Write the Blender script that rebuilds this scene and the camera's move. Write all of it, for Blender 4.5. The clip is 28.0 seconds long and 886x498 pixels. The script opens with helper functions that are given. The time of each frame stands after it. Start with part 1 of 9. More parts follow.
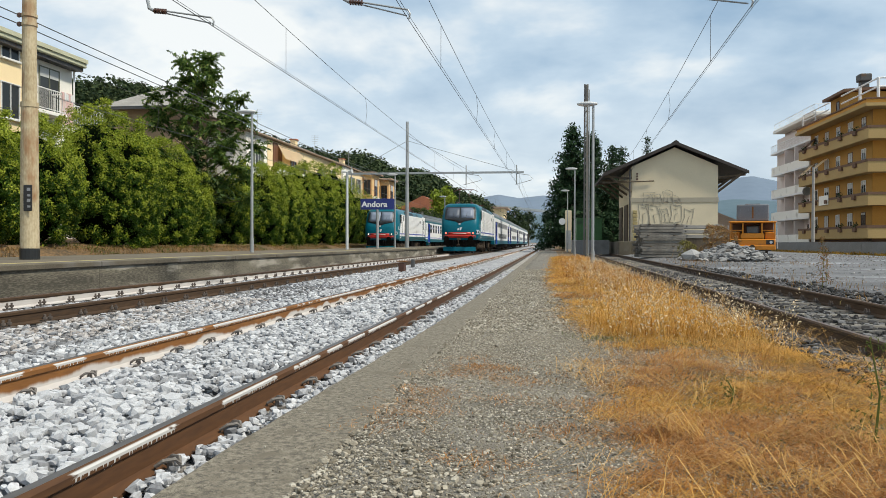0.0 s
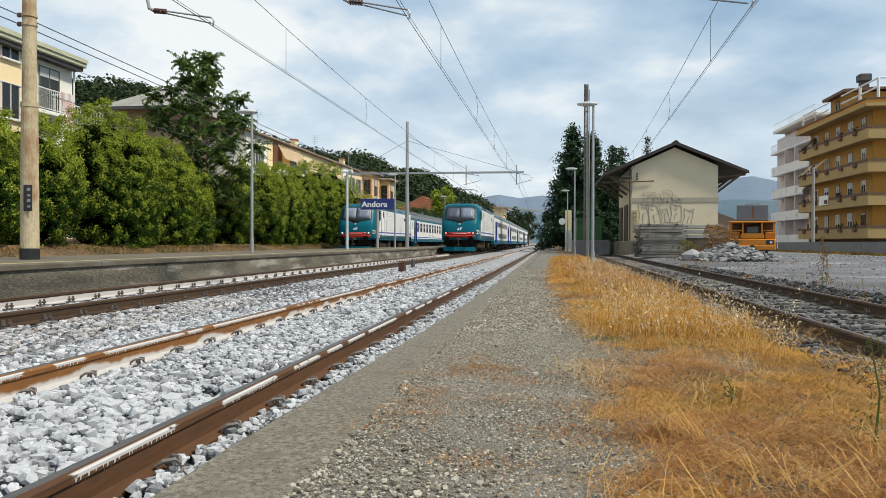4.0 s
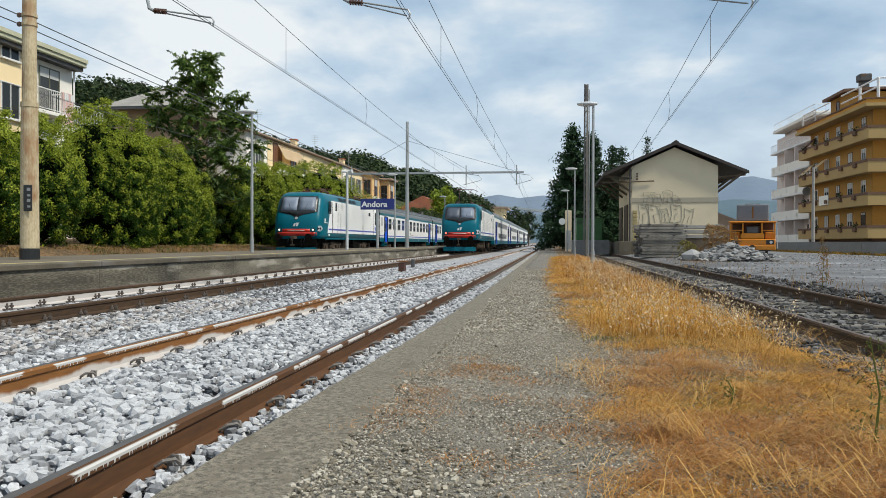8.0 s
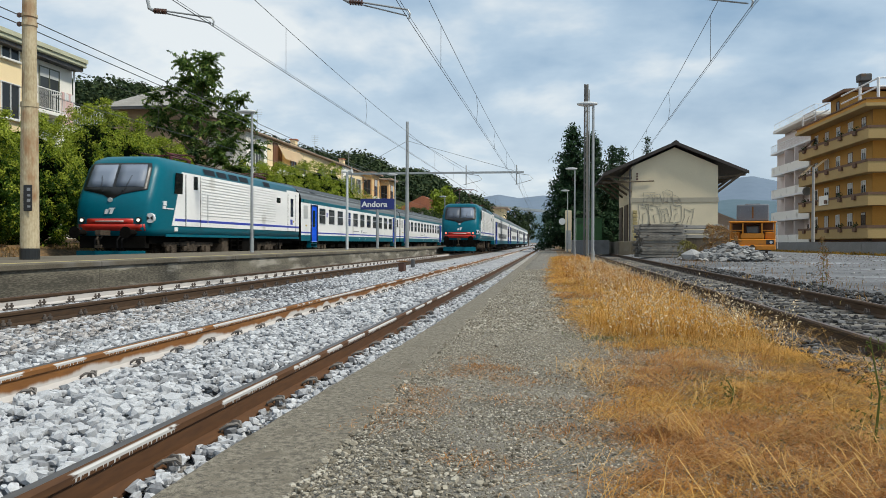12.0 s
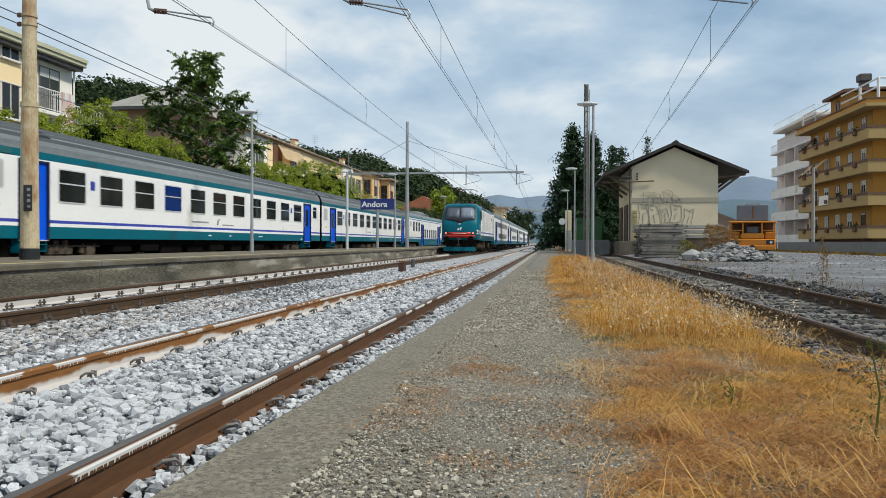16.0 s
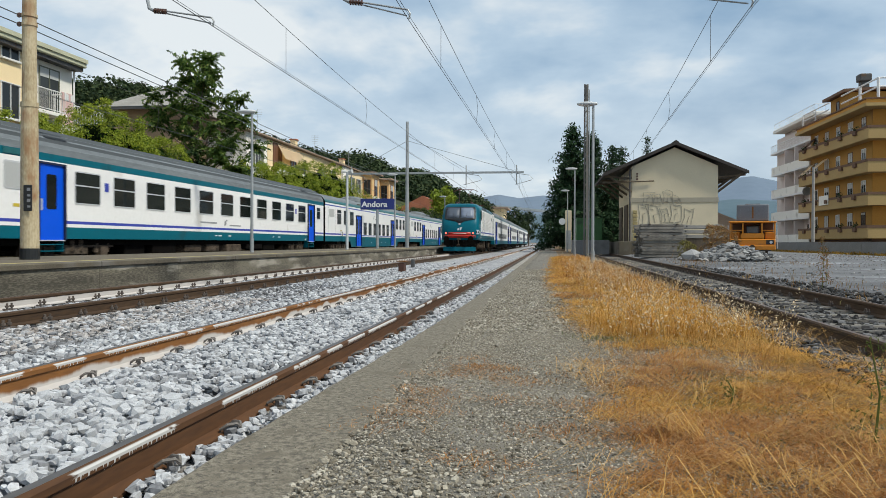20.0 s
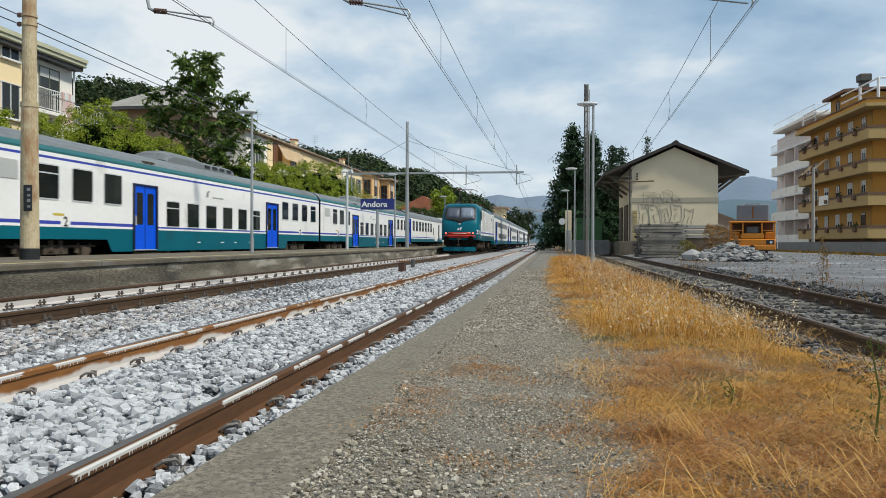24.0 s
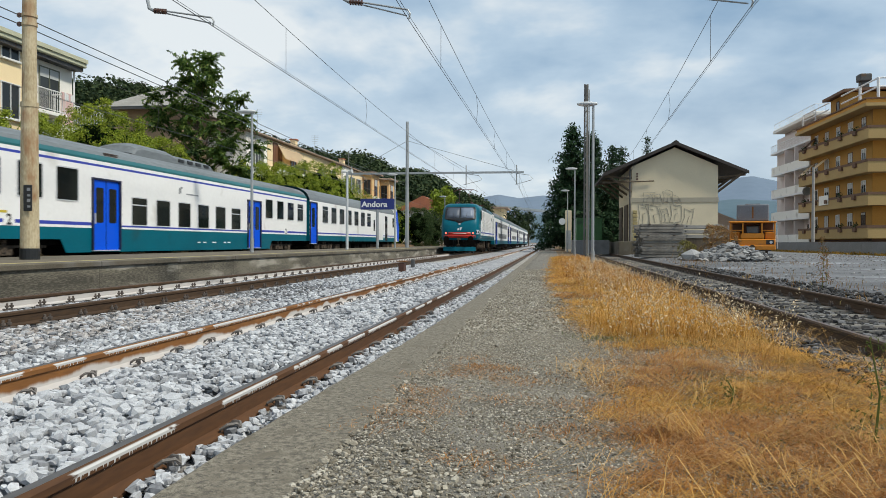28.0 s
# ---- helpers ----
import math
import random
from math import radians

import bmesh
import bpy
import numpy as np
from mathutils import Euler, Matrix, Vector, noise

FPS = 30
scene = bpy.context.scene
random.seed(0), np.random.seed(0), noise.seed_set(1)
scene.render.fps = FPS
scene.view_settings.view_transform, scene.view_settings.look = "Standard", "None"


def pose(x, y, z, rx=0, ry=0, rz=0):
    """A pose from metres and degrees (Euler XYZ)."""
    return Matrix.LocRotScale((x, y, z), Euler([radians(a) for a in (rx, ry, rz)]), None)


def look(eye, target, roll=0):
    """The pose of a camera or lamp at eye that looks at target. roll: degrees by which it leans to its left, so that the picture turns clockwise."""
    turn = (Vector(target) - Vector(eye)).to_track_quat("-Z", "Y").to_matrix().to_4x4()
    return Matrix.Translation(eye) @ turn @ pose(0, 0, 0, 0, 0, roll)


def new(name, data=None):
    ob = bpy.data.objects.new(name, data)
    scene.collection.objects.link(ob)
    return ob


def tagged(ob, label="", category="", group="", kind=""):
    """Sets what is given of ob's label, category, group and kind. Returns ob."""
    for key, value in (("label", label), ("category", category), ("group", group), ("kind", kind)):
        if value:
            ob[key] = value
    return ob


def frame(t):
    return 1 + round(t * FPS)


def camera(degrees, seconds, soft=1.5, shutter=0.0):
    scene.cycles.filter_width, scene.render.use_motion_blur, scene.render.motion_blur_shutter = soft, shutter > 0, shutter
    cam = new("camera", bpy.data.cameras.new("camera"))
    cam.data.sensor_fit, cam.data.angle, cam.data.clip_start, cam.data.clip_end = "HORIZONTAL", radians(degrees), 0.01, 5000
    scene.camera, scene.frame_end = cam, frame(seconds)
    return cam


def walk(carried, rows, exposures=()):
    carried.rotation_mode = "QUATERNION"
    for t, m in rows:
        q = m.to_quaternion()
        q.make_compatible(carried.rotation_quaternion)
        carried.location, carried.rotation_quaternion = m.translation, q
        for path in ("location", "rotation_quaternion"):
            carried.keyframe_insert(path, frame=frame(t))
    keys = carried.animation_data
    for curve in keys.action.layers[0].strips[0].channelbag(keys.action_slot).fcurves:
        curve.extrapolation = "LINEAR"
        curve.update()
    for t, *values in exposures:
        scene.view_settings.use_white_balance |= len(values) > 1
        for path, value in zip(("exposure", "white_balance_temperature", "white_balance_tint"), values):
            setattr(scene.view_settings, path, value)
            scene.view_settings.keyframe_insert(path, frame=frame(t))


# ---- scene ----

# ---------------------------------------------------------------- camera
EYE_Z = 0.7606
cam = camera(60.28, 28.0, soft=0.72, shutter=0.4)
CAM_POSE = pose(0, 0, EYE_Z, 89.521, 0, 8.007) @ pose(0, 0, 0, 0, 0, 0.176)
walk(cam, [(0, CAM_POSE), (28.0, CAM_POSE)], [(0, 0.0, 6880, 8), (3, -0.02, 6850, 8), (7, -0.09, 6720, 8), (11, -0.16, 6640, 7), (16, -0.19, 6620, 7), (28, -0.19, 6620, 7)])

# ---------------------------------------------------------------- light
SUN_ELEV, SUN_AZ = 50.0, 108.0          # azimuth clockwise from the tracks' direction
world = bpy.data.worlds.new("world")
scene.world = world
world.use_nodes = True


def build_world():
    nt = world.node_tree
    nt.nodes.clear()
    N, L = nt.nodes.new, nt.links.new
    out = N("ShaderNodeOutputWorld")
    sky = N("ShaderNodeTexSky")
    sky.sky_type, sky.sun_disc = "NISHITA", False
    sky.sun_elevation, sky.sun_rotation = radians(SUN_ELEV), radians(SUN_AZ)
    bg_sky = N("ShaderNodeBackground")
    bg_sky.inputs[1].default_value = 0.13
    L(sky.outputs[0], bg_sky.inputs[0])
    # cloud layer: the view direction laid onto a flat cloud base
    tc = N("ShaderNodeTexCoord")
    sep = N("ShaderNodeSeparateXYZ")
    L(tc.outputs["Generated"], sep.inputs[0])
    up = N("ShaderNodeMath"); up.operation = "MAXIMUM"; up.inputs[1].default_value = 0.0
    L(sep.outputs[2], up.inputs[0])
    add = N("ShaderNodeMath"); add.operation = "ADD"; add.inputs[1].default_value = 0.30
    L(up.outputs[0], add.inputs[0])
    comb = N("ShaderNodeCombineXYZ")
    for i in (0, 1):
        d = N("ShaderNodeMath"); d.operation = "DIVIDE"
        L(sep.outputs[i], d.inputs[0]); L(add.outputs[0], d.inputs[1]); L(d.outputs[0], comb.inputs[i])
    n1 = N("ShaderNodeTexNoise"); n1.inputs["Scale"].default_value = 1.5; n1.inputs["Detail"].default_value = 6
    n1.inputs["Roughness"].default_value = 0.56; n1.inputs["Distortion"].default_value = 0.15
    n2 = N("ShaderNodeTexNoise"); n2.inputs["Scale"].default_value = 2.3; n2.inputs["Detail"].default_value = 5
    n2.inputs["Roughness"].default_value = 0.5
    for n in (n1, n2):
        L(comb.outputs[0], n.inputs["Vector"])
    ramp = N("ShaderNodeValToRGB")
    e = ramp.color_ramp.elements
    e[0].position, e[0].color = 0.35, (0.25, 0.39, 0.57, 1)
    e[1].position, e[1].color = 0.585, (0.80, 0.845, 0.89, 1)
    m = e.new(0.49); m.color = (0.47, 0.60, 0.75, 1)
    mixn = N("ShaderNodeMix"); mixn.data_type = "FLOAT"; mixn.inputs[0].default_value = 0.38
    L(n1.outputs[0], mixn.inputs[2]); L(n2.outputs[0], mixn.inputs[3])
    # thicker cloud towards the west
    west = N("ShaderNodeMath"); west.operation = "MULTIPLY_ADD"; west.inputs[1].default_value = -0.10; west.inputs[2].default_value = -0.012
    L(sep.outputs[0], west.inputs[0])
    thick = N("ShaderNodeMath"); thick.operation = "ADD"
    L(mixn.outputs[0], thick.inputs[0]); L(west.outputs[0], thick.inputs[1])
    L(thick.outputs[0], ramp.inputs[0])
    # brighter, whiter band low over the land
    low = N("ShaderNodeMapRange")
    low.inputs[1].default_value, low.inputs[2].default_value = 0.0, 0.22
    low.inputs[3].default_value, low.inputs[4].default_value = 0.6, 0.0
    L(up.outputs[0], low.inputs[0])
    hz = N("ShaderNodeMix"); hz.data_type = "RGBA"
    L(low.outputs[0], hz.inputs[0]); L(ramp.outputs[0], hz.inputs[6]); hz.inputs[7].default_value = (0.80, 0.85, 0.90, 1)
    bg_cl = N("ShaderNodeBackground"); bg_cl.inputs[1].default_value = 1.2
    L(hz.outputs[2], bg_cl.inputs[0])
    mx = N("ShaderNodeMixShader"); mx.inputs[0].default_value = 0.9
    L(bg_sky.outputs[0], mx.inputs[1]); L(bg_cl.outputs[0], mx.inputs[2]); L(mx.outputs[0], out.inputs[0])


build_world()
sun_data = bpy.data.lights.new("sun", "SUN")
sun_data.energy, sun_data.angle, sun_data.color = 4.0, radians(7), (1.0, 0.94, 0.84)
sun = new("sun", sun_data)
_d = Vector((math.sin(radians(SUN_AZ)) * math.cos(radians(SUN_ELEV)), math.cos(radians(SUN_AZ)) * math.cos(radians(SUN_ELEV)), math.sin(radians(SUN_ELEV))))
sun.matrix_basis = look(_d * 80, (0, 0, 0))
scene.view_settings.exposure = 0.0

# ---------------------------------------------------------------- materials
def mat(name, col, col2=None, rough=0.75, metal=0.0, coarse=1.2, fine=35.0, amount=0.5, bump=0.15, rand=0.0, emit=0.0, stretch=(1, 1, 1), dist=0.01, stain=None, stain_scale=0.6, stain_cut=0.58):
    """A surface with two scales of colour variation, fine relief and, where given, stains of their own shape."""
    m = bpy.data.materials.new(name)
    m.use_nodes = True
    nt = m.node_tree
    N, L = nt.nodes.new, nt.links.new
    b = nt.nodes["Principled BSDF"]
    col2 = col2 or tuple(c * 0.72 for c in col)
    tc = N("ShaderNodeTexCoord")
    mp = N("ShaderNodeMapping"); mp.inputs["Scale"].default_value = stretch
    L(tc.outputs["Object"], mp.inputs["Vector"])
    a = N("ShaderNodeTexNoise"); a.inputs["Scale"].default_value = coarse; a.inputs["Detail"].default_value = 4
    f = N("ShaderNodeTexNoise"); f.inputs["Scale"].default_value = fine; f.inputs["Detail"].default_value = 3
    for n in (a, f):
        L(mp.outputs[0], n.inputs["Vector"])
    mixf = N("ShaderNodeMix"); mixf.data_type = "FLOAT"; mixf.inputs[0].default_value = 0.5
    L(a.outputs[0], mixf.inputs[2]); L(f.outputs[0], mixf.inputs[3])
    val = mixf.outputs[0]
    mr = N("ShaderNodeMapRange")
    mr.inputs[1].default_value, mr.inputs[2].default_value = 0.5 - 0.18, 0.5 + 0.18
    mr.inputs[3].default_value, mr.inputs[4].default_value = 0.5 - amount, 0.5 + amount
    L(val, mr.inputs[0])
    fac = mr.outputs[0]
    if rand:
        oi = N("ShaderNodeObjectInfo")
        ad = N("ShaderNodeMath"); ad.operation = "MULTIPLY_ADD"; ad.inputs[1].default_value = rand; ad.inputs[2].default_value = -rand / 2
        L(oi.outputs["Random"], ad.inputs[0])
        s = N("ShaderNodeMath"); s.operation = "ADD"; L(fac, s.inputs[0]); L(ad.outputs[0], s.inputs[1])
        fac = s.outputs[0]
    mc = N("ShaderNodeMix"); mc.data_type = "RGBA"; mc.clamp_factor = True
    mc.inputs[6].default_value, mc.inputs[7].default_value = (*col2, 1), (*col, 1)
    L(fac, mc.inputs[0])
    colour = mc.outputs[2]
    if stain:
        st = N("ShaderNodeTexNoise"); st.inputs["Scale"].default_value = stain_scale; st.inputs["Detail"].default_value = 5
        L(mp.outputs[0], st.inputs["Vector"])
        sr = N("ShaderNodeMapRange"); sr.inputs[1].default_value, sr.inputs[2].default_value = stain_cut, stain_cut + 0.12
        L(st.outputs[0], sr.inputs[0])
        ms = N("ShaderNodeMix"); ms.data_type = "RGBA"; ms.inputs[7].default_value = (*stain, 1)
        L(sr.outputs[0], ms.inputs[0]); L(colour, ms.inputs[6])
        colour = ms.outputs[2]
    L(colour, b.inputs["Base Color"])
    b.inputs["Roughness"].default_value, b.inputs["Metallic"].default_value = rough, metal
    if bump:
        bp = N("ShaderNodeBump"); bp.inputs["Strength"].default_value = bump; bp.inputs["Distance"].default_value = dist
        L(f.outputs[0], bp.inputs["Height"]); L(bp.outputs[0], b.inputs["Normal"])
    if emit:
        b.inputs["Emission Color"].default_value, b.inputs["Emission Strength"].default_value = (*col, 1), emit
    return m


def island_mat(name, cols, rough=0.8, bump=0.3, fine=60.0, trans=0.0):
    """For many joined pieces: each island takes its own shade out of a ramp, with fine grain."""
    m = bpy.data.materials.new(name)
    m.use_nodes = True
    nt = m.node_tree
    N, L = nt.nodes.new, nt.links.new
    b = nt.nodes["Principled BSDF"]
    g = N("ShaderNodeNewGeometry")
    r = N("ShaderNodeValToRGB")
    e = r.color_ramp.elements
    e[0].color, e[1].color = (*cols[0], 1), (*cols[-1], 1)
    for i, c in enumerate(cols[1:-1], 1):
        e.new(i / (len(cols) - 1)).color = (*c, 1)
    L(g.outputs["Random Per Island"], r.inputs[0])
    tc = N("ShaderNodeTexCoord")
    f = N("ShaderNodeTexNoise"); f.inputs["Scale"].default_value = fine; f.inputs["Detail"].default_value = 3
    L(tc.outputs["Object"], f.inputs["Vector"])
    mr = N("ShaderNodeMapRange"); mr.inputs[1].default_value, mr.inputs[2].default_value = 0.3, 0.7
    mr.inputs[3].default_value, mr.inputs[4].default_value = 0.75, 1.15
    L(f.outputs[0], mr.inputs[0])
    mx = N("ShaderNodeMix"); mx.data_type = "RGBA"; mx.blend_type = "MULTIPLY"; mx.inputs[0].default_value = 1.0
    L(r.outputs[0], mx.inputs[6]); L(mr.outputs[0], mx.inputs[7])
    L(mx.outputs[2], b.inputs["Base Color"])
    b.inputs["Roughness"].default_value = rough
    b.inputs["Specular IOR Level"].default_value = 0.15
    if bump:
        bp = N("ShaderNodeBump"); bp.inputs["Strength"].default_value = bump; bp.inputs["Distance"].default_value = 0.005
        L(f.outputs[0], bp.inputs["Height"]); L(bp.outputs[0], b.inputs["Normal"])
    if trans:
        t = N("ShaderNodeBsdfTranslucent"); L(mx.outputs[2], t.inputs[0])
        ms = N("ShaderNodeMixShader"); ms.inputs[0].default_value = trans
        L(b.outputs[0], ms.inputs[1]); L(t.outputs[0], ms.inputs[2]); L(ms.outputs[0], nt.nodes["Material Output"].inputs[0])
    return m


M = {}
M["earth"] = mat("earth", (0.20, 0.17, 0.13), (0.13, 0.11, 0.085), 0.95, bump=0.5, dist=0.03)
# bed under the near stones: shade of their gaps put into its dark colour
M["ballast_bed"] = mat("ballast_bed", (0.10, 0.10, 0.105), (0.025, 0.025, 0.027), 0.95, coarse=3, fine=28, bump=0.9, dist=0.05)
M["ballast_pale"] = mat("ballast_pale", (0.44, 0.445, 0.46), (0.17, 0.172, 0.18), 0.95, coarse=3, fine=14, amount=0.8, bump=0.9, dist=0.05)
M["dark_bed"] = mat("dark_bed", (0.115, 0.108, 0.10), (0.04, 0.037, 0.034), 0.95, coarse=2, fine=26, bump=0.8, dist=0.05)
M["gravel"] = mat("gravel", (0.245, 0.226, 0.19), (0.09, 0.08, 0.065), 0.95, coarse=1.6, fine=130, amount=0.8, bump=0.9, dist=0.012, stain=(0.15, 0.125, 0.092), stain_scale=1.3, stain_cut=0.56)
M["straw_ground"] = mat("straw_ground", (0.24, 0.145, 0.06), (0.105, 0.066, 0.03), 0.95, coarse=1.7, fine=60, amount=0.7, bump=0.8, dist=0.03, stain=(0.19, 0.172, 0.145), stain_scale=1.6, stain_cut=0.55)
M["bank_ground"] = mat("bank_ground", (0.235, 0.14, 0.062), (0.065, 0.046, 0.024), 0.95, coarse=0.7, fine=9, amount=0.8, bump=0.6, dist=0.05)
M["yard"] = mat("yard", (0.17, 0.173, 0.18), (0.075, 0.075, 0.078), 0.9, coarse=0.5, fine=9, amount=0.8, bump=0.6, dist=0.03, stretch=(0.5, 1.0, 1), stain=(0.28, 0.29, 0.305), stain_scale=0.45, stain_cut=0.54)
M["concrete"] = mat("concrete", (0.145, 0.124, 0.088), (0.065, 0.055, 0.04), 0.92, coarse=1.6, fine=45, bump=0.4, dist=0.006, stain=(0.14, 0.13, 0.115), stain_scale=1.1, stain_cut=0.56)
M["plat_wall"] = mat("plat_wall", (0.185, 0.165, 0.125), (0.06, 0.054, 0.041), 0.95, coarse=1.3, fine=20, amount=0.9, bump=0.6, dist=0.012, stretch=(1, 0.5, 2.6), stain=(0.33, 0.305, 0.255), stain_scale=1.25, stain_cut=0.54)
M["kerb"] = mat("kerb", (0.24, 0.212, 0.16), (0.082, 0.071, 0.054), 0.95, coarse=40, fine=190, amount=1.0, bump=0.5, dist=0.005, stain=(0.13, 0.11, 0.08), stain_scale=5.0, stain_cut=0.57)
M["rail_rust"] = mat("rail_rust", (0.25, 0.10, 0.02), (0.14, 0.055, 0.014), 0.85, coarse=2, fine=40, bump=0.2, stretch=(1, 0.15, 1))
M["rail_head"] = mat("rail_head", (0.135, 0.128, 0.125), (0.075, 0.068, 0.063), 0.5, 0.5, coarse=3, fine=30, bump=0.05, stretch=(1, 0.1, 1))
M["rail_dark"] = mat("rail_dark", (0.085, 0.044, 0.017), (0.035, 0.019, 0.009), 0.9, coarse=2, fine=40, bump=0.2, stretch=(1, 0.15, 1))
M["rail_head_dull"] = mat("rail_head_dull", (0.16, 0.12, 0.10), (0.09, 0.06, 0.05), 0.6, 0.5, coarse=3, fine=30, bump=0.05)


def rail_mat(name, col, col2, dust_z=-0.3, dust_amp=0.03, paint=0.0, seed=0.0, soft=0.022):
    """Rusty rail steel with pale dust that fades upwards from the foot and worn white paint on the head's side, running down in drips."""
    m = mat(name, col, col2, 0.85, coarse=2, fine=40, bump=0.2, stretch=(1, 0.15, 1))
    nt = m.node_tree
    N, L = nt.nodes.new, nt.links.new
    b = nt.nodes["Principled BSDF"]
    colour = b.inputs["Base Color"].links[0].from_socket
    tc = N("ShaderNodeTexCoord")
    sep = N("ShaderNodeSeparateXYZ"); L(tc.outputs["Object"], sep.inputs[0])

    def along(scale, zs, off, detail=3):
        cb = N("ShaderNodeCombineXYZ"); cb.inputs[0].default_value = seed + off
        ms = N("ShaderNodeMath"); ms.operation = "MULTIPLY"; ms.inputs[1].default_value = zs
        L(sep.outputs[2], ms.inputs[0]); L(sep.outputs[1], cb.inputs[1]); L(ms.outputs[0], cb.inputs[2])
        n = N("ShaderNodeTexNoise"); n.inputs["Scale"].default_value = scale; n.inputs["Detail"].default_value = detail
        L(cb.outputs[0], n.inputs["Vector"])
        return n.outputs[0]

    def math2(op, a, c):
        q = N("ShaderNodeMath"); q.operation = op
        for i, v in enumerate((a, c)):
            if isinstance(v, (int, float)):
                q.inputs[i].default_value = v
            else:
                L(v, q.inputs[i])
        return q.outputs[0]

    def ramp(v, a, c):
        r = N("ShaderNodeMapRange"); r.interpolation_type = "SMOOTHSTEP"
        r.inputs[1].default_value, r.inputs[2].default_value = a, c
        L(v, r.inputs[0])
        return r.outputs[0]

    def over(fac, c):
        nonlocal colour
        x = N("ShaderNodeMix"); x.data_type = "RGBA"; x.inputs[7].default_value = (*c, 1)
        L(fac, x.inputs[0]); L(colour, x.inputs[6])
        colour = x.outputs[2]

    edge = math2("ADD", math2("MULTIPLY", math2("SUBTRACT", along(2.2, 0.0, 1.0, 5), 0.5), dust_amp * 4), dust_z)
    over(ramp(math2("SUBTRACT", edge, sep.outputs[2]), -soft * 0.4, soft), (0.50, 0.47, 0.445))
    if paint:
        cover = ramp(math2("ADD", along(1.7, 0.0, 7.0, 4), math2("MULTIPLY", along(14.0, 6.0, 11.0, 2), 0.12)), 0.60 - 0.2 * paint, 0.63 - 0.2 * paint)
        drip = math2("MULTIPLY", ramp(along(70.0, 0.0, 5.0, 1), 0.50, 0.72), 0.030)
        low = math2("SUBTRACT", -0.027, drip)
        band = math2("MULTIPLY", ramp(math2("SUBTRACT", sep.outputs[2], low), -0.001, 0.002), ramp(sep.outputs[2], -0.004, -0.009))
        over(math2("MULTIPLY", cover, band), (0.52, 0.51, 0.49))
    L(colour, b.inputs["Base Color"])
    return m


M["rail_near"] = rail_mat("rail_near", (0.108, 0.044, 0.012), (0.054, 0.022, 0.007), paint=0.40, seed=3.0)
M["rail_dusty"] = rail_mat("rail_dusty", (0.25, 0.10, 0.02), (0.13, 0.052, 0.014), dust_z=-0.088, dust_amp=0.05, paint=0.5, seed=8.0)
M["rail_limed"] = rail_mat("rail_limed", (0.085, 0.044, 0.017), (0.035, 0.019, 0.009), dust_z=-0.055, dust_amp=0.018, seed=4.0, soft=0.015)
M["iron"] = mat("iron", (0.17, 0.14, 0.12), (0.07, 0.056, 0.048), 0.8, 0.3, bump=0.3)
M["clip_grey"] = mat("clip_grey", (0.25, 0.23, 0.21), (0.11, 0.10, 0.09), 0.7, 0.2, bump=0.2)
M["sleeper"] = mat("sleeper", (0.38, 0.36, 0.33), (0.26, 0.245, 0.22), 0.95, bump=0.4, rand=0.4)
M["old_sleeper"] = mat("old_sleeper", (0.20, 0.185, 0.16), (0.05, 0.045, 0.038), 0.95, coarse=3, fine=20, amount=0.8, bump=0.6, rand=0.9, stretch=(1, 6, 6))

# ---------------------------------------------------------------- helpers of the scene
RNG = np.random.RandomState(7)


def mesh_of(bm, name, material=None, smooth=False):
    me = bpy.data.meshes.new(name)
    bm.to_mesh(me)
    bm.free()
    if material:
        for m in material if isinstance(material, (list, tuple)) else [material]:
            me.materials.append(m)
    if smooth:
        for p in me.polygons:
            p.use_smooth = True
    return me


def part(name, bm, material, parent=None, label="", smooth=False):
    """Links a bmesh as one mesh object under a thing or under a part."""
    ob = new(name, mesh_of(bm, name, material, smooth))
    ob.parent = parent
    if label:
        ob["label"] = label
    return ob


def piece(name, me, parent, x=0, y=0, z=0, rz=0, ry=0, rx=0):
    ob = new(name, me)
    ob.parent = parent
    ob.matrix_basis = pose(x, y, z, rx, ry, rz)
    return ob


def thing(name, x=0, y=0, z=0, rz=0, label="", category="", group="", kind=""):
    ob = new(name)
    ob.empty_display_size = 0.2
    ob.matrix_basis = pose(x, y, z, 0, 0, rz)
    return tagged(ob, label, category, group, kind)


def B():
    return bmesh.new()


def box(bm, x0, x1, y0, y1, z0, z1, mi=0):
    v = [bm.verts.new(c) for c in ((x0, y0, z0), (x1, y0, z0), (x1, y1, z0), (x0, y1, z0), (x0, y0, z1), (x1, y0, z1), (x1, y1, z1), (x0, y1, z1))]
    for q in ((0, 3, 2, 1), (4, 5, 6, 7), (0, 1, 5, 4), (1, 2, 6, 5), (2, 3, 7, 6), (3, 0, 4, 7)):
        bm.faces.new([v[i] for i in q]).material_index = mi
    return bm


def rbox(x0, x1, y0, y1, z0, z1, r=0.01, seg=1):
    """A box with rounded edges."""
    bm = box(B(), x0, x1, y0, y1, z0, z1)
    bmesh.ops.bevel(bm, geom=bm.edges[:], offset=r, segments=seg, profile=0.5, affect="EDGES")
    return bm


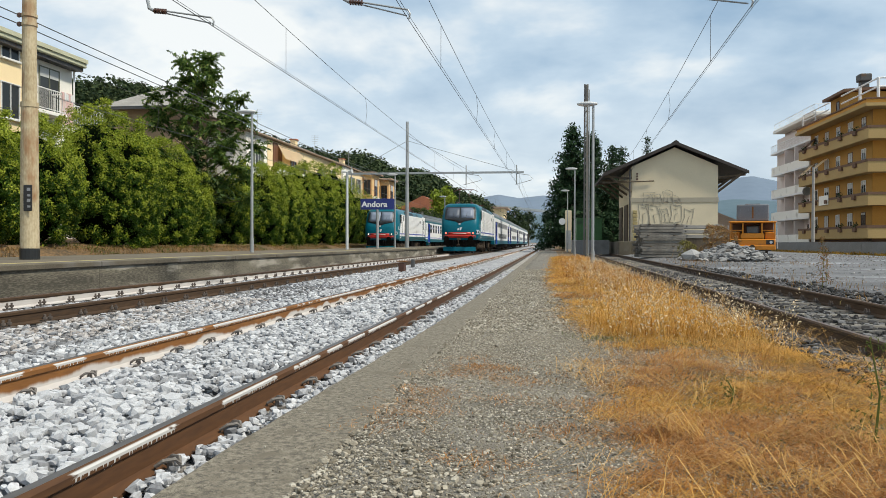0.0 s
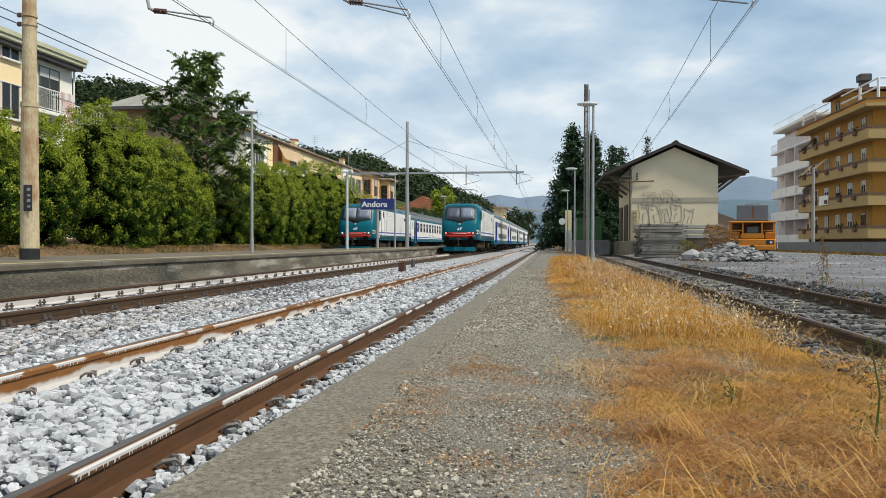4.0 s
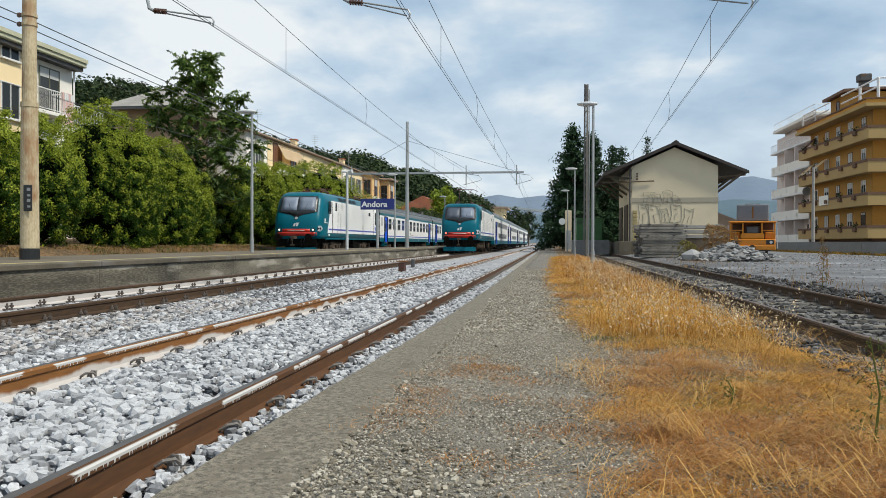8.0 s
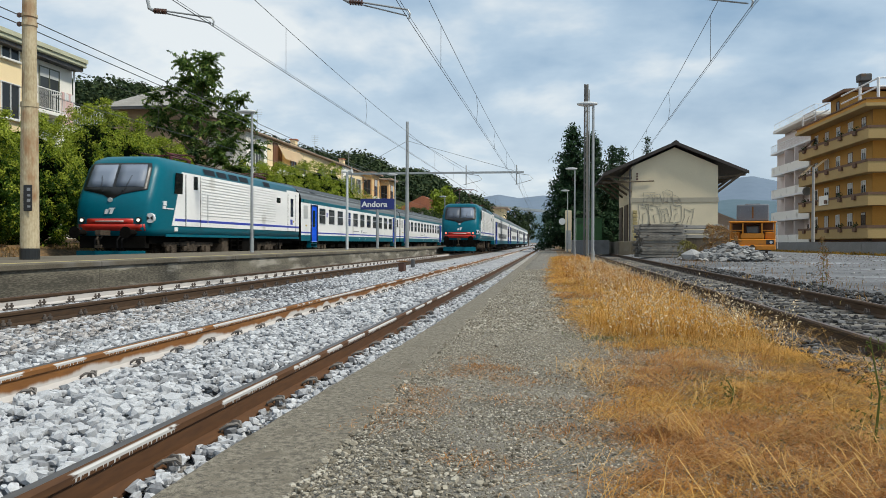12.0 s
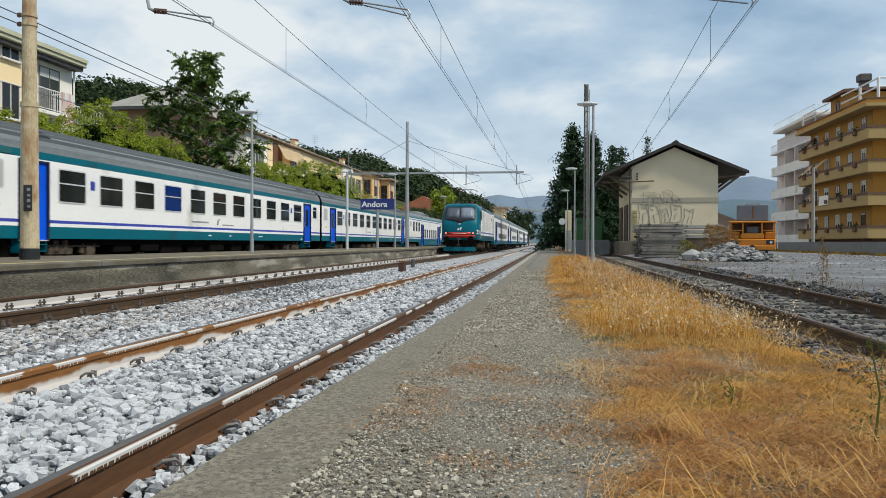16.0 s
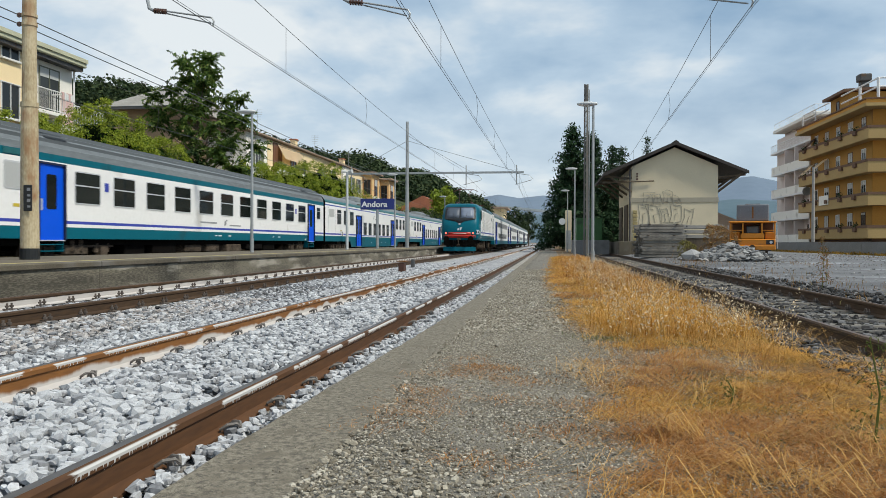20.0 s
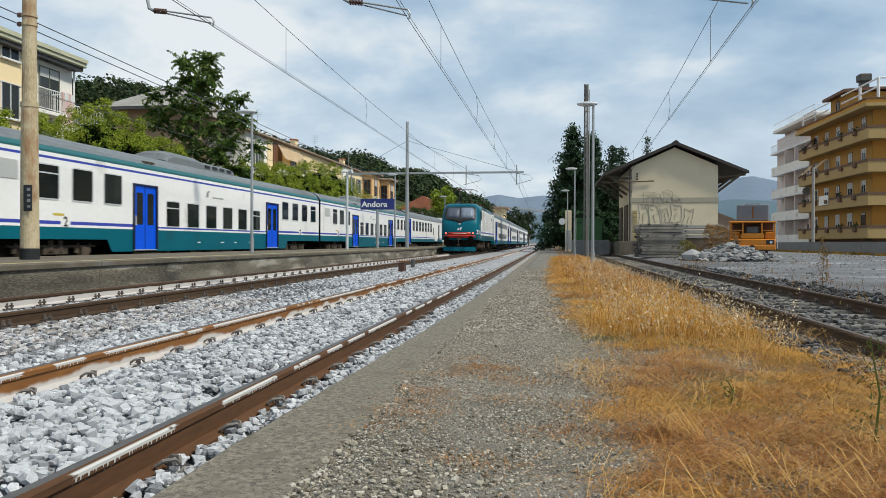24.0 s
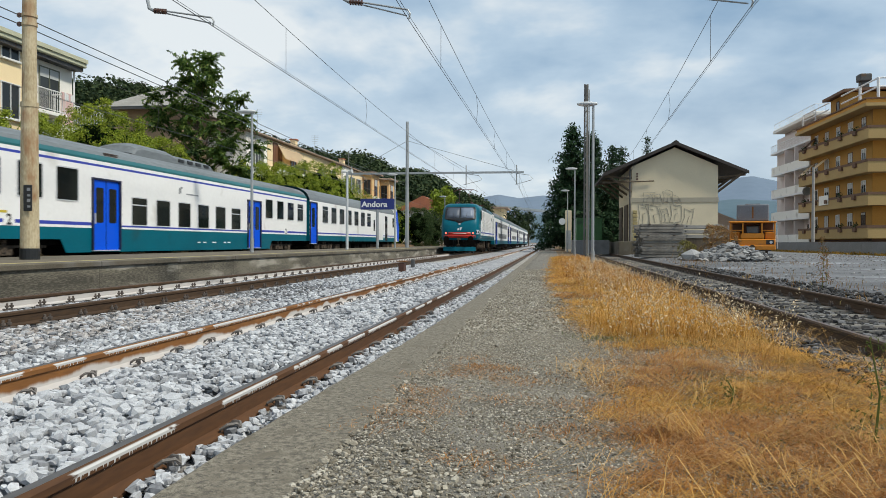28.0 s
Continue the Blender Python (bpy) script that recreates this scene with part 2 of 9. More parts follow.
def prism(bm, pts, axis, a, b, mi=0, cap=True):
    """A closed outline of 2D points drawn out along an axis from a to b."""
    def at(p, s):
        return {"x": (s, p[0], p[1]), "y": (p[0], s, p[1]), "z": (p[0], p[1], s)}[axis]
    r0 = [bm.verts.new(at(p, a)) for p in pts]
    r1 = [bm.verts.new(at(p, b)) for p in pts]
    n = len(pts)
    for i in range(n):
        bm.faces.new((r0[i], r0[(i + 1) % n], r1[(i + 1) % n], r1[i])).material_index = mi
    if cap:
        bm.faces.new(r0[::-1]).material_index = mi
        bm.faces.new(r1).material_index = mi
    bmesh.ops.recalc_face_normals(bm, faces=bm.faces[:])
    return bm


def tube(bm, pts, r, n=8, r1=None, cap=True):
    """A round bar through points; r1 is its radius at the end."""
    pts = [Vector(p) for p in pts]
    rings = []
    for i, p in enumerate(pts):
        d = (pts[min(i + 1, len(pts) - 1)] - pts[max(i - 1, 0)]).normalized()
        s = d.cross(Vector((0, 0, 1)) if abs(d.z) < 0.9 else Vector((1, 0, 0))).normalized()
        u = s.cross(d)
        k = r if r1 is None else r + (r1 - r) * i / (len(pts) - 1)
        rings.append([bm.verts.new(p + k * (math.cos(2 * math.pi * j / n) * s + math.sin(2 * math.pi * j / n) * u)) for j in range(n)])
    for a, b in zip(rings, rings[1:]):
        for j in range(n):
            bm.faces.new((a[j], a[(j + 1) % n], b[(j + 1) % n], b[j]))
    if cap:
        bm.faces.new(rings[0][::-1])
        bm.faces.new(rings[-1])
    bmesh.ops.recalc_face_normals(bm, faces=bm.faces[:])
    return bm


def disc(bm, centre, axis, r, h, n=24):
    c, d = Vector(centre), Vector({"x": (1, 0, 0), "y": (0, 1, 0), "z": (0, 0, 1)}[axis])
    return tube(bm, [c - d * h / 2, c + d * h / 2], r, n)


def np_mesh(name, verts, faces, material):
    """A mesh out of generated arrays: verts (n, 3), faces (m, k)."""
    me = bpy.data.meshes.new(name)
    n, (m, k) = len(verts), faces.shape
    me.vertices.add(n)
    me.vertices.foreach_set("co", np.ascontiguousarray(verts, dtype=np.float32).ravel())
    me.loops.add(m * k)
    me.loops.foreach_set("vertex_index", np.ascontiguousarray(faces, dtype=np.int32).ravel())
    me.polygons.add(m)
    me.polygons.foreach_set("loop_start", np.arange(0, m * k, k, dtype=np.int32))
    me.polygons.foreach_set("loop_total", np.full(m, k, dtype=np.int32))
    me.polygons.foreach_set("use_smooth", np.zeros(m, dtype=bool))
    me.materials.append(material)
    me.update(calc_edges=True)
    return me


def ico():
    bm = B()
    bmesh.ops.create_icosphere(bm, subdivisions=1, radius=1.0)
    v = np.array([x.co[:] for x in bm.verts])
    f = np.array([[x.index for x in p.verts] for p in bm.faces])
    bm.free()
    return v, f


ICO_V, ICO_F = ico()


def stones(name, xs, ys, zs, size, material, rng, flat=0.7, parent=None):
    """Broken stones: jagged twelve-cornered lumps at the given places."""
    n = len(xs)
    v = np.repeat(ICO_V[None], n, 0) * (1 + 0.30 * (rng.rand(n, 12, 1) - 0.5) * 2)
    v = np.clip(v, -0.62 - 0.2 * rng.rand(n, 1, 3), 0.55 + 0.25 * rng.rand(n, 1, 3)) * 1.25      # broken flat faces
    v *= (size[:, None, None] * (0.72 + 0.56 * rng.rand(n, 1, 3)) * np.array([1, 1, flat]))
    a, b = rng.rand(n) * 6.283, (rng.rand(n) - 0.5) * 1.1
    ca, sa, cb, sb = np.cos(a), np.sin(a), np.cos(b), np.sin(b)
    x, y, z = v[..., 0], v[..., 1], v[..., 2]
    x, z = x * cb[:, None] - z * sb[:, None], x * sb[:, None] + z * cb[:, None]
    x, y = x * ca[:, None] - y * sa[:, None], x * sa[:, None] + y * ca[:, None]
    v = np.stack([x + xs[:, None], y + ys[:, None], z + zs[:, None]], -1).reshape(-1, 3)
    f = (ICO_F[None] + 12 * np.arange(n)[:, None, None]).reshape(-1, 3)
    ob = new(name, np_mesh(name, v, f, material))
    ob.parent = parent
    return ob


# ---------------------------------------------------------------- plan, in metres: x to the right of the eye, y along the tracks, z above the rail tops
X1, X2, X3, X4 = -2.345, -6.525, -14.19, 3.36     # track centres; 4 is the goods spur
GAUGE = 0.7525                                      # rail centre from track centre
PLAT_Z, PLAT_E, PLAT_W = 0.40, -8.15, -12.35        # island platform


def bank(x, y):
    """Height of the ground."""
    prof = [(-400, 9), (-60, 4.5), (-30, 1.2), (-18.5, 0.62), (-17.2, 0.44), (-16.2, -0.06), (-12.0, -0.24), (-8.3, -0.22), (-7.6, -0.185), (-5.4, -0.18), (-4.6, -0.21), (-3.9, -0.165), (-1.7, -0.16), (-1.55, -0.19), (-1.0, -0.20), (-0.88, -0.05), (-0.60, 0.0), (0.2, 0.0),
            (1.9, -0.02), (2.2, -0.10), (2.45, -0.19), (4.6, -0.19), (5.0, -0.10), (5.6, -0.02), (14, 0.0), (400, 0.0)]
    z = float(np.interp(x, [p[0] for p in prof], [p[1] for p in prof]))
    if y < 60 and (-0.55 < x < 2.1 or 5 < x < 30):
        z += 0.018 * noise.noise(Vector((x * 0.9, y * 0.9, 3.1)))
    elif y < 60 and -30 < x < -16:
        z += 0.05 * noise.noise(Vector((x * 0.4, y * 0.4, 8.0)))
    return z

# ---------------------------------------------------------------- ground
def build_ground():
    xs = [-3000, -900, -400, -150, -60, -30, -24, -20, -18.5, -17.9, -17.2, -16.7, -16.2, -15.7, -12.0, -9, -8.3, -7.6, -5.4, -4.6, -3.9, -2.3, -1.7, -1.55, -1.0, -0.88, -0.60, -0.45, -0.1, 0.2, 0.5, 0.8, 1.1, 1.5, 1.9, 2.2, 2.45, 3.4, 4.6,
          5.0, 5.6, 7, 9, 11, 14, 20, 30, 60, 150, 400, 900, 3000]
    ys = list(np.arange(-12, 14, 0.35)) + list(np.arange(14, 60, 1.2)) + list(np.arange(60, 160, 6)) + [160, 220, 320, 500, 900, 1600, 4200]
    ys = [-60, -30] + ys
    bm = B()
    grid = []
    for y in ys:
        row = []
        for x in xs:
            z = bank(x, y)
            row.append(bm.verts.new((x, y, z)))
        grid.append(row)
    for j in range(len(ys) - 1):
        for i in range(len(xs) - 1):
            f = bm.faces.new((grid[j][i], grid[j][i + 1], grid[j + 1][i + 1], grid[j + 1][i]))
            x = (xs[i] + xs[i + 1]) / 2
            x += 0.45 * noise.noise(Vector((x * 1.7, ys[j] * 1.1, 4.4))) if -0.3 < x < 1.6 else 0
            f.material_index = 5 if x < -16.2 and x > -24 else 0 if x < -24 else (7 if ys[j] > 24 else 1) if x < -0.95 else 2 if x < 0.5 else 3 if x < 1.9 else 4 if x < 5.2 else 6
            f.smooth = True
    ob = part("ground", bm, [M["earth"], M["ballast_bed"], M["gravel"], M["straw_ground"], M["dark_bed"], M["bank_ground"], M["yard"], M["ballast_pale"]])
    tagged(ob, "station ground of gravel, dry straw and ballast", "ground", kind="structure")


build_ground()


# ---------------------------------------------------------------- tracks
def rail_profile():
    return [(-0.07, -0.16), (0.07, -0.16), (0.07, -0.148), (0.022, -0.126), (0.021, -0.05), (0.034, -0.04), (0.036, -0.014), (0.020, 0.0), (-0.020, 0.0), (-0.036, -0.014), (-0.034, -0.04), (-0.021, -0.05), (-0.022, -0.126), (-0.07, -0.148)]


def rail(parent, xc, y0, y1, web, head):
    prof = rail_profile()
    bm = B()
    r0 = [bm.verts.new((xc + p[0], y0, p[1])) for p in prof]
    r1 = [bm.verts.new((xc + p[0], y1, p[1])) for p in prof]
    n = len(prof)
    for i in range(n):
        bm.faces.new((r0[i], r0[(i + 1) % n], r1[(i + 1) % n], r1[i])).material_index = 1 if i == 7 else 0
    bm.faces.new(r0[::-1]); bm.faces.new(r1)
    bmesh.ops.recalc_face_normals(bm, faces=bm.faces[:])
    return part("rail", bm, [web, head], parent)


def clip_mesh():
    bm = B()
    pts = [(-0.03, -0.045, -0.01), (-0.02, -0.05, 0.025), (0.01, -0.045, 0.055), (0.05, -0.02, 0.06), (0.06, 0.0, 0.03), (0.05, 0.02, 0.06), (0.01, 0.045, 0.055), (-0.02, 0.05, 0.025), (-0.03, 0.045, -0.01)]
    pts = [(a, b * 0.85, c * 0.72) for a, b, c in pts]
    tube(bm, pts, 0.009, 6)
    box(bm, -0.01, 0.06, -0.035, 0.035, -0.03, -0.008)
    tube(bm, [(0.02, 0, 0), (0.02, 0, 0.035)], 0.013, 6)
    return mesh_of(bm, "fastener", M["clip_grey"])


def bolt_mesh():
    bm = B()
    box(bm, -0.05, 0.10, -0.08, 0.08, -0.03, 0.0)
    for y in (-0.045, 0.045):
        tube(bm, [(0.03, y, 0), (0.03, y, 0.075)], 0.014, 6)
        tube(bm, [(0.03, y, 0.02), (0.03, y, 0.045)], 0.027, 6)
    return mesh_of(bm, "fastener", M["iron"])


def sleeper_mesh(material, half=1.2, top=-0.15, w=0.13):
    bm = rbox(-half, half, -w, w, top - 0.16, top, 0.015)
    return mesh_of(bm, "sleeper", material)


CLIP, BOLT = clip_mesh(), bolt_mesh()
SLEEP, OLD = sleeper_mesh(M["sleeper"], top=-0.165), sleeper_mesh(M["old_sleeper"], 1.25, -0.145, 0.12)


def track(name, xc, y0, y1, spacing, first, n, clip, sleeper, web, head, label, web2=None, side=(1, -1)):
    t = thing(name, label=label, category="railway track", kind="structure")
    for s in (-1, 1):
        rail(t, xc + s * GAUGE, y0, y1, web if s < 0 else web2 or web, head)
    for i in range(n):
        y = first + i * spacing
        if sleeper:
            piece("sleeper", sleeper, t, xc, y, 0)
        if clip:
            for s in (-1, 1):
                for q in side:
                    piece("fastener", clip, t, xc + s * GAUGE + q * 0.078, y, -0.142, 0 if q > 0 else 180)
    return t


TRACK_1 = track("track_1", X1, -6, 420, 0.6, 4.05 - 0.6 * 6, 80, CLIP, SLEEP, M["rail_dusty"], M["rail_head"], "main line track with rusty rails in pale ballast", M["rail_near"])
TRACK_2 = track("track_2", X2, -6, 420, 0.667, 7.3 - 0.667 * 4, 66, BOLT, SLEEP, M["rail_limed"], M["rail_head_dull"], "second track with dark rails beside the island platform", M["rail_dark"])
track("track_3", X3, -60, 420, 0.6, 0, 0, None, None, M["rail_dark"], M["rail_head"], "third track behind the island platform")
SPUR = track("spur_track", 0, -6, 150, 0.65, 5.2, 70, BOLT, OLD, M["rail_dark"], M["rail_head_dull"], "disused goods spur with dark rails on old sleepers")
SPUR.matrix_basis = pose(X4 - 0.087, 0, 0, 0, 0, -0.5)



# ---------------------------------------------------------------- island platform
M["plat_top"] = mat("plat_top", (0.17, 0.14, 0.095), (0.085, 0.07, 0.048), 0.95, coarse=0.8, fine=20, bump=0.5)
M["worn_yellow"] = mat("worn_yellow", (0.46, 0.38, 0.14), (0.33, 0.29, 0.18), 0.9, coarse=2, fine=30, bump=0.2)


def build_platform():
    p = thing("island_platform", label="low island platform of weathered concrete with a stained edge wall", category="platform", kind="structure")
    y = -14.0
    while y < 160:
        ln = 3.0 if y < 60 else 20.0
        bm = rbox(PLAT_E - 0.35, PLAT_E, y + 0.008, y + ln - 0.008, PLAT_Z - 0.10, PLAT_Z, 0.015)
        part("edge_slab", bm, M["concrete"], p)
        part("wall_block", box(B(), PLAT_E - 0.3, PLAT_E - 0.05, y + 0.003, y + ln - 0.003, -0.4, PLAT_Z - 0.10), M["plat_wall"], p)
        y += ln
    part("safety_line", box(B(), PLAT_E - 0.62, PLAT_E - 0.5, -14, 160, PLAT_Z - 0.004, PLAT_Z + 0.002), M["worn_yellow"], p)
    part("paving", box(B(), PLAT_W, PLAT_E - 0.35, -14, 160, -0.4, PLAT_Z - 0.004), M["plat_top"], p)


build_platform()


def build_kerb():
    k = thing("platform_kerb", label="worn concrete kerb along the gravel platform", category="kerb", kind="structure")
    y = -6.0
    while y < 90:
        ln = 1.0 if y < 30 else 10
        a, b = (float(np.interp(q, [1.5, 3.3, 5.0, 8.0, 14, 90], [-1.24, -1.22, -1.17, -1.10, -1.05, -1.05])) for q in (y, y + ln))
        bm = B()
        n = 10 if y < 12 else 2
        left, right = [], []
        for i in range(n + 1):
            q = i / n
            wob = noise.noise(Vector((0.3, (y + ln * q) * 3.1, 2.0)))
            left.append((a + (b - a) * q + 0.012 * wob, y + ln * q))
            right.append((-0.80 + 0.05 * noise.noise(Vector((4.0, (y + ln * q) * 2.3, 0.0))) + 0.03 * noise.noise(Vector((9.0, (y + ln * q) * 9.0, 0.0))), y + ln * q))
        prism(bm, right + left[::-1], "z", -0.3, -0.03 + 0.0008 * RNG.rand())
        top = [e for e in bm.edges if all(v.co.z > -0.1 for v in e.verts) and len(e.link_faces) == 2 and abs(e.verts[0].co.x - e.verts[1].co.x) < 0.2]
        bmesh.ops.bevel(bm, geom=top, offset=0.014, segments=2, profile=0.5, affect="EDGES")
        part("kerb_stone", bm, M["kerb"], k)
        y += ln


build_kerb()

# ---------------------------------------------------------------- trains
M["teal"] = mat("teal", (0.0, 0.125, 0.175), (0.0, 0.098, 0.14), 0.34, coarse=0.7, fine=14, amount=0.4, bump=0.02, stain=(0.012, 0.08, 0.10), stain_scale=0.9, stain_cut=0.62)
M["train_white"] = mat("train_white", (0.84, 0.84, 0.83), (0.76, 0.76, 0.75), 0.38, coarse=0.6, fine=9, amount=0.4, bump=0.02, stain=(0.60, 0.59, 0.56), stain_scale=0.8, stain_cut=0.62)
M["door_blue"] = mat("door_blue", (0.001, 0.10, 0.80), (0.001, 0.075, 0.62), 0.35, amount=0.3, bump=0.02)
M["stripe_blue"] = mat("stripe_blue", (0.035, 0.06, 0.42), (0.03, 0.05, 0.34), 0.4, amount=0.3, bump=0.0)
M["coach_roof"] = mat("coach_roof", (0.20, 0.222, 0.232), (0.125, 0.14, 0.148), 0.6, 0.15, coarse=0.5, fine=12, bump=0.1, stretch=(1, 0.25, 1), stain=(0.10, 0.10, 0.10), stain_scale=0.7)
M["rib_shade"] = mat("rib_shade", (0.085, 0.095, 0.10), (0.06, 0.067, 0.07), 0.6, 0.15, bump=0.05)
M["teal_roof"] = mat("teal_roof", (0.012, 0.125, 0.135), (0.010, 0.095, 0.105), 0.5, coarse=0.5, fine=12, bump=0.05)
M["red_band"] = mat("red_band", (0.55, 0.03, 0.015), (0.42, 0.02, 0.012), 0.4, bump=0.02)
M["black_trim"] = mat("black_trim", (0.018, 0.02, 0.022), (0.012, 0.013, 0.014), 0.35, bump=0.03)
M["under"] = mat("under", (0.010, 0.009, 0.008), (0.004, 0.0035, 0.003), 0.9, coarse=3, fine=25, bump=0.4)
M["grime"] = mat("grime", (0.125, 0.098, 0.074), (0.03, 0.024, 0.019), 0.9, coarse=3, fine=25, amount=0.7, bump=0.4)
M["steel"] = mat("steel", (0.42, 0.42, 0.42), (0.30, 0.29, 0.28), 0.4, 0.8, bump=0.05)
M["alu"] = mat("alu", (0.62, 0.63, 0.64), (0.50, 0.51, 0.52), 0.45, 0.2, bump=0.03)
M["rubber"] = mat("rubber", (0.010, 0.010, 0.011), (0.006, 0.006, 0.006), 0.8, bump=0.2)
M["frosted"] = mat("frosted", (0.50, 0.51, 0.50), (0.42, 0.43, 0.42), 0.5, bump=0.05)
M["panto"] = mat("panto", (0.14, 0.022, 0.018), (0.05, 0.012, 0.010), 0.5, bump=0.05)
M["mark_grey"] = mat("mark_grey", (0.30, 0.31, 0.32), (0.26, 0.27, 0.28), 0.5, bump=0)
M["mark_white"] = mat("mark_white", (0.78, 0.79, 0.80), (0.7, 0.71, 0.72), 0.5, bump=0)
M["mark_yellow"] = mat("mark_yellow", (0.65, 0.50, 0.05), None, 0.5, bump=0)
M["head_lamp"] = mat("head_lamp", (1.0, 0.97, 0.86), (1, 0.97, 0.86), 0.2, emit=1.3, bump=0)
M["tail_lamp"] = mat("tail_lamp", (1.0, 0.10, 0.07), (1.0, 0.1, 0.07), 0.2, emit=7.0, bump=0)
M["ring"] = mat("ring", (0.62, 0.45, 0.40), None, 0.4, bump=0)


def glass_mat(name, col, rough=0.06, trans=0.0):
    m = bpy.data.materials.new(name)
    m.use_nodes = True
    nt = m.node_tree
    b = nt.nodes["Principled BSDF"]
    n = nt.nodes.new("ShaderNodeTexNoise"); n.inputs["Scale"].default_value = 1.7
    oi = nt.nodes.new("ShaderNodeObjectInfo")
    mx = nt.nodes.new("ShaderNodeMix"); mx.data_type = "RGBA"
    mx.inputs[6].default_value, mx.inputs[7].default_value = (*[c * 0.6 for c in col], 1), (*[min(1, c * 1.6) for c in col], 1)
    nt.links.new(oi.outputs["Random"], mx.inputs[0])
    nt.links.new(mx.outputs[2], b.inputs["Base Color"])
    bp = nt.nodes.new("ShaderNodeBump"); bp.inputs["Strength"].default_value = 0.03
    nt.links.new(n.outputs[0], bp.inputs["Height"]); nt.links.new(bp.outputs[0], b.inputs["Normal"])
    b.inputs["Roughness"].default_value, b.inputs["IOR"].default_value = rough, 1.5
    b.inputs["Transmission Weight"].default_value = trans
    b.inputs["Specular IOR Level"].default_value = 0.3
    return m


M["pane"] = glass_mat("pane", (0.012, 0.016, 0.016))
M["cab_pane"] = glass_mat("cab_pane", (0.13, 0.155, 0.20), 0.45)
M["blue_pane"] = glass_mat("blue_pane", (0.002, 0.028, 0.16))
M["door_frame"] = mat("door_frame", (0.012, 0.016, 0.06), (0.008, 0.01, 0.03), 0.5, bump=0.02)
for _k, _v in (("under", 0.04), ("grime", 0.08), ("rubber", 0.1)):
    M[_k].node_tree.nodes["Principled BSDF"].inputs["Specular IOR Level"].default_value = _v
for _k in ("teal", "door_blue", "train_white"):
    M[_k].node_tree.nodes["Principled BSDF"].inputs["Specular IOR Level"].default_value = 0.2

HALF = 1.41


def rrect(w, h, r, n=4):
    """Outline of a rounded rectangle about the origin."""
    pts = []
    for cx, cy, a0 in ((w / 2 - r, h / 2 - r, 0), (-w / 2 + r, h / 2 - r, 90), (-w / 2 + r, -h / 2 + r, 180), (w / 2 - r, -h / 2 + r, 270)):
        for i in range(n + 1):
            a = radians(a0 + 90 * i / n)
            pts.append((cx + r * math.cos(a), cy + r * math.sin(a)))
    return pts


def ring_mesh(name, w, h, r, t, depth, material):
    """A frame round a window, in the y-z plane, proud to +x."""
    bm = B()
    o, i = rrect(w, h, r), rrect(w - 2 * t, h - 2 * t, max(r - t, 0.01))
    loops = []
    for pts, x in ((o, 0), (o, depth), (i, depth), (i, -0.002)):
        loops.append([bm.verts.new((x, p[0], p[1])) for p in pts])
    n = len(o)
    for a, b in zip(loops, loops[1:]):
        for j in range(n):
            bm.faces.new((a[j], a[(j + 1) % n], b[(j + 1) % n], b[j]))
    bmesh.ops.recalc_face_normals(bm, faces=bm.faces[:])
    return mesh_of(bm, name, material)


def pane_mesh(name, w, h, r, x, material):
    bm = B()
    prism(bm, rrect(w, h, r), "x", 0.0, x)
    return mesh_of(bm, name, material)


WINDOW_KINDS = {}


def window_kind(w, h, bar):
    key = (w, h, bar)
    if key not in WINDOW_KINDS:
        WINDOW_KINDS[key] = (ring_mesh("window_frame", w, h, 0.07, 0.035, 0.016, M["alu"]), pane_mesh("pane", w - 0.05, h - 0.05, 0.06, 0.006, M["pane"]),
                             mesh_of(box(B(), 0.004, 0.018, -w / 2 + 0.03, w / 2 - 0.03, -0.018, 0.018), "bar", M["alu"]) if bar is not None else None)
    return WINDOW_KINDS[key]


def train_window(parent, side, y, zc, w, h, bar=None, glass=None):
    fr, pn, br = window_kind(w, h, bar)
    win = piece("window", fr, parent, side * HALF, y, zc, 0 if side > 0 else 180)
    p = piece("pane", pn, win)
    if glass:
        p.data = p.data.copy()
        p.data.materials[0] = glass
    if br:
        piece("bar", br, win, 0, 0, bar)
    return win


def wheel_mesh(r):
    bm = B()
    for s in (-1, 1):
        disc(bm, (s * 0.7525, 0, 0), "x", r, 0.13, 20)
        disc(bm, (s * 0.69, 0, 0), "x", r + 0.03, 0.03, 20)
        disc(bm, (s * 0.83, 0, 0), "x", r * 0.35, 0.05, 10)
        for k in range(4):
            a = k * math.pi / 2
            box(bm, s * 0.815 - 0.01, s * 0.815 + 0.01, r * 0.6 * math.cos(a) - 0.05, r * 0.6 * math.cos(a) + 0.05, r * 0.6 * math.sin(a) - 0.05, r * 0.6 * math.sin(a) + 0.05)
    disc(bm, (0, 0, 0), "x", 0.085, 1.5, 10)
    return mesh_of(bm, "wheelset", M["grime"])


WHEEL = wheel_mesh(0.46)
SPINNING = []


def bogie_mesh(base):
    bm = B()
    for s in (-1, 1):
        x = s * 1.13
        box(bm, x - 0.06, x + 0.06, -base / 2 - 0.55, base / 2 + 0.55, 0.60, 0.74)
        box(bm, x - 0.08, x + 0.08, -0.5, 0.5, 0.42, 0.62)
        for e in (-1, 1):
            y = e * base / 2
            box(bm, x - 0.10, x + 0.12, y - 0.17, y + 0.17, 0.34, 0.62)
            for q in (-0.27, 0.27):
                disc(bm, (x, y + q, 0.58), "z", 0.085, 0.26, 10)
        for q in (-0.2, 0.2):
            disc(bm, (x, q, 0.64), "z", 0.12, 0.30, 12)
    box(bm, -1.0, 1.0, -0.25, 0.25, 0.45, 0.75)
    return mesh_of(bm, "bogie", M["grime"])


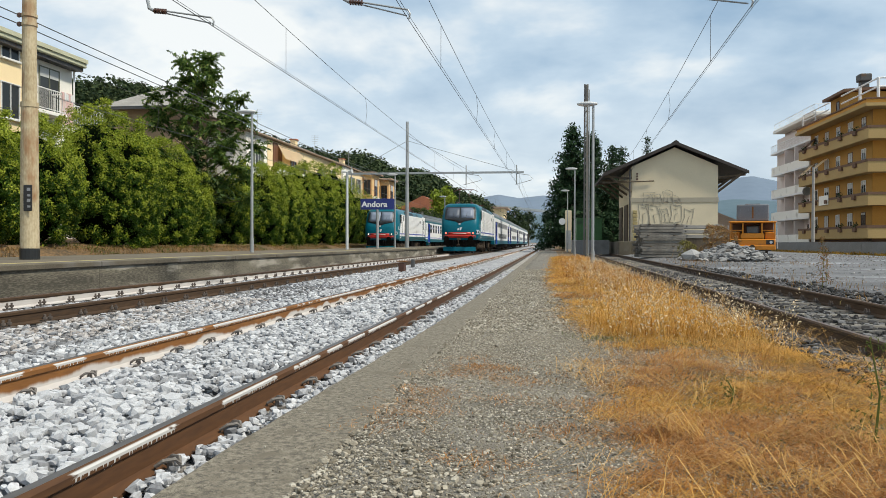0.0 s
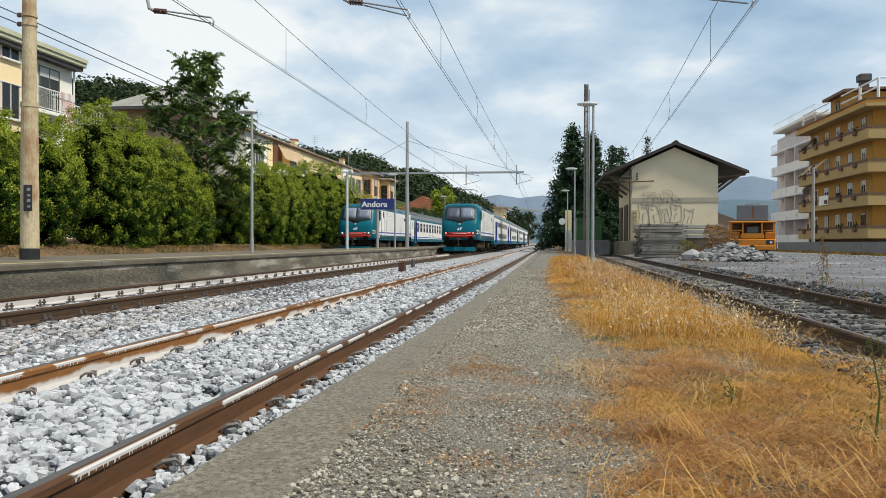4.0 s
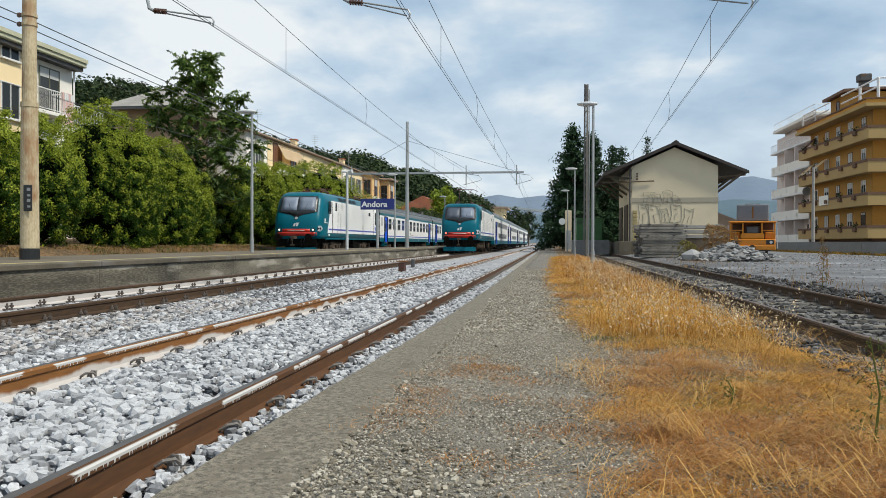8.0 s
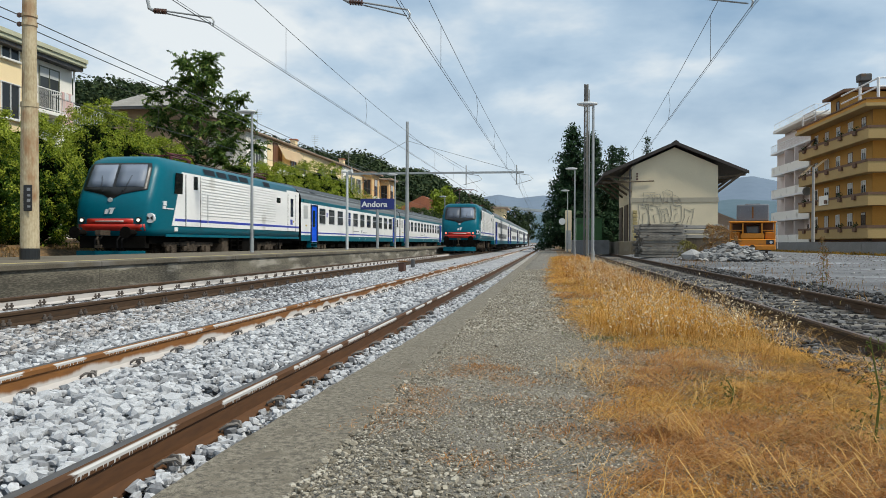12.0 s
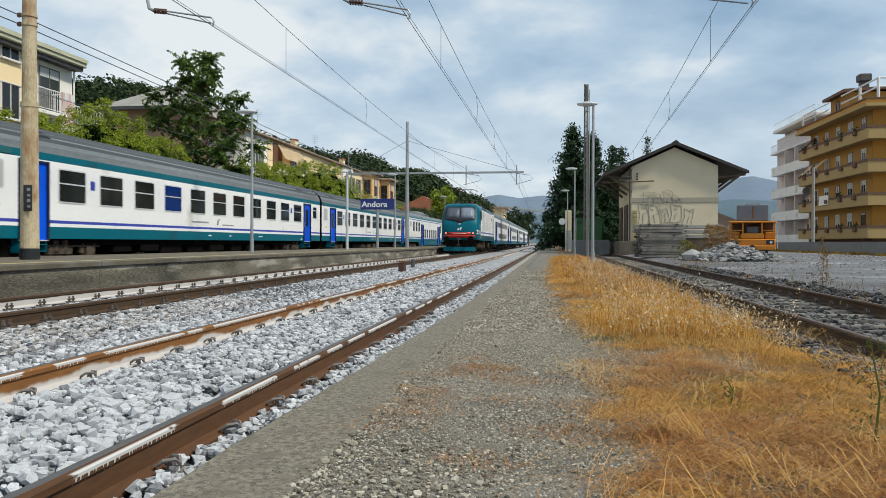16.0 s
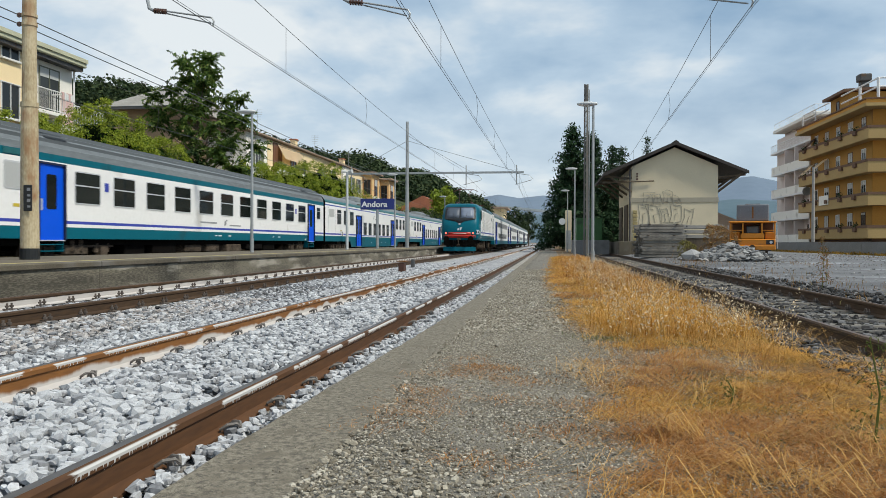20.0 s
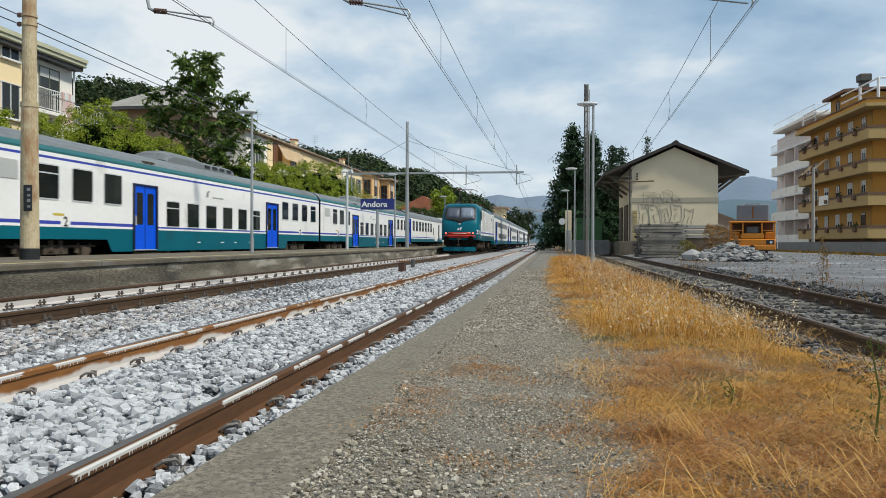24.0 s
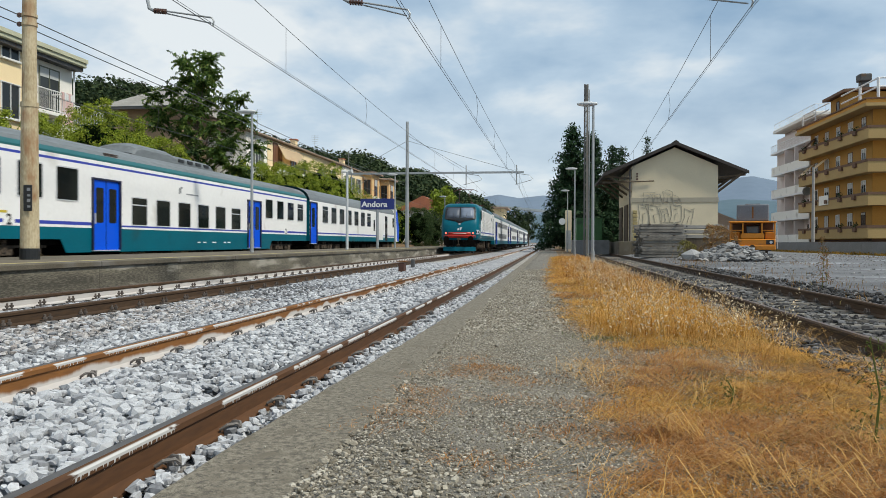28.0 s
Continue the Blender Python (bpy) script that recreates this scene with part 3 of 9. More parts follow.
BOGIE, LOCO_BOGIE = bogie_mesh(2.5), bogie_mesh(2.65)


def bogie(parent, y, base=2.5, me=None, spin=True):
    b = piece("bogie", me or BOGIE, parent, 0, y, 0)
    for e in (-1, 1):
        w = piece("wheelset", WHEEL, b, 0, e * base / 2, 0.46)
        if spin:
            SPINNING.append(w)
    return b


def side_slab(bm, y0, y1, z0, z1, proud, side, cut0=0.0, cut1=0.0):
    """A thin panel on a vehicle's side; cut0, cut1 slant its ends at the top."""
    xa, xb = (HALF - 0.01, HALF + proud) if side > 0 else (-HALF - proud, -HALF + 0.01)
    v = [bm.verts.new(c) for c in ((xa, y0, z0), (xb, y0, z0), (xb, y1, z0), (xa, y1, z0), (xa, y0 + cut0, z1), (xb, y0 + cut0, z1), (xb, y1 + cut1, z1), (xa, y1 + cut1, z1))]
    for q in ((0, 3, 2, 1), (4, 5, 6, 7), (0, 1, 5, 4), (1, 2, 6, 5), (2, 3, 7, 6), (3, 0, 4, 7)):
        bm.faces.new([v[i] for i in q])
    bmesh.ops.recalc_face_normals(bm, faces=bm.faces[:])
    return bm


def buffers(parent, y, d):
    for s in (-1, 1):
        bm = B()
        tube(bm, [(s * 0.875, y - d * 0.0, 1.05), (s * 0.875, y - d * 0.05, 1.05)], 0.19, 16)
        tube(bm, [(s * 0.875, y - d * 0.05, 1.05), (s * 0.875, y - d * 0.6, 1.05)], 0.10, 12)
        part("buffer", bm, M["under"], parent)


def logo(parent, side, y, z, size, material):
    """The operator's emblem as a plain slanted mark, with a bar beside it."""
    bm = B()
    x0, x1 = HALF + 0.004, HALF + 0.012
    for a, b, c, d in ((0, 0.25, 0, 0.8), (0.35, 0.9, 0.75, 1.0), (0.35, 0.6, 0.1, 0.75)):
        pts = [(y + size * (a + 0.18 * c), z + size * c), (y + size * (b + 0.18 * c), z + size * c), (y + size * (b + 0.18 * d), z + size * d), (y + size * (a + 0.18 * d), z + size * d)]
        prism(bm, pts, "x", side * x0, side * x1)
    return part("emblem", bm, material, parent)


# ------------------------------------------------ electric locomotive
def cab_w(z):
    return float(np.interp(z, [0.9, 1.2, 2.0, 2.5, 3.2, 3.5, 3.64], [1.36, 1.40, 1.41, 1.40, 1.36, 1.22, 1.02]))


def cab_y(z):
    return float(np.interp(z, [0.9, 1.2, 1.7, 2.1, 2.4, 3.3, 3.5, 3.64], [1.02, 0.90, 0.88, 0.96, 1.10, 1.54, 1.68, 1.95]))


def cab_pt(u, z, off=0.0):
    """A point of the cab's nose: u runs from -1 at the left corner over the middle to 1."""
    a = abs(u)
    fx = float(np.interp(a, [0, 0.45, 0.7, 0.82, 0.9, 0.96, 1.0], [0, 0.52, 0.79, 0.90, 0.965, 0.99, 1.0]))
    fy = float(np.interp(a, [0, 0.45, 0.7, 0.82, 0.9, 0.96, 1.0], [0, 0.03, 0.11, 0.22, 0.42, 0.75, 1.25]))
    s = math.copysign(1, u)
    out = Vector((s * np.interp(a, [0, 0.7, 0.9, 1], [0.0, 0.25, 0.8, 1.0]), -np.interp(a, [0, 0.7, 0.9, 1], [1.0, 0.95, 0.5, 0.1]), 0))
    return Vector((s * fx * cab_w(z), cab_y(z) + fy * 0.95, z)) + off * out.normalized()


def nose_patch(us, zs, off, back=None):
    bm = B()
    g = [[bm.verts.new(cab_pt(u, z if not callable(z) else z(u), off)) for u in us] for z in zs]
    for a, b in zip(g, g[1:]):
        for i in range(len(us) - 1):
            bm.faces.new((a[i], a[i + 1], b[i + 1], b[i]))
    bmesh.ops.recalc_face_normals(bm, faces=bm.faces[:])
    for f in bm.faces:
        f.smooth = True
    bmesh.ops.solidify(bm, geom=bm.faces[:], thickness=-0.012)
    return bm


def locomotive(x, y, label, lamps):
    lo = thing("electric_locomotive", x, y, 0, label=label, category="locomotive", group="locomotives")
    # shell: nose lofted into the long body
    bm = B()
    us = [-1, -0.96, -0.9, -0.82, -0.7, -0.45, -0.2, 0, 0.2, 0.45, 0.7, 0.82, 0.9, 0.96, 1]
    zs = [0.95, 1.2, 1.45, 1.7, 1.95, 2.1, 2.25, 2.4, 2.85, 3.2, 3.35, 3.5, 3.58, 3.64]
    rows = []
    for z in zs:
        row = [Vector((-cab_w(z), 15.58, z))] + [cab_pt(u, z) for u in us] + [Vector((cab_w(z), 15.58, z))]
        rows.append([bm.verts.new(p) for p in row])
    for a, b in zip(rows, rows[1:]):
        for i in range(len(a) - 1):
            bm.faces.new((a[i], a[i + 1], b[i + 1], b[i])).smooth = True
        bm.faces.new((a[-1], a[0], b[0], b[-1]))
    bm.faces.new(rows[-1]); bm.faces.new(rows[0][::-1])
    bmesh.ops.recalc_face_normals(bm, faces=bm.faces[:])
    part("body", bm, M["teal"], lo, "teal painted steel body")
    wide = [-0.72, -0.6, -0.45, -0.2, 0, 0.2, 0.45, 0.6, 0.72]
    part("windscreen_surround", nose_patch(wide, [lambda u: 2.22 + 0.32 * abs(u) ** 0.8 - (0.10 if abs(u) < 0.1 else 0), lambda u: 2.5, lambda u: 2.9, lambda u: 3.2, lambda u: 3.38], 0.012), M["black_trim"], lo, "black windscreen surround")
    for s in (-1, 1):
        uu = [s * k for k in (0.032, 0.2, 0.45, 0.63)]
        part("windscreen", nose_patch(sorted(uu), [lambda u: 2.56, lambda u: 2.8, lambda u: 3.05, lambda u: 3.32], 0.024), M["cab_pane"], lo, "windscreen pane with a drawn blind")
        bm = B()
        p0, p1, p2 = cab_pt(s * 0.22, 2.42, 0.05), cab_pt(s * 0.25, 2.5, 0.05), cab_pt(s * 0.33, 2.95, 0.04)
        tube(bm, [p0, p1, p2], 0.012, 5)
        disc(bm, p0, "y", 0.035, 0.05, 8)
        part("wiper", bm, M["black_trim"], lo)
    part("red_band", nose_patch([-0.74, -0.6, -0.45, -0.2, 0, 0.2, 0.45, 0.6, 0.74], [lambda u: 1.11, lambda u: 1.24, lambda u: 1.33], 0.015), M["red_band"], lo, "red bumper band")
    part("number_panel", nose_patch([-0.5, -0.3, 0, 0.3, 0.5], [lambda u: 1.326, lambda u: 1.51], 0.016), M["red_band"], lo, "red panel with a painted-over number")
    part("number_bar", nose_patch([-0.3, -0.15, 0, 0.15, 0.3], [lambda u: 1.395, lambda u: 1.445], 0.022), M["ring"], lo)
    for s in (-1, 1):
        p = cab_pt(s * 0.62, 1.46, 0.0)
        bm = B(); tube(bm, [p + Vector((0, 0.03, 0)), p - Vector((0, 0.05, 0))], 0.10, 16)
        hs = part("lamp_housing", bm, M["black_trim"], lo)
        bm = B(); tube(bm, [p - Vector((0, 0.03, 0)), p - Vector((0, 0.062, 0))], 0.05, 16)
        part("headlamp", bm, M["head_lamp"] if lamps == "white" else M["tail_lamp"], hs, "lit white headlamp" if lamps == "white" else "lit red tail lamp")
    # round cable socket cover with a bow-tie mark
    p = cab_pt(0.83, 1.53, 0.05)
    bm = B(); tube(bm, [p + Vector((0, 0.06, 0)), p - Vector((0, 0.02, 0))], 0.16, 20)
    sk = part("socket_cover", bm, M["mark_white"], lo, "white round cover with black bow-tie")
    bm = B()
    for s in (-1, 1):
        prism(bm, [(p.x, p.z), (p.x + s * 0.11, p.z + 0.085), (p.x + s * 0.11, p.z - 0.085)], "y", p.y - 0.021, p.y - 0.028)
    part("cover_mark", bm, M["black_trim"], sk)
    # emblem on the nose
    bm = B()
    for a, b, c, d in ((-0.16, -0.06, 0.0, 0.16), (-0.02, 0.16, 0.14, 0.2), (0.0, 0.10, 0.0, 0.14)):
        yy = cab_y(1.75) - 0.012
        prism(bm, [(a, 1.66 + c), (b, 1.66 + c), (b + 0.05, 1.66 + d), (a + 0.05, 1.66 + d)], "y", yy + 0.02, yy - 0.012)
    part("emblem", bm, M["mark_white"], lo)
    bm = B(); p = cab_pt(0, 2.12, 0.02)
    disc(bm, p, "y", 0.075, 0.05, 14)
    part("top_lamp", bm, M["alu"], lo)
    # couplings and plough
    buffers(lo, 0.34, -0.9)
    bm = B()
    box(bm, -0.09, 0.09, 0.25, 0.8, 0.96, 1.12)
    tube(bm, [(0, 0.3, 1.0), (0, 0.22, 0.85), (0, 0.3, 0.6)], 0.03, 6)
    box(bm, -0.11, 0.11, 0.26, 0.32, 0.56, 0.66)
    part("coupling", bm, M["grime"], lo)
    for xx in (-0.45, -0.3, 0.32, 0.48):
        bm = B(); tube(bm, [(xx, 1.06, 1.0), (xx, 0.8, 0.8), (xx + 0.05, 0.74, 0.55), (xx + 0.1, 0.86, 0.45)], 0.025, 6)
        part("brake_hose", bm, M["rubber"], lo)
    bm = B()
    prism(bm, [(-1.18, 0.92), (-0.4, 0.70), (0.4, 0.70), (1.18, 0.92), (1.18, 1.02), (-1.18, 1.02)], "z", 0.16, 0.46)
    part("snow_plough", bm, M["teal"], lo, "teal snow plough")
    part("front_beam", box(B(), -1.15, 1.15, 1.05, 1.3, 0.55, 0.95), M["under"], lo)
    # sides
    for s in (-1, 1):
        part("side_panel", side_slab(B(), 2.34, 15.56, 1.31, 3.20, 0.012, s, 0.72, 0.0), M["train_white"], lo, "white side panel")
        part("stripe", side_slab(B(), 2.5, 15.56, 1.47, 1.56, 0.017, s, 0.04), M["stripe_blue"], lo)
        for k in range(13):
            z = 1.74 + 0.112 * k
            part("rib", side_slab(B(), 4.55, 12.2 + 0.05 * (k % 2), z, z + 0.028, 0.035, s), M["train_white"], lo)
        for nm, a, b in (("cab_door", 3.3, 4.45), ("crew_door", 13.9, 15.05)):
            d = part(nm, side_slab(B(), a, b, 1.36, 3.12, 0.016, s), M["train_white"], lo)
            for e in (a, b):
                part("door_seal", side_slab(B(), e - 0.018, e + 0.018, 1.30, 3.14, 0.021, s), M["rubber"], d)
        for e in (2.9, 4.62):
            bm = B(); tube(bm, [(s * 1.47, e + 0.35, 1.45), (s * 1.47, e + 0.35, 2.5)], 0.014, 6)
            part("handrail", bm, M["alu"], lo)
        part("cab_window", side_slab(B(), 2.50, 3.06, 2.42, 3.14, 0.017, s, 0.12, 0.05), M["pane"], lo)
        for a, b, c, d in ((3.9, 4.22, 2.64, 3.12), (14.28, 14.68, 2.02, 2.92), (12.35, 12.85, 2.62, 2.86)):
            part("side_window", side_slab(B(), a, b, c, d, 0.022, s), M["pane"], lo)
        part("corner_trim", side_slab(B(), 13.75, 15.57, 3.20, 3.30, 0.012, s), M["train_white"], lo)
        for a, b, c, d, mm in ((1.75, 1.95, 1.98, 2.12, "mark_white"), (1.72, 1.9, 1.86, 1.96, "mark_white"), (1.95, 2.45, 1.86, 1.90, "mark_white"), (2.5, 2.72, 1.12, 1.26, "mark_white"), (14.26, 14.58, 1.62, 1.88, "stripe_blue"),
                               (14.66, 14.8, 1.74, 1.84, "mark_yellow")):
            part("marking", side_slab(B(), a, b, c, d, 0.02 if a > 3 else 0.016, s), M[mm], lo)
        part("sill", side_slab(B(), 1.9, 15.58, 0.93, 1.02, 0.01, s), M["teal"], lo)
        for y0 in (3.0, 7.3, 8.0, 12.8):
            bm = B()
            for k in range(3):
                box(bm, s * 1.36 - 0.12, s * 1.36 + 0.03, y0, y0 + 0.45, 0.42 + 0.2 * k, 0.445 + 0.2 * k)
            box(bm, s * 1.36 - 0.01, s * 1.36 + 0.015, y0 - 0.02, y0, 0.42, 0.95)
            part("step", bm, M["under"], lo)
        for y0, y1, z0 in ((6.6, 7.2, 0.34), (8.6, 9.6, 0.4), (9.7, 10.3, 0.36)):
            part("underfloor_box", rbox(min(s * 0.7, s * 1.3), max(s * 0.7, s * 1.3), y0, y1, z0, 0.94, 0.02), M["grime"] if y1 < 8 else M["under"], lo)
        for a, b in ((5.0, 5.95), (6.15, 7.0), (7.25, 8.1), (8.3, 9.2), (11.0, 11.75)):
            bm = B()
            v = [bm.verts.new(c) for c in ((s * 1.335, a, 3.28), (s * 1.335, b, 3.28), (s * 1.245, b, 3.50), (s * 1.245, a, 3.50))]
            f = bm.faces.new(v)
            bmesh.ops.solidify(bm, geom=[f], thickness=0.03)
            part("roof_vent", bm, M["black_trim"], lo)
    for y0 in (4.1, 11.9):
        bogie(lo, y0, 2.65, LOCO_BOGIE, lamps == "white")
    part("underframe", box(B(), -1.15, 1.15, 1.1, 15.3, 0.70, 0.95), M["under"], lo)
    # roof gear
    for y0 in (4.6, 12.4):
        for xx in (-0.55, 0.55):
            for yy in (-0.7, 0.7):
                bm = B(); disc(bm, (xx, y0 + yy, 3.74), "z", 0.07, 0.2, 8)
                part("insulator", bm, M["panto"], lo)
        pg = new("pantograph"); pg.parent = lo
        if lamps == "red" and y0 < 5:
            for xx in (-0.5, 0.5):
                for nm, pts, r in (("base_bar", [(xx, y0 - 0.8, 3.85), (xx, y0 + 0.8, 3.85)], 0.03), ("lower_arm", [(xx, y0 + 0.7, 3.87), (xx * 0.7, y0 - 0.75, 4.42)], 0.03), ("upper_arm", [(xx * 0.7, y0 - 0.75, 4.42), (xx * 0.9, y0 + 0.45, 4.86)], 0.022)):
                    bm = B(); tube(bm, pts, r, 6)
                    part(nm, bm, M["panto"], pg)
            for yy in (0.35, 0.55):
                bm = B(); tube(bm, [(-0.95, y0 + yy, 4.74), (-0.6, y0 + yy, 4.88), (0.6, y0 + yy, 4.88), (0.95, y0 + yy, 4.74)], 0.02, 6)
                part("contact_bow", bm, M["panto"], pg)
            continue
        for xx in (-0.55, 0.55):
            bm = B(); tube(bm, [(xx, y0 - 0.8, 3.85), (xx, y0 + 0.8, 3.85)], 0.03, 6)
            part("base_bar", bm, M["panto"], pg)
            bm = B(); tube(bm, [(xx, y0 + 0.7, 3.87), (xx * 0.9, y0 - 0.9, 3.97)], 0.025, 6)
            part("lower_arm", bm, M["panto"], pg)
            bm = B(); tube(bm, [(xx * 0.9, y0 - 0.9, 3.97), (xx * 0.8, y0 + 0.6, 4.02)], 0.018, 6)
            part("upper_arm", bm, M["panto"], pg)
        for yy in (0.45, 0.65):
            bm = B(); tube(bm, [(-0.8, y0 + yy, 3.98), (-0.6, y0 + yy, 4.04), (0.6, y0 + yy, 4.04), (0.8, y0 + yy, 3.98)], 0.02, 6)
            part("contact_bow", bm, M["panto"], pg)
    bm = B()
    tube(bm, [(-0.5, 3.0, 3.75), (-0.5, 14.5, 3.78)], 0.025, 6)
    tube(bm, [(0.7, 5.6, 3.75), (0.7, 11.2, 3.75)], 0.025, 6)
    for yy in np.arange(6, 12, 1.2):
        disc(bm, (0.7, yy, 3.7), "z", 0.045, 0.14, 8)
    part("roof_bus_bar", bm, M["iron"], lo)
    part("roof_box", rbox(-0.6, 0.45, 6.2, 11.0, 3.63, 3.78, 0.03), M["coach_roof"], lo)
    return lo


# ------------------------------------------------ coaches
def coach_shell(bands, roof_pts, y0, y1, z0, ribs, shoulder=0.0, end=0):
    """Body bands as painted strips of one shell, and a ribbed roof."""
    body = B()
    zs = [z0] + [b[0] for b in bands]
    for s in (-1, 1):
        for (za, zb), (_, mi) in zip(zip(zs, zs[1:]), bands):
            v = [body.verts.new((s * HALF, y, z)) for y, z in ((y0, za), (y1, za), (y1, zb), (y0, zb))]
            body.faces.new(v if s > 0 else v[::-1]).material_index = mi
    for y, fl in ((y0, False), (y1, True)):
        pts = [(-HALF, z0), (HALF, z0), (HALF, zs[-1])] + [(p[0], p[1]) for p in roof_pts] + [(-p[0], p[1]) for p in roof_pts[-2::-1]] + [(-HALF, zs[-1])]
        v = [body.verts.new((p[0], y, p[1] - 0.004)) for p in pts]
        body.faces.new(v if not fl else v[::-1]).material_index = end
    v = [body.verts.new(c) for c in ((-HALF, y0, z0), (HALF, y0, z0), (HALF, y1, z0), (-HALF, y1, z0))]
    body.faces.new(v[::-1]).material_index = 0
    half = [(HALF, zs[-1])] + list(roof_pts)
    fine = []
    for (xa, za), (xb, zb) in zip(half, half[1:]):
        n = max(1, int(math.hypot(xb - xa, zb - za) / 0.05)) if ribs else 3
        for i in range(n):
            k = i / n
            fine.append([xa + (xb - xa) * k, za + (zb - za) * k])
    fine.append(list(half[-1]))
    if ribs:
        for i, p in enumerate(fine[2:-1]):
            p[1] += 0.045 * (i % 4 == 0)
    outline = fine + [[-p[0], p[1]] for p in fine[-2::-1]]
    roof = B()
    a = [roof.verts.new((p[0], y0, p[1])) for p in outline]
    b = [roof.verts.new((p[0], y1, p[1])) for p in outline]
    # on ribbed roofs every fourth strip is darker: rib shading painted as colour
    for i in range(len(outline) - 1):
        roof.faces.new((a[i], b[i], b[i + 1], a[i + 1])).material_index = 1 if (outline[i][1] + outline[i + 1][1]) / 2 < zs[-1] + shoulder else 2 if ribs and 2 < i < len(outline) - 3 and i % 4 == 1 else 0
    roof.faces.new(a[::-1]); roof.faces.new(b)
    bmesh.ops.recalc_face_normals(roof, faces=roof.faces[:])
    return body, roof


def coach_door(parent, side, y0, y1, z0, z1, leaves=1, recess=True):
    d = part("door", side_slab(B(), y0, y1, z0, z1, 0.014, side), M["door_blue"], parent, "bright blue door")
    wd = (y1 - y0) / leaves
    for i in range(leaves):
        a = y0 + wd * (i + (0.30 if leaves == 1 else 0.22))
        b = y0 + wd * (i + (0.72 if leaves == 1 else 0.80))
        bm = B(); prism(bm, [(p[0] + (a + b) / 2, p[1] + z0 + (z1 - z0) * 0.64) for p in rrect(b - a, (z1 - z0) * (0.46 if leaves == 1 else 0.5), 0.06)], "x", side * HALF, side * (HALF + 0.019))
        part("door_window", bm, M["pane"], d)
        if leaves > 1 and i:
            part("door_seal", side_slab(B(), y0 + wd * i - 0.012, y0 + wd * i + 0.012, z0, z1, 0.018, side), M["rubber"], d)
    part("handle", side_slab(B(), y0 + 0.08, y0 + 0.13, z0 + 0.75, z0 + 1.05, 0.03, side), M["alu"], d)
    part("threshold", side_slab(B(), y0 - 0.03, y1 + 0.03, z0 - 0.03, z0, 0.05, side), M["alu"], d)
    part("door_frame", side_slab(B(), y0 - 0.05, y0, z0, z1 + 0.05, 0.06, side), M["door_frame"], d)
    part("door_frame", side_slab(B(), y1, y1 + 0.06, z0, z1 + 0.05, 0.075, side), M["door_frame"], d)
    part("door_frame", side_slab(B(), y0, y1, z1, z1 + 0.05, 0.06, side), M["door_frame"], d)
    return d


def gangway(parent, y0, y1):
    bm = B()
    n = 5
    for i in range(n):
        a = y0 + (y1 - y0) * i / n
        k = 0.03 * (i % 2)
        box(bm, -0.95 + k, 0.95 - k, a, a + (y1 - y0) / n, 0.95, 3.45 - k)
    part("gangway", bm, M["rubber"], parent, "black rubber gangway")


def under_gear(c, y0, y1, rng):
    part("underframe", box(B(), -1.2, 1.2, 0.5, y1 + 4.4, 0.66, 0.84), M["under"], c)
    y = y0
    while y < y1 - 0.6:
        w = 0.6 + 1.3 * rng.rand()
        for s in (-1, 1):
            x = sorted((s * 0.55, s * (1.12 + 0.2 * rng.rand())))
            part("underfloor_box", rbox(x[0], x[1], y, y + w, 0.26 + 0.22 * rng.rand(), 0.67, 0.03), M["under"] if rng.rand() < 0.7 else M["grime"], c)
        y += w + 0.25 + 0.9 * rng.rand()


UIC_ROOF = [(1.38, 3.16), (1.27, 3.38), (1.05, 3.56), (0.72, 3.71), (0.36, 3.79), (0.0, 3.82)]
MD_ROOF = [(1.37, 3.18), (1.24, 3.36), (1.02, 3.50), (0.7, 3.61), (0.36, 3.67), (0.0, 3.69)]


def markings(c, s, rng, y0, y1, z):
    for k in range(5):
        y = y0 + (y1 - y0) * rng.rand()
        part("marking", side_slab(B(), y, y + 0.10 + 0.22 * rng.rand(), z, z + 0.045, 0.006, s), M["mark_white"], c)


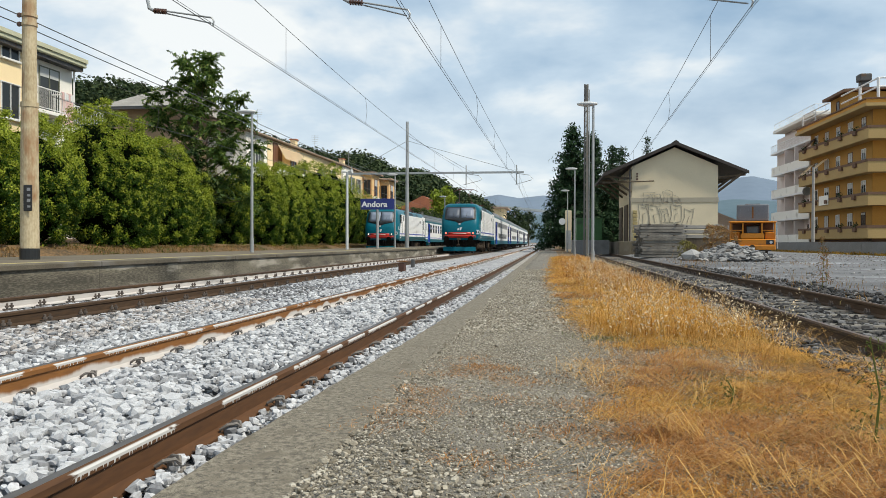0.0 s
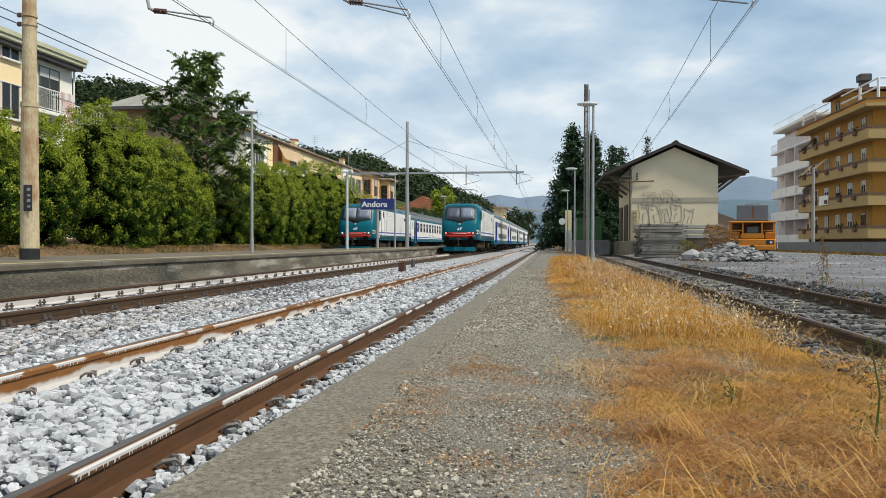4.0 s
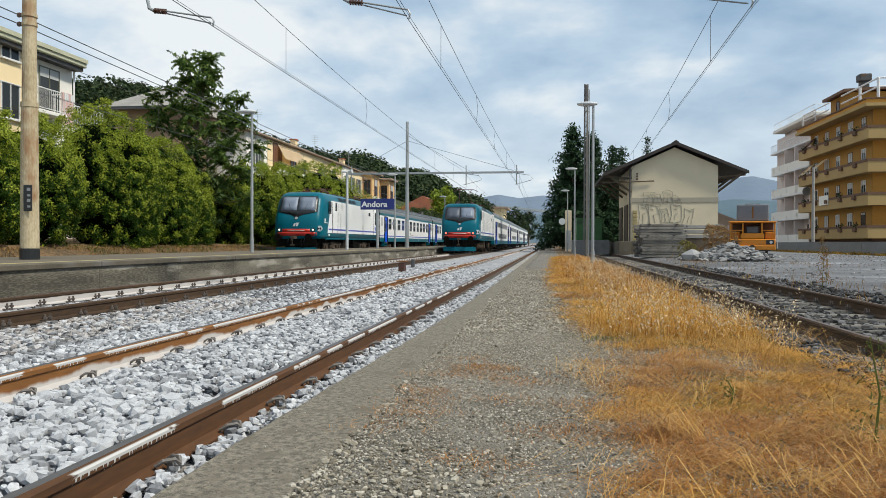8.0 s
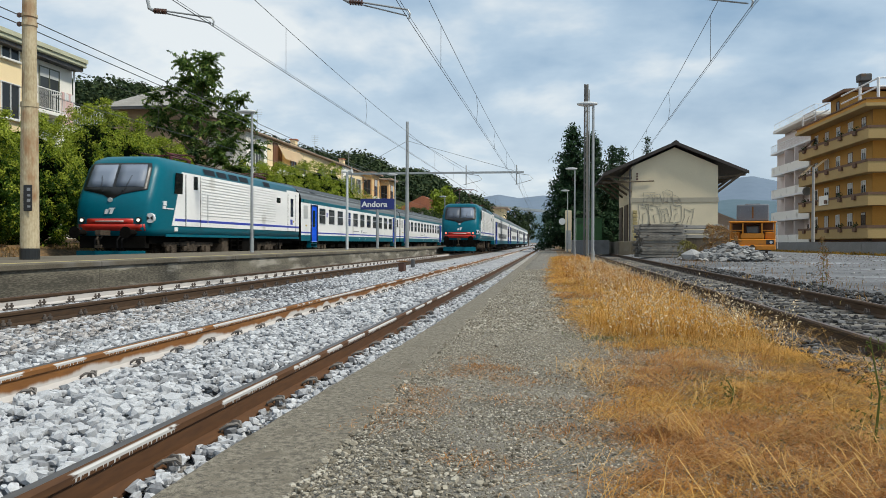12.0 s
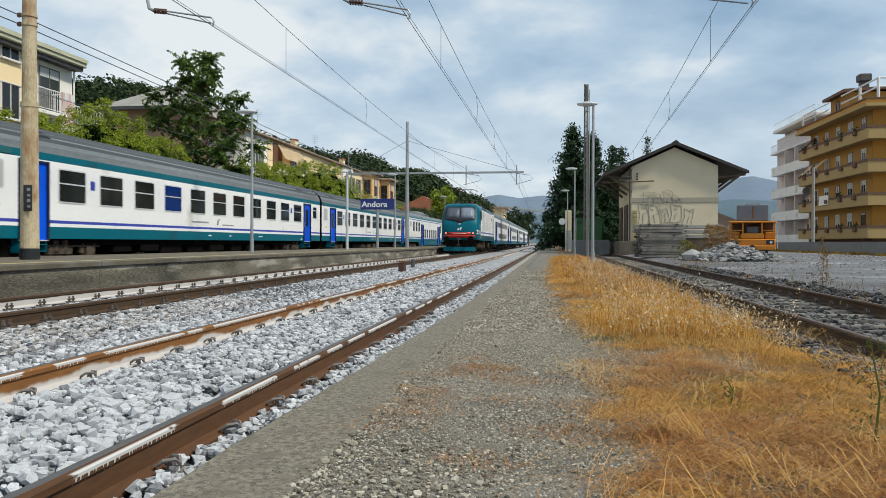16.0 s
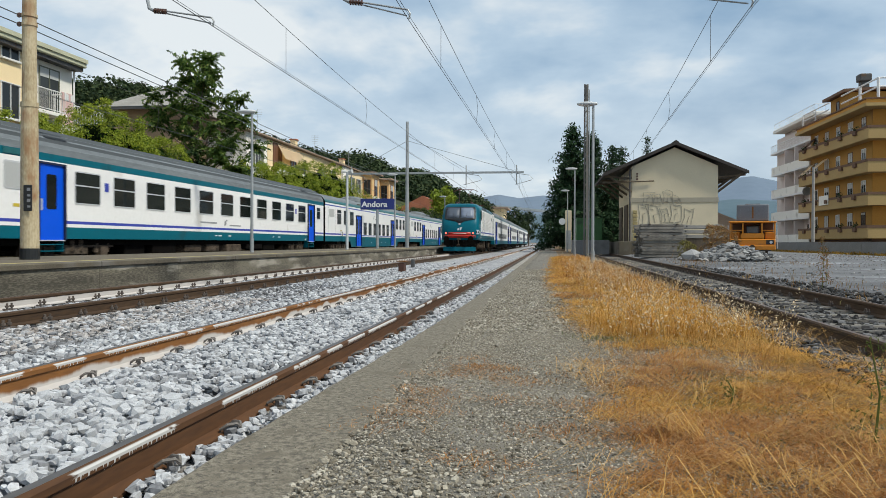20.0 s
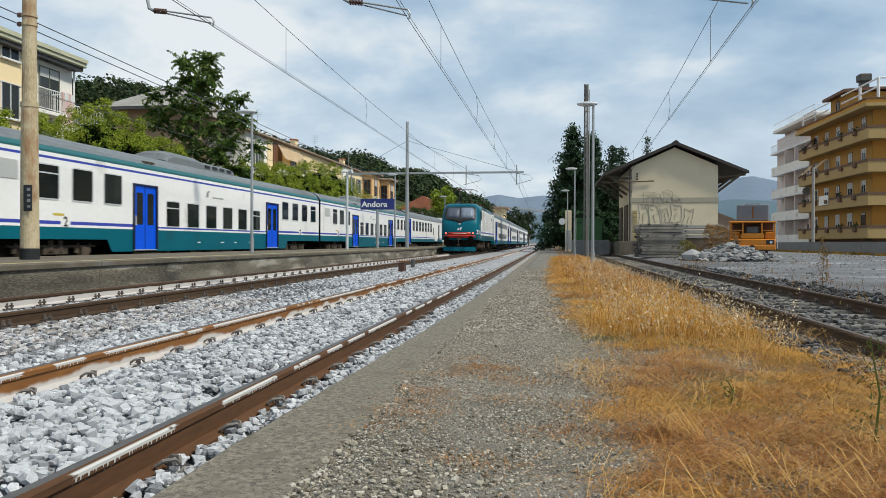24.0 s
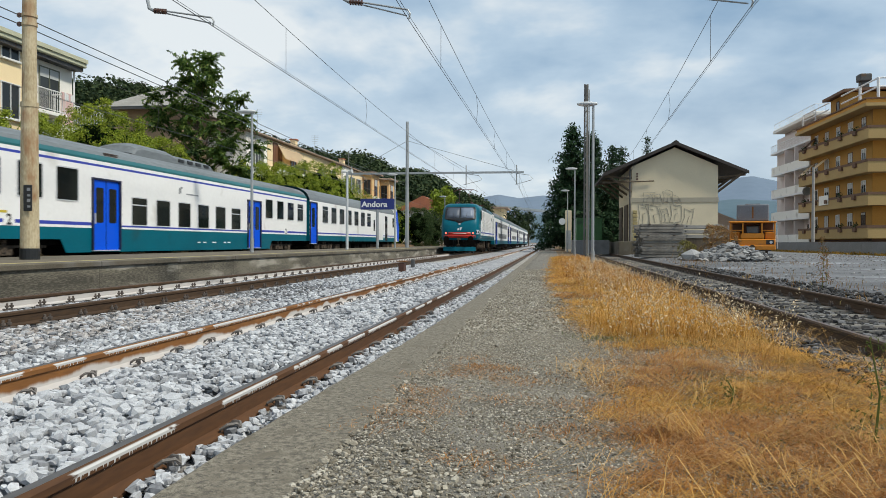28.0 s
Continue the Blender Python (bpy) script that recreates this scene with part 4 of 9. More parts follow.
def coach_end_doors(label, seed, blue_at=None):
    """Coach with a door at each end and eleven windows with a cross bar."""
    rng = np.random.RandomState(seed)
    c = thing("coach", label=label, category="railway coach", group="moving train's coaches")
    body, roof = coach_shell([(1.14, 0), (1.23, 1), (1.31, 2), (2.83, 1), (3.02, 0)], UIC_ROOF, 0.18, 26.22, 0.83, True, end=3)
    part("body", body, [M["teal"], M["train_white"], M["stripe_blue"], M["rubber"]], c, "white body with teal bands and blue stripe")
    part("roof", roof, [M["coach_roof"], M["teal_roof"], M["rib_shade"]], c, "grey ribbed roof")
    for s in (-1, 1):
        for i in range(11):
            train_window(c, s, 3.90 + 1.85 * i, 2.23, 1.20, 0.90, 0.06, M["blue_pane"] if blue_at == i and s > 0 else None)
        for a, b in ((1.82, 2.80), (23.40, 24.38)):
            coach_door(c, s, a, b, 0.80, 2.74)
            bm = B()
            for k in range(2):
                box(bm, s * 1.30 - 0.12, s * 1.30 + 0.12, a - 0.02, b + 0.02, 0.50 + 0.17 * k, 0.525 + 0.17 * k)
            for e in (a - 0.02, b):
                box(bm, s * 1.30 - 0.12, s * 1.30 + 0.12, e, e + 0.02, 0.48, 0.83)
            part("footstep", bm, M["teal"], c)
        part("toilet_window", ring_bm(s, 0.93, 2.36, 0.68, 0.68), M["alu"], c)
        part("toilet_pane", pane_bm(s, 0.93, 2.36, 0.60, 0.60), M["frosted"], c)
        train_window(c, s, 25.25, 2.36, 0.66, 0.66, 0.12)
        for y0 in (4.72, 21.37):
            part("class_plate", side_slab(B(), y0, y0 + 0.2, 2.2, 2.45, 0.008, s), M["stripe_blue"], c)
        part("end_box", side_slab(B(), 0.55, 1.55, 2.86, 3.0, 0.02, s), M["teal_roof"], c)
        markings(c, s, rng, 12, 20, 0.98)
        logo(c, s, 12.9, 1.40, 0.24, M["mark_grey"])
        part("marking", side_slab(B(), 10.8, 12.2, 1.46, 1.52, 0.005, s), M["mark_grey"], c)
        part("marking", side_slab(B(), 13.4, 14.5, 1.40, 1.45, 0.005, s), M["mark_grey"], c)
        part("lamp_bracket", side_slab(B(), 22.9, 23.05, 0.86, 0.95, 0.03, s), M["mark_white"], c)
        part("marking", side_slab(B(), 0.9, 1.15, 1.60, 1.68, 0.005, s), M["mark_yellow"], c)
        for y0 in (2.4, 23.0):
            bm = B()
            v = [bm.verts.new(q) for q in ((s * 1.22, y0, 3.45), (s * 1.22, y0 + 0.9, 3.45), (s * 0.98, y0 + 0.9, 3.62), (s * 0.98, y0, 3.62))]
            bmesh.ops.solidify(bm, geom=[bm.faces.new(v)], thickness=0.05)
            part("roof_hatch", bm, M["black_trim"], c)
    gangway(c, -0.02, 0.18); gangway(c, 26.22, 26.40)
    buffers(c, 0.02, -0.5); buffers(c, 26.38, 0.5)
    for y0 in (3.7, 22.7):
        bogie(c, y0)
    under_gear(c, 6.2, 20.2, rng)
    return c


def ring_bm(s, y, z, w, h):
    bm = B()
    prism(bm, [(p[0] + y, p[1] + z) for p in rrect(w, h, 0.06)], "x", s * (HALF - 0.005), s * (HALF + 0.012))
    return bm


def pane_bm(s, y, z, w, h):
    bm = B()
    prism(bm, [(p[0] + y, p[1] + z) for p in rrect(w, h, 0.05)], "x", s * (HALF - 0.005), s * (HALF + 0.016))
    return bm


def coach_low(label, seed):
    """Low-floor coach: two wide inner doors, low windows between them, high ones at the ends."""
    rng = np.random.RandomState(seed)
    c = thing("coach", label=label, category="railway coach", group="moving train's coaches")
    body, roof = coach_shell([(1.14, 0), (1.21, 1), (1.30, 2), (2.90, 1), (2.965, 2), (3.06, 1), (3.12, 3)], MD_ROOF, 0.16, 26.24, 0.82, False, 0.13, 4)
    part("body", body, [M["teal"], M["train_white"], M["stripe_blue"], M["teal_roof"], M["rubber"]], c, "white body with teal skirt and blue stripes")
    part("roof", roof, [M["coach_roof"], M["teal_roof"]], c, "smooth grey roof")
    for s in (-1, 1):
        sk = part("skirt", side_slab(B(), 6.0, 20.9, 0.46, 0.84, -0.002, s), M["teal"], c)
        bm = B()
        for ya, yb in ((5.78, 6.0), (20.9, 21.12)):
            e0, e1 = (0.8, 0.46) if ya < 10 else (0.46, 0.8)
            prism(bm, [(ya, 0.84), (ya, e0), (yb, e1), (yb, 0.84)], "x", s * (HALF - 0.02), s * (HALF - 0.003))
        part("skirt_corner", bm, M["teal"], c)
        part("low_band", side_slab(B(), 8.6, 18.35, 1.14, 1.30, 0.004, s), M["train_white"], c)
        part("low_stripe", side_slab(B(), 8.6, 18.35, 1.20, 1.25, 0.007, s), M["stripe_blue"], c)
        for y0 in (3.07, 4.56, 6.04):
            train_window(c, s, y0, 2.30, 0.96, 0.92, 0.22 if y0 < 3.5 else None)
        for i in range(6):
            train_window(c, s, 9.65 + 1.485 * i, 1.70, 0.94, 0.90, 0.20 if i in (0, 5) else None)
        for i in range(4):
            train_window(c, s, 20.79 + 1.465 * i, 2.28, 0.92, 0.90, 0.2 if i == 3 else None)
        for a, b in ((7.17, 8.47), (18.30, 19.66)):
            coach_door(c, s, a, b, 0.52, 2.52, 2)
        part("vent_panel", pane_bm(s, 1.47, 2.5, 1.0, 0.46), M["frosted"], c)
        part("panel_seam", side_slab(B(), 0.78, 0.795, 1.32, 2.88, 0.004, s), M["mark_grey"], c)
        part("panel_seam", side_slab(B(), 2.2, 2.215, 1.32, 2.88, 0.004, s), M["mark_grey"], c)
        logo(c, s, 12.2, 2.42, 0.26, M["mark_grey"])
        part("marking", side_slab(B(), 12.75, 13.7, 2.42, 2.47, 0.005, s), M["mark_grey"], c)
        part("marking", side_slab(B(), 3.3, 3.75, 1.44, 1.5, 0.005, s), M["mark_yellow"], c)
        for y0 in (3.82, 23.05):
            part("number_patch", side_slab(B(), y0 - 0.2, y0 + 0.2, 1.16, 1.36, 0.004, s), M["train_white"], c)
            txt = new("class_number", text_mesh("2", 0.36, 0.004, M["black_trim"], 0.008))
            txt.parent = c
            txt.matrix_basis = pose(s * (HALF + 0.006), y0, 1.17, 90, 0, 90 if s > 0 else -90)
        markings(c, s, rng, 11, 17, 0.72)
        bm = B()
        for k in range(3):
            box(bm, s * 1.30 - 0.03, s * 1.30 + 0.02, 7.9, 8.6, 3.22 + 0.05 * k, 3.25 + 0.05 * k)
        part("roof_grille", bm, M["iron"], c)
    # air-conditioning pod on the roof
    bm = B()
    n = 14
    rings = []
    for i, (yy, k) in enumerate(((10.4, 0.02), (10.6, 0.75), (11.0, 1.10), (12.8, 1.06), (13.25, 0.78), (15.9, 0.70), (16.15, 0.58), (16.25, 0.02))):
        rings.append([bm.verts.new((0.80 * math.cos(math.pi * j / n), yy, 3.40 + (0.28 + 0.34 * k) * math.sin(math.pi * j / n) ** 0.3)) for j in range(n + 1)])
    for a, b in zip(rings, rings[1:]):
        for j in range(n):
            bm.faces.new((a[j], a[j + 1], b[j + 1], b[j]))
    bmesh.ops.recalc_face_normals(bm, faces=bm.faces[:])
    pod = part("roof_pod", bm, M["coach_roof"], c, "grey air-conditioning pod")
    for s in (-1, 1):
        for k in range(4):
            part("pod_port", rbox(s * 0.79 - 0.03, s * 0.79 + 0.03, 13.4 + 0.68 * k, 13.8 + 0.68 * k, 3.66, 3.77, 0.01), M["black_trim"], pod)
    gangway(c, -0.02, 0.16); gangway(c, 26.24, 26.40)
    buffers(c, 0.02, -0.5); buffers(c, 26.38, 0.5)
    for y0 in (3.7, 22.7):
        bogie(c, y0)
    under_gear(c, 6.2, 20.2, rng)
    return c


def text_mesh(body, size, depth, material, bold=0.0):
    cu = bpy.data.curves.new("lettering", "FONT")
    cu.body, cu.size, cu.extrude, cu.align_x, cu.offset = body, size, depth, "CENTER", bold
    tmp = bpy.data.objects.new("lettering", cu)
    me = bpy.data.meshes.new_from_object(tmp)
    bpy.data.objects.remove(tmp)
    me.materials.clear()
    me.materials.append(material)
    return me


def driving_trailer(label):
    """Last vehicle: like the coaches, with a slanted blue driver's cab at its far end."""
    rng = np.random.RandomState(31)
    c = thing("driving_trailer", label=label, category="railway coach", group="moving train's coaches")
    body, roof = coach_shell([(1.14, 0), (1.23, 1), (1.31, 2), (3.02, 1)], UIC_ROOF, 0.34, 22.7, 0.83, False)
    part("body", body, [M["teal"], M["train_white"], M["stripe_blue"]], c, "white body with teal skirt")
    part("roof", roof, [M["coach_roof"], M["teal_roof"]], c, "smooth grey roof")
    bm = B()
    prof = [(22.7, 0.83), (24.8, 0.83), (24.9, 1.9), (24.1, 3.4), (23.8, 3.6), (22.7, 3.72)]
    prism(bm, prof, "x", -1.36, 1.36)
    part("cab", bm, M["train_white"], c)
    bm = B()
    prism(bm, [(24.2, 0.9), (24.83, 0.84), (24.93, 1.9), (24.13, 3.42), (23.6, 3.3)], "x", -1.372, 1.372)
    part("cab_front", bm, M["door_blue"], c, "slanted blue cab front")
    for s in (-1, 1):
        for i in range(7):
            train_window(c, s, 3.2 + 1.77 * i, 2.34, 1.1, 0.98, 0.26 if i in (0, 6) else None)
        coach_door(c, s, 0.4, 1.5, 0.70, 2.9)
        part("crew_door", side_slab(B(), 19.2, 20.0, 0.9, 2.8, 0.014, s), M["pane"], c)
        part("cab_window", side_slab(B(), 22.0, 22.6, 2.0, 2.75, 0.014, s), M["pane"], c)
        part("luggage_door", side_slab(B(), 16.4, 18.4, 0.95, 2.85, 0.012, s), M["train_white"], c)
        part("luggage_window", side_slab(B(), 15.3, 15.75, 1.6, 2.4, 0.012, s), M["pane"], c)
    gangway(c, -0.02, 0.34)
    for y0 in (3.7, 21.2):
        bogie(c, y0)
    under_gear(c, 6.2, 18.2, rng)
    return c


def deck_coach(x, y, label):
    """Parked coach: white with rows of dark windows and doors at the ends."""
    c = thing("coach", x, y, 0, label=label, category="railway coach", group="parked train's coaches")
    body, roof = coach_shell([(1.0, 0), (3.1, 1), (3.2, 0)], [(1.36, 3.35), (1.2, 3.6), (0.8, 3.8), (0.36, 3.9), (0.0, 3.92)], 0.3, 26.1, 0.62, False)
    part("body", body, [M["teal"], M["train_white"]], c, "white body with teal skirt")
    part("roof", roof, M["coach_roof"], c)
    for s in (-1, 1):
        part("window_band", side_slab(B(), 4.6, 21.8, 2.28, 2.80, 0.006, s), M["mark_grey"], c)
        part("window_band", side_slab(B(), 6.2, 20.2, 1.20, 1.72, 0.006, s), M["mark_grey"], c)
        for i in range(9):
            train_window(c, s, 5.6 + 1.9 * i, 2.54, 1.3, 0.5)
            if 0 < i < 8:
                train_window(c, s, 5.6 + 1.9 * i, 1.46, 1.3, 0.5)
        for a in (2.0, 22.8):
            coach_door(c, s, a, a + 1.4, 0.66, 2.7, 2)
    gangway(c, -0.02, 0.3); gangway(c, 26.1, 26.38)
    for y0 in (3.4, 23.0):
        bogie(c, y0, spin=False)
    part("underframe", box(B(), -1.2, 1.2, 6, 20.5, 0.3, 0.62), M["under"], c)
    return c


TRAIN = []


def build_trains():
    off = 0.0
    for make, ln in ((lambda: locomotive(X3, 61.85, "teal and white electric locomotive with lit headlamps, pulling coaches", "white"), 15.75),
                     (lambda: coach_end_doors("white and teal coach with blue doors and grey ribbed roof", 3, 3), 26.4),
                     (lambda: coach_end_doors("white and teal coach with blue doors, second behind the locomotive", 4), 26.4),
                     (lambda: coach_low("white low-floor coach with wide blue doors and teal skirt", 5), 26.4),
                     (lambda: coach_low("white low-floor coach with wide blue doors and teal skirt", 6), 26.4),
                     (lambda: driving_trailer("white driving trailer with a slanted blue cab"), 26.4)):
        TRAIN.append((make(), off))
        off += ln
    lo = locomotive(X2, 54.0, "teal and white electric locomotive standing with red tail lamps lit", "red")
    for i in range(4):
        deck_coach(X2, 54.0 + 15.75 + 26.4 * i, "parked white double-deck coach with grey window bands")


build_trains()

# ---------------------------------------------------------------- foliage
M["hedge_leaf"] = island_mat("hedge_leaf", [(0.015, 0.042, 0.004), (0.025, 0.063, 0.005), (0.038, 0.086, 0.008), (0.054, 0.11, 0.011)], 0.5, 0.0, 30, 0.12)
# young growth and the sunlight on it, together in one leaf colour
M["young_sunlit_leaf"] = island_mat("young_sunlit_leaf", [(0.13, 0.19, 0.012), (0.20, 0.265, 0.018), (0.28, 0.335, 0.03), (0.38, 0.42, 0.06)], 0.5, 0.0, 30, 0.2)
M["dark_leaf"] = island_mat("dark_leaf", [(0.012, 0.03, 0.010), (0.025, 0.055, 0.014), (0.045, 0.08, 0.02), (0.085, 0.10, 0.035)], 0.6, 0.0, 30, 0.15)
M["conifer_leaf"] = island_mat("conifer_leaf", [(0.012, 0.034, 0.016), (0.022, 0.052, 0.022), (0.042, 0.08, 0.03)], 0.7, 0.0, 30, 0.05)
M["bright_leaf"] = island_mat("bright_leaf", [(0.14, 0.20, 0.02), (0.22, 0.30, 0.03), (0.32, 0.38, 0.06)], 0.5, 0.0, 30, 0.3)
M["wood_leaf"] = island_mat("wood_leaf", [(0.014, 0.028, 0.013), (0.026, 0.046, 0.019), (0.042, 0.064, 0.026), (0.07, 0.09, 0.035)], 0.8, 0.0, 5, 0.1)
# near-black core colour stands in for the shade between leafy heads
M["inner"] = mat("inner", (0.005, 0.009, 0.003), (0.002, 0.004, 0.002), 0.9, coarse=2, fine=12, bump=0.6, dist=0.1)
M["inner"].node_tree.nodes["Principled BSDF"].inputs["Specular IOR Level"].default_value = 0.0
M["bark"] = mat("bark", (0.15, 0.12, 0.09), (0.075, 0.06, 0.045), 0.9, coarse=4, fine=25, bump=0.6, stretch=(1, 1, 0.3))


def leaves(name, pos, nor, size, material, rng, parent=None, droop=0.35, aspect=0.55, jitter=0.75):
    """Many small pointed leaves at pos, facing roughly along nor."""
    n = len(pos)
    d = nor + jitter * (rng.rand(n, 3) - 0.5) * 2
    d /= np.linalg.norm(d, axis=1, keepdims=True) + 1e-9
    t = np.cross(d, rng.rand(n, 3) - 0.5)
    t[:, 2] -= droop * rng.rand(n)
    t -= d * (t * d).sum(1, keepdims=True)
    t /= np.linalg.norm(t, axis=1, keepdims=True) + 1e-9
    b = np.cross(d, t)
    s = (size * (0.6 + 0.8 * rng.rand(n)))[:, None] if not np.isscalar(size) else size * (0.6 + 0.8 * rng.rand(n))[:, None]
    v = np.stack([pos - t * s * 0.5, pos + b * s * aspect * 0.5 + d * s * 0.08, pos + t * s * 0.5, pos - b * s * aspect * 0.5 + d * s * 0.08], 1).reshape(-1, 3)
    f = np.arange(4 * n).reshape(n, 4)
    ob = new(name, np_mesh(name, v, f, material))
    ob.parent = parent
    return ob


def lump(bm_seed, rx, ry, rz, amp, power=2.4):
    """Directions and radii of a lumpy, box-ish crown."""
    def radius(d):
        d = np.asarray(d)
        base = (np.abs(d[:, 0] / rx) ** power + np.abs(d[:, 1] / ry) ** power + np.abs(d[:, 2] / rz) ** power) ** (-1 / power)
        k = np.array([noise.noise(Vector(q * 2.2) + Vector((bm_seed, 0, 0))) + 0.6 * noise.noise(Vector(q * 5.0) + Vector((0, bm_seed, 0))) for q in d])
        return base * (1 + amp * k)
    return radius


def rand_dirs(n, rng, up=None):
    d = rng.normal(size=(n, 3))
    d /= np.linalg.norm(d, axis=1, keepdims=True)
    return d


def shrub(x, y, z, rx, ry, h, n, label, seed, leaf=0.20, material=None, name="hedge_shrub", category="hedge", group="hedge along the line", power=2.5, amp=0.2, young=0.4, fine=210):
    """A shrub of many rounded leafy heads with dark gaps over a shade-coloured core and young, sunlit-coloured tips."""
    rng = np.random.RandomState(seed)
    t = thing(name, x, y, z, label=label, category=category, group=group)
    rad = lump(seed * 1.7, rx, ry, h / 2, amp, power)
    k = n // 56
    i = np.arange(k) + 0.5
    pol, az = np.arccos(1 - 2 * i / k), i * 2.399963
    d = np.stack([np.cos(az) * np.sin(pol), np.sin(az) * np.sin(pol), np.cos(pol)], 1) + 0.05 * rng.normal(size=(k, 3))
    d /= np.linalg.norm(d, axis=1, keepdims=True)
    d = d[d[:, 0] > -0.35]                        # the side away from the line stays bare
    k = len(d)
    heads = d * (rad(d) * (0.90 + 0.11 * rng.rand(k)))[:, None]
    hr = leaf * (1.20 + 0.55 * rng.rand(k))
    m = fine // 6                                 # rosettes of six leaves on each head
    q = np.repeat(d, m, 0) * 0.7 + 0.58 * rng.normal(size=(k * m, 3)) + np.array([0, 0, 0.12])
    q /= np.linalg.norm(q, axis=1, keepdims=True)
    p = np.repeat(heads, m, 0) + q * (np.repeat(hr, m) * (0.72 + 0.36 * rng.rand(k * m)))[:, None] * np.array([1, 1, 1.15]) + np.array([0, 0, h / 2])
    # paler leaves gather on upward, sunward tips: painted sunlight over young growth
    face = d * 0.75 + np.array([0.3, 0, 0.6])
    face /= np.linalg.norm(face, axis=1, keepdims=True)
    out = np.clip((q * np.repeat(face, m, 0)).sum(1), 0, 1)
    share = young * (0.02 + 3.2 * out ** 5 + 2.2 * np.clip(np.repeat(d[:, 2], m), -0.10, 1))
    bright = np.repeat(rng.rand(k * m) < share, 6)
    q6 = np.repeat(q, 6, 0) + 0.45 * rng.normal(size=(k * m * 6, 3))
    q6 /= np.linalg.norm(q6, axis=1, keepdims=True)
    p6 = np.repeat(p, 6, 0) + 0.30 * leaf * rng.normal(size=(k * m * 6, 3))
    ok = p6[:, 2] > 0.05
    a, b = ok & ~bright, ok & bright
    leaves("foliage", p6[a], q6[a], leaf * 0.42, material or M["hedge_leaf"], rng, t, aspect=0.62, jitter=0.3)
    leaves("tip_leaves", p6[b] + 0.03 * q6[b], q6[b], leaf * 0.38, M["young_sunlit_leaf"] if not material else material, rng, t, aspect=0.62, jitter=0.3)
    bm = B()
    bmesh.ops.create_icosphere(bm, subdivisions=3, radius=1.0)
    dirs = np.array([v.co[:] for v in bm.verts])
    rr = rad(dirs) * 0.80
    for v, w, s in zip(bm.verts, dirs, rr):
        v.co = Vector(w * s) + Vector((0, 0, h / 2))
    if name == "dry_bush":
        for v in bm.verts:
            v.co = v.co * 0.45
    part("inner_core", bm, M["inner"] if name != "dry_bush" else M["bark"], t, smooth=True)
    bm = B(); tube(bm, [(0, 0, -0.3), (0.05, 0.05, h * 0.45)], 0.1, 7, 0.05)
    part("trunk", bm, M["bark"], t)
    return t


HEDGE = [(-19.3, 14.5, 1.9, 1.95, 5.1, 9000), (-19.3, 18.6, 1.9, 1.95, 5.2, 10000), (-19.2, 22.2, 1.9, 1.65, 5.2, 13000), (-19.2, 25.6, 1.9, 1.55, 5.1, 13000), (-19.0, 30.4, 2.1, 2.7, 6.05, 20000), (-19.1, 35.0, 1.8, 1.75, 5.4, 13000), (-19.3, 38.0, 1.5, 1.1, 4.4, 8000),
         (-19.6, 43.6, 1.6, 1.6, 4.7, 6000), (-19.2, 47.6, 1.9, 1.85, 5.4, 9000), (-19.2, 51.6, 1.9, 1.85, 5.8, 9000), (-19.2, 55.7, 1.9, 1.95, 6.3, 9000), (-19.2, 60.0, 1.9, 2.05, 6.9, 9000), (-19.2, 64.5, 1.9, 2.15, 7.1, 9000),
         (-19.3, 69.0, 1.8, 2.2, 6.5, 7000), (-19.4, 74.0, 1.8, 2.5, 5.5, 6000), (-19.4, 80.0, 1.8, 3.0, 5.3, 5000), (-19.4, 87.0, 1.8, 3.4, 5.3, 5000), (-19.4, 94.0, 1.8, 3.4, 5.2, 4000)]
for i, (hx, hy, rx, ry, hh, n) in enumerate(HEDGE):
    shrub(hx, hy, 0.15 if hy < 27 else -0.25, rx, ry, hh if hy < 27 else hh + 0.6, n, "tall dense green hedge shrub with glossy leaves and rounded top", 11 + i, 0.19 if hy < 40 else 0.24, fine=270 if hy < 66 else 100, power=2.3, amp=0.10)
shrub(-17.0, 97.0, 0.1, 1.9, 4.0, 5.0, 4500, "dark green conical shrub at the hedge's end", 71, 0.3, M["dark_leaf"], "shrub", "shrub", "shrubs", 1.7)
shrub(-16.6, 105.0, 0.0, 2.0, 3.5, 4.7, 4000, "dark green conical shrub at the hedge's end", 72, 0.32, M["dark_leaf"], "shrub", "shrub", "shrubs", 1.7)


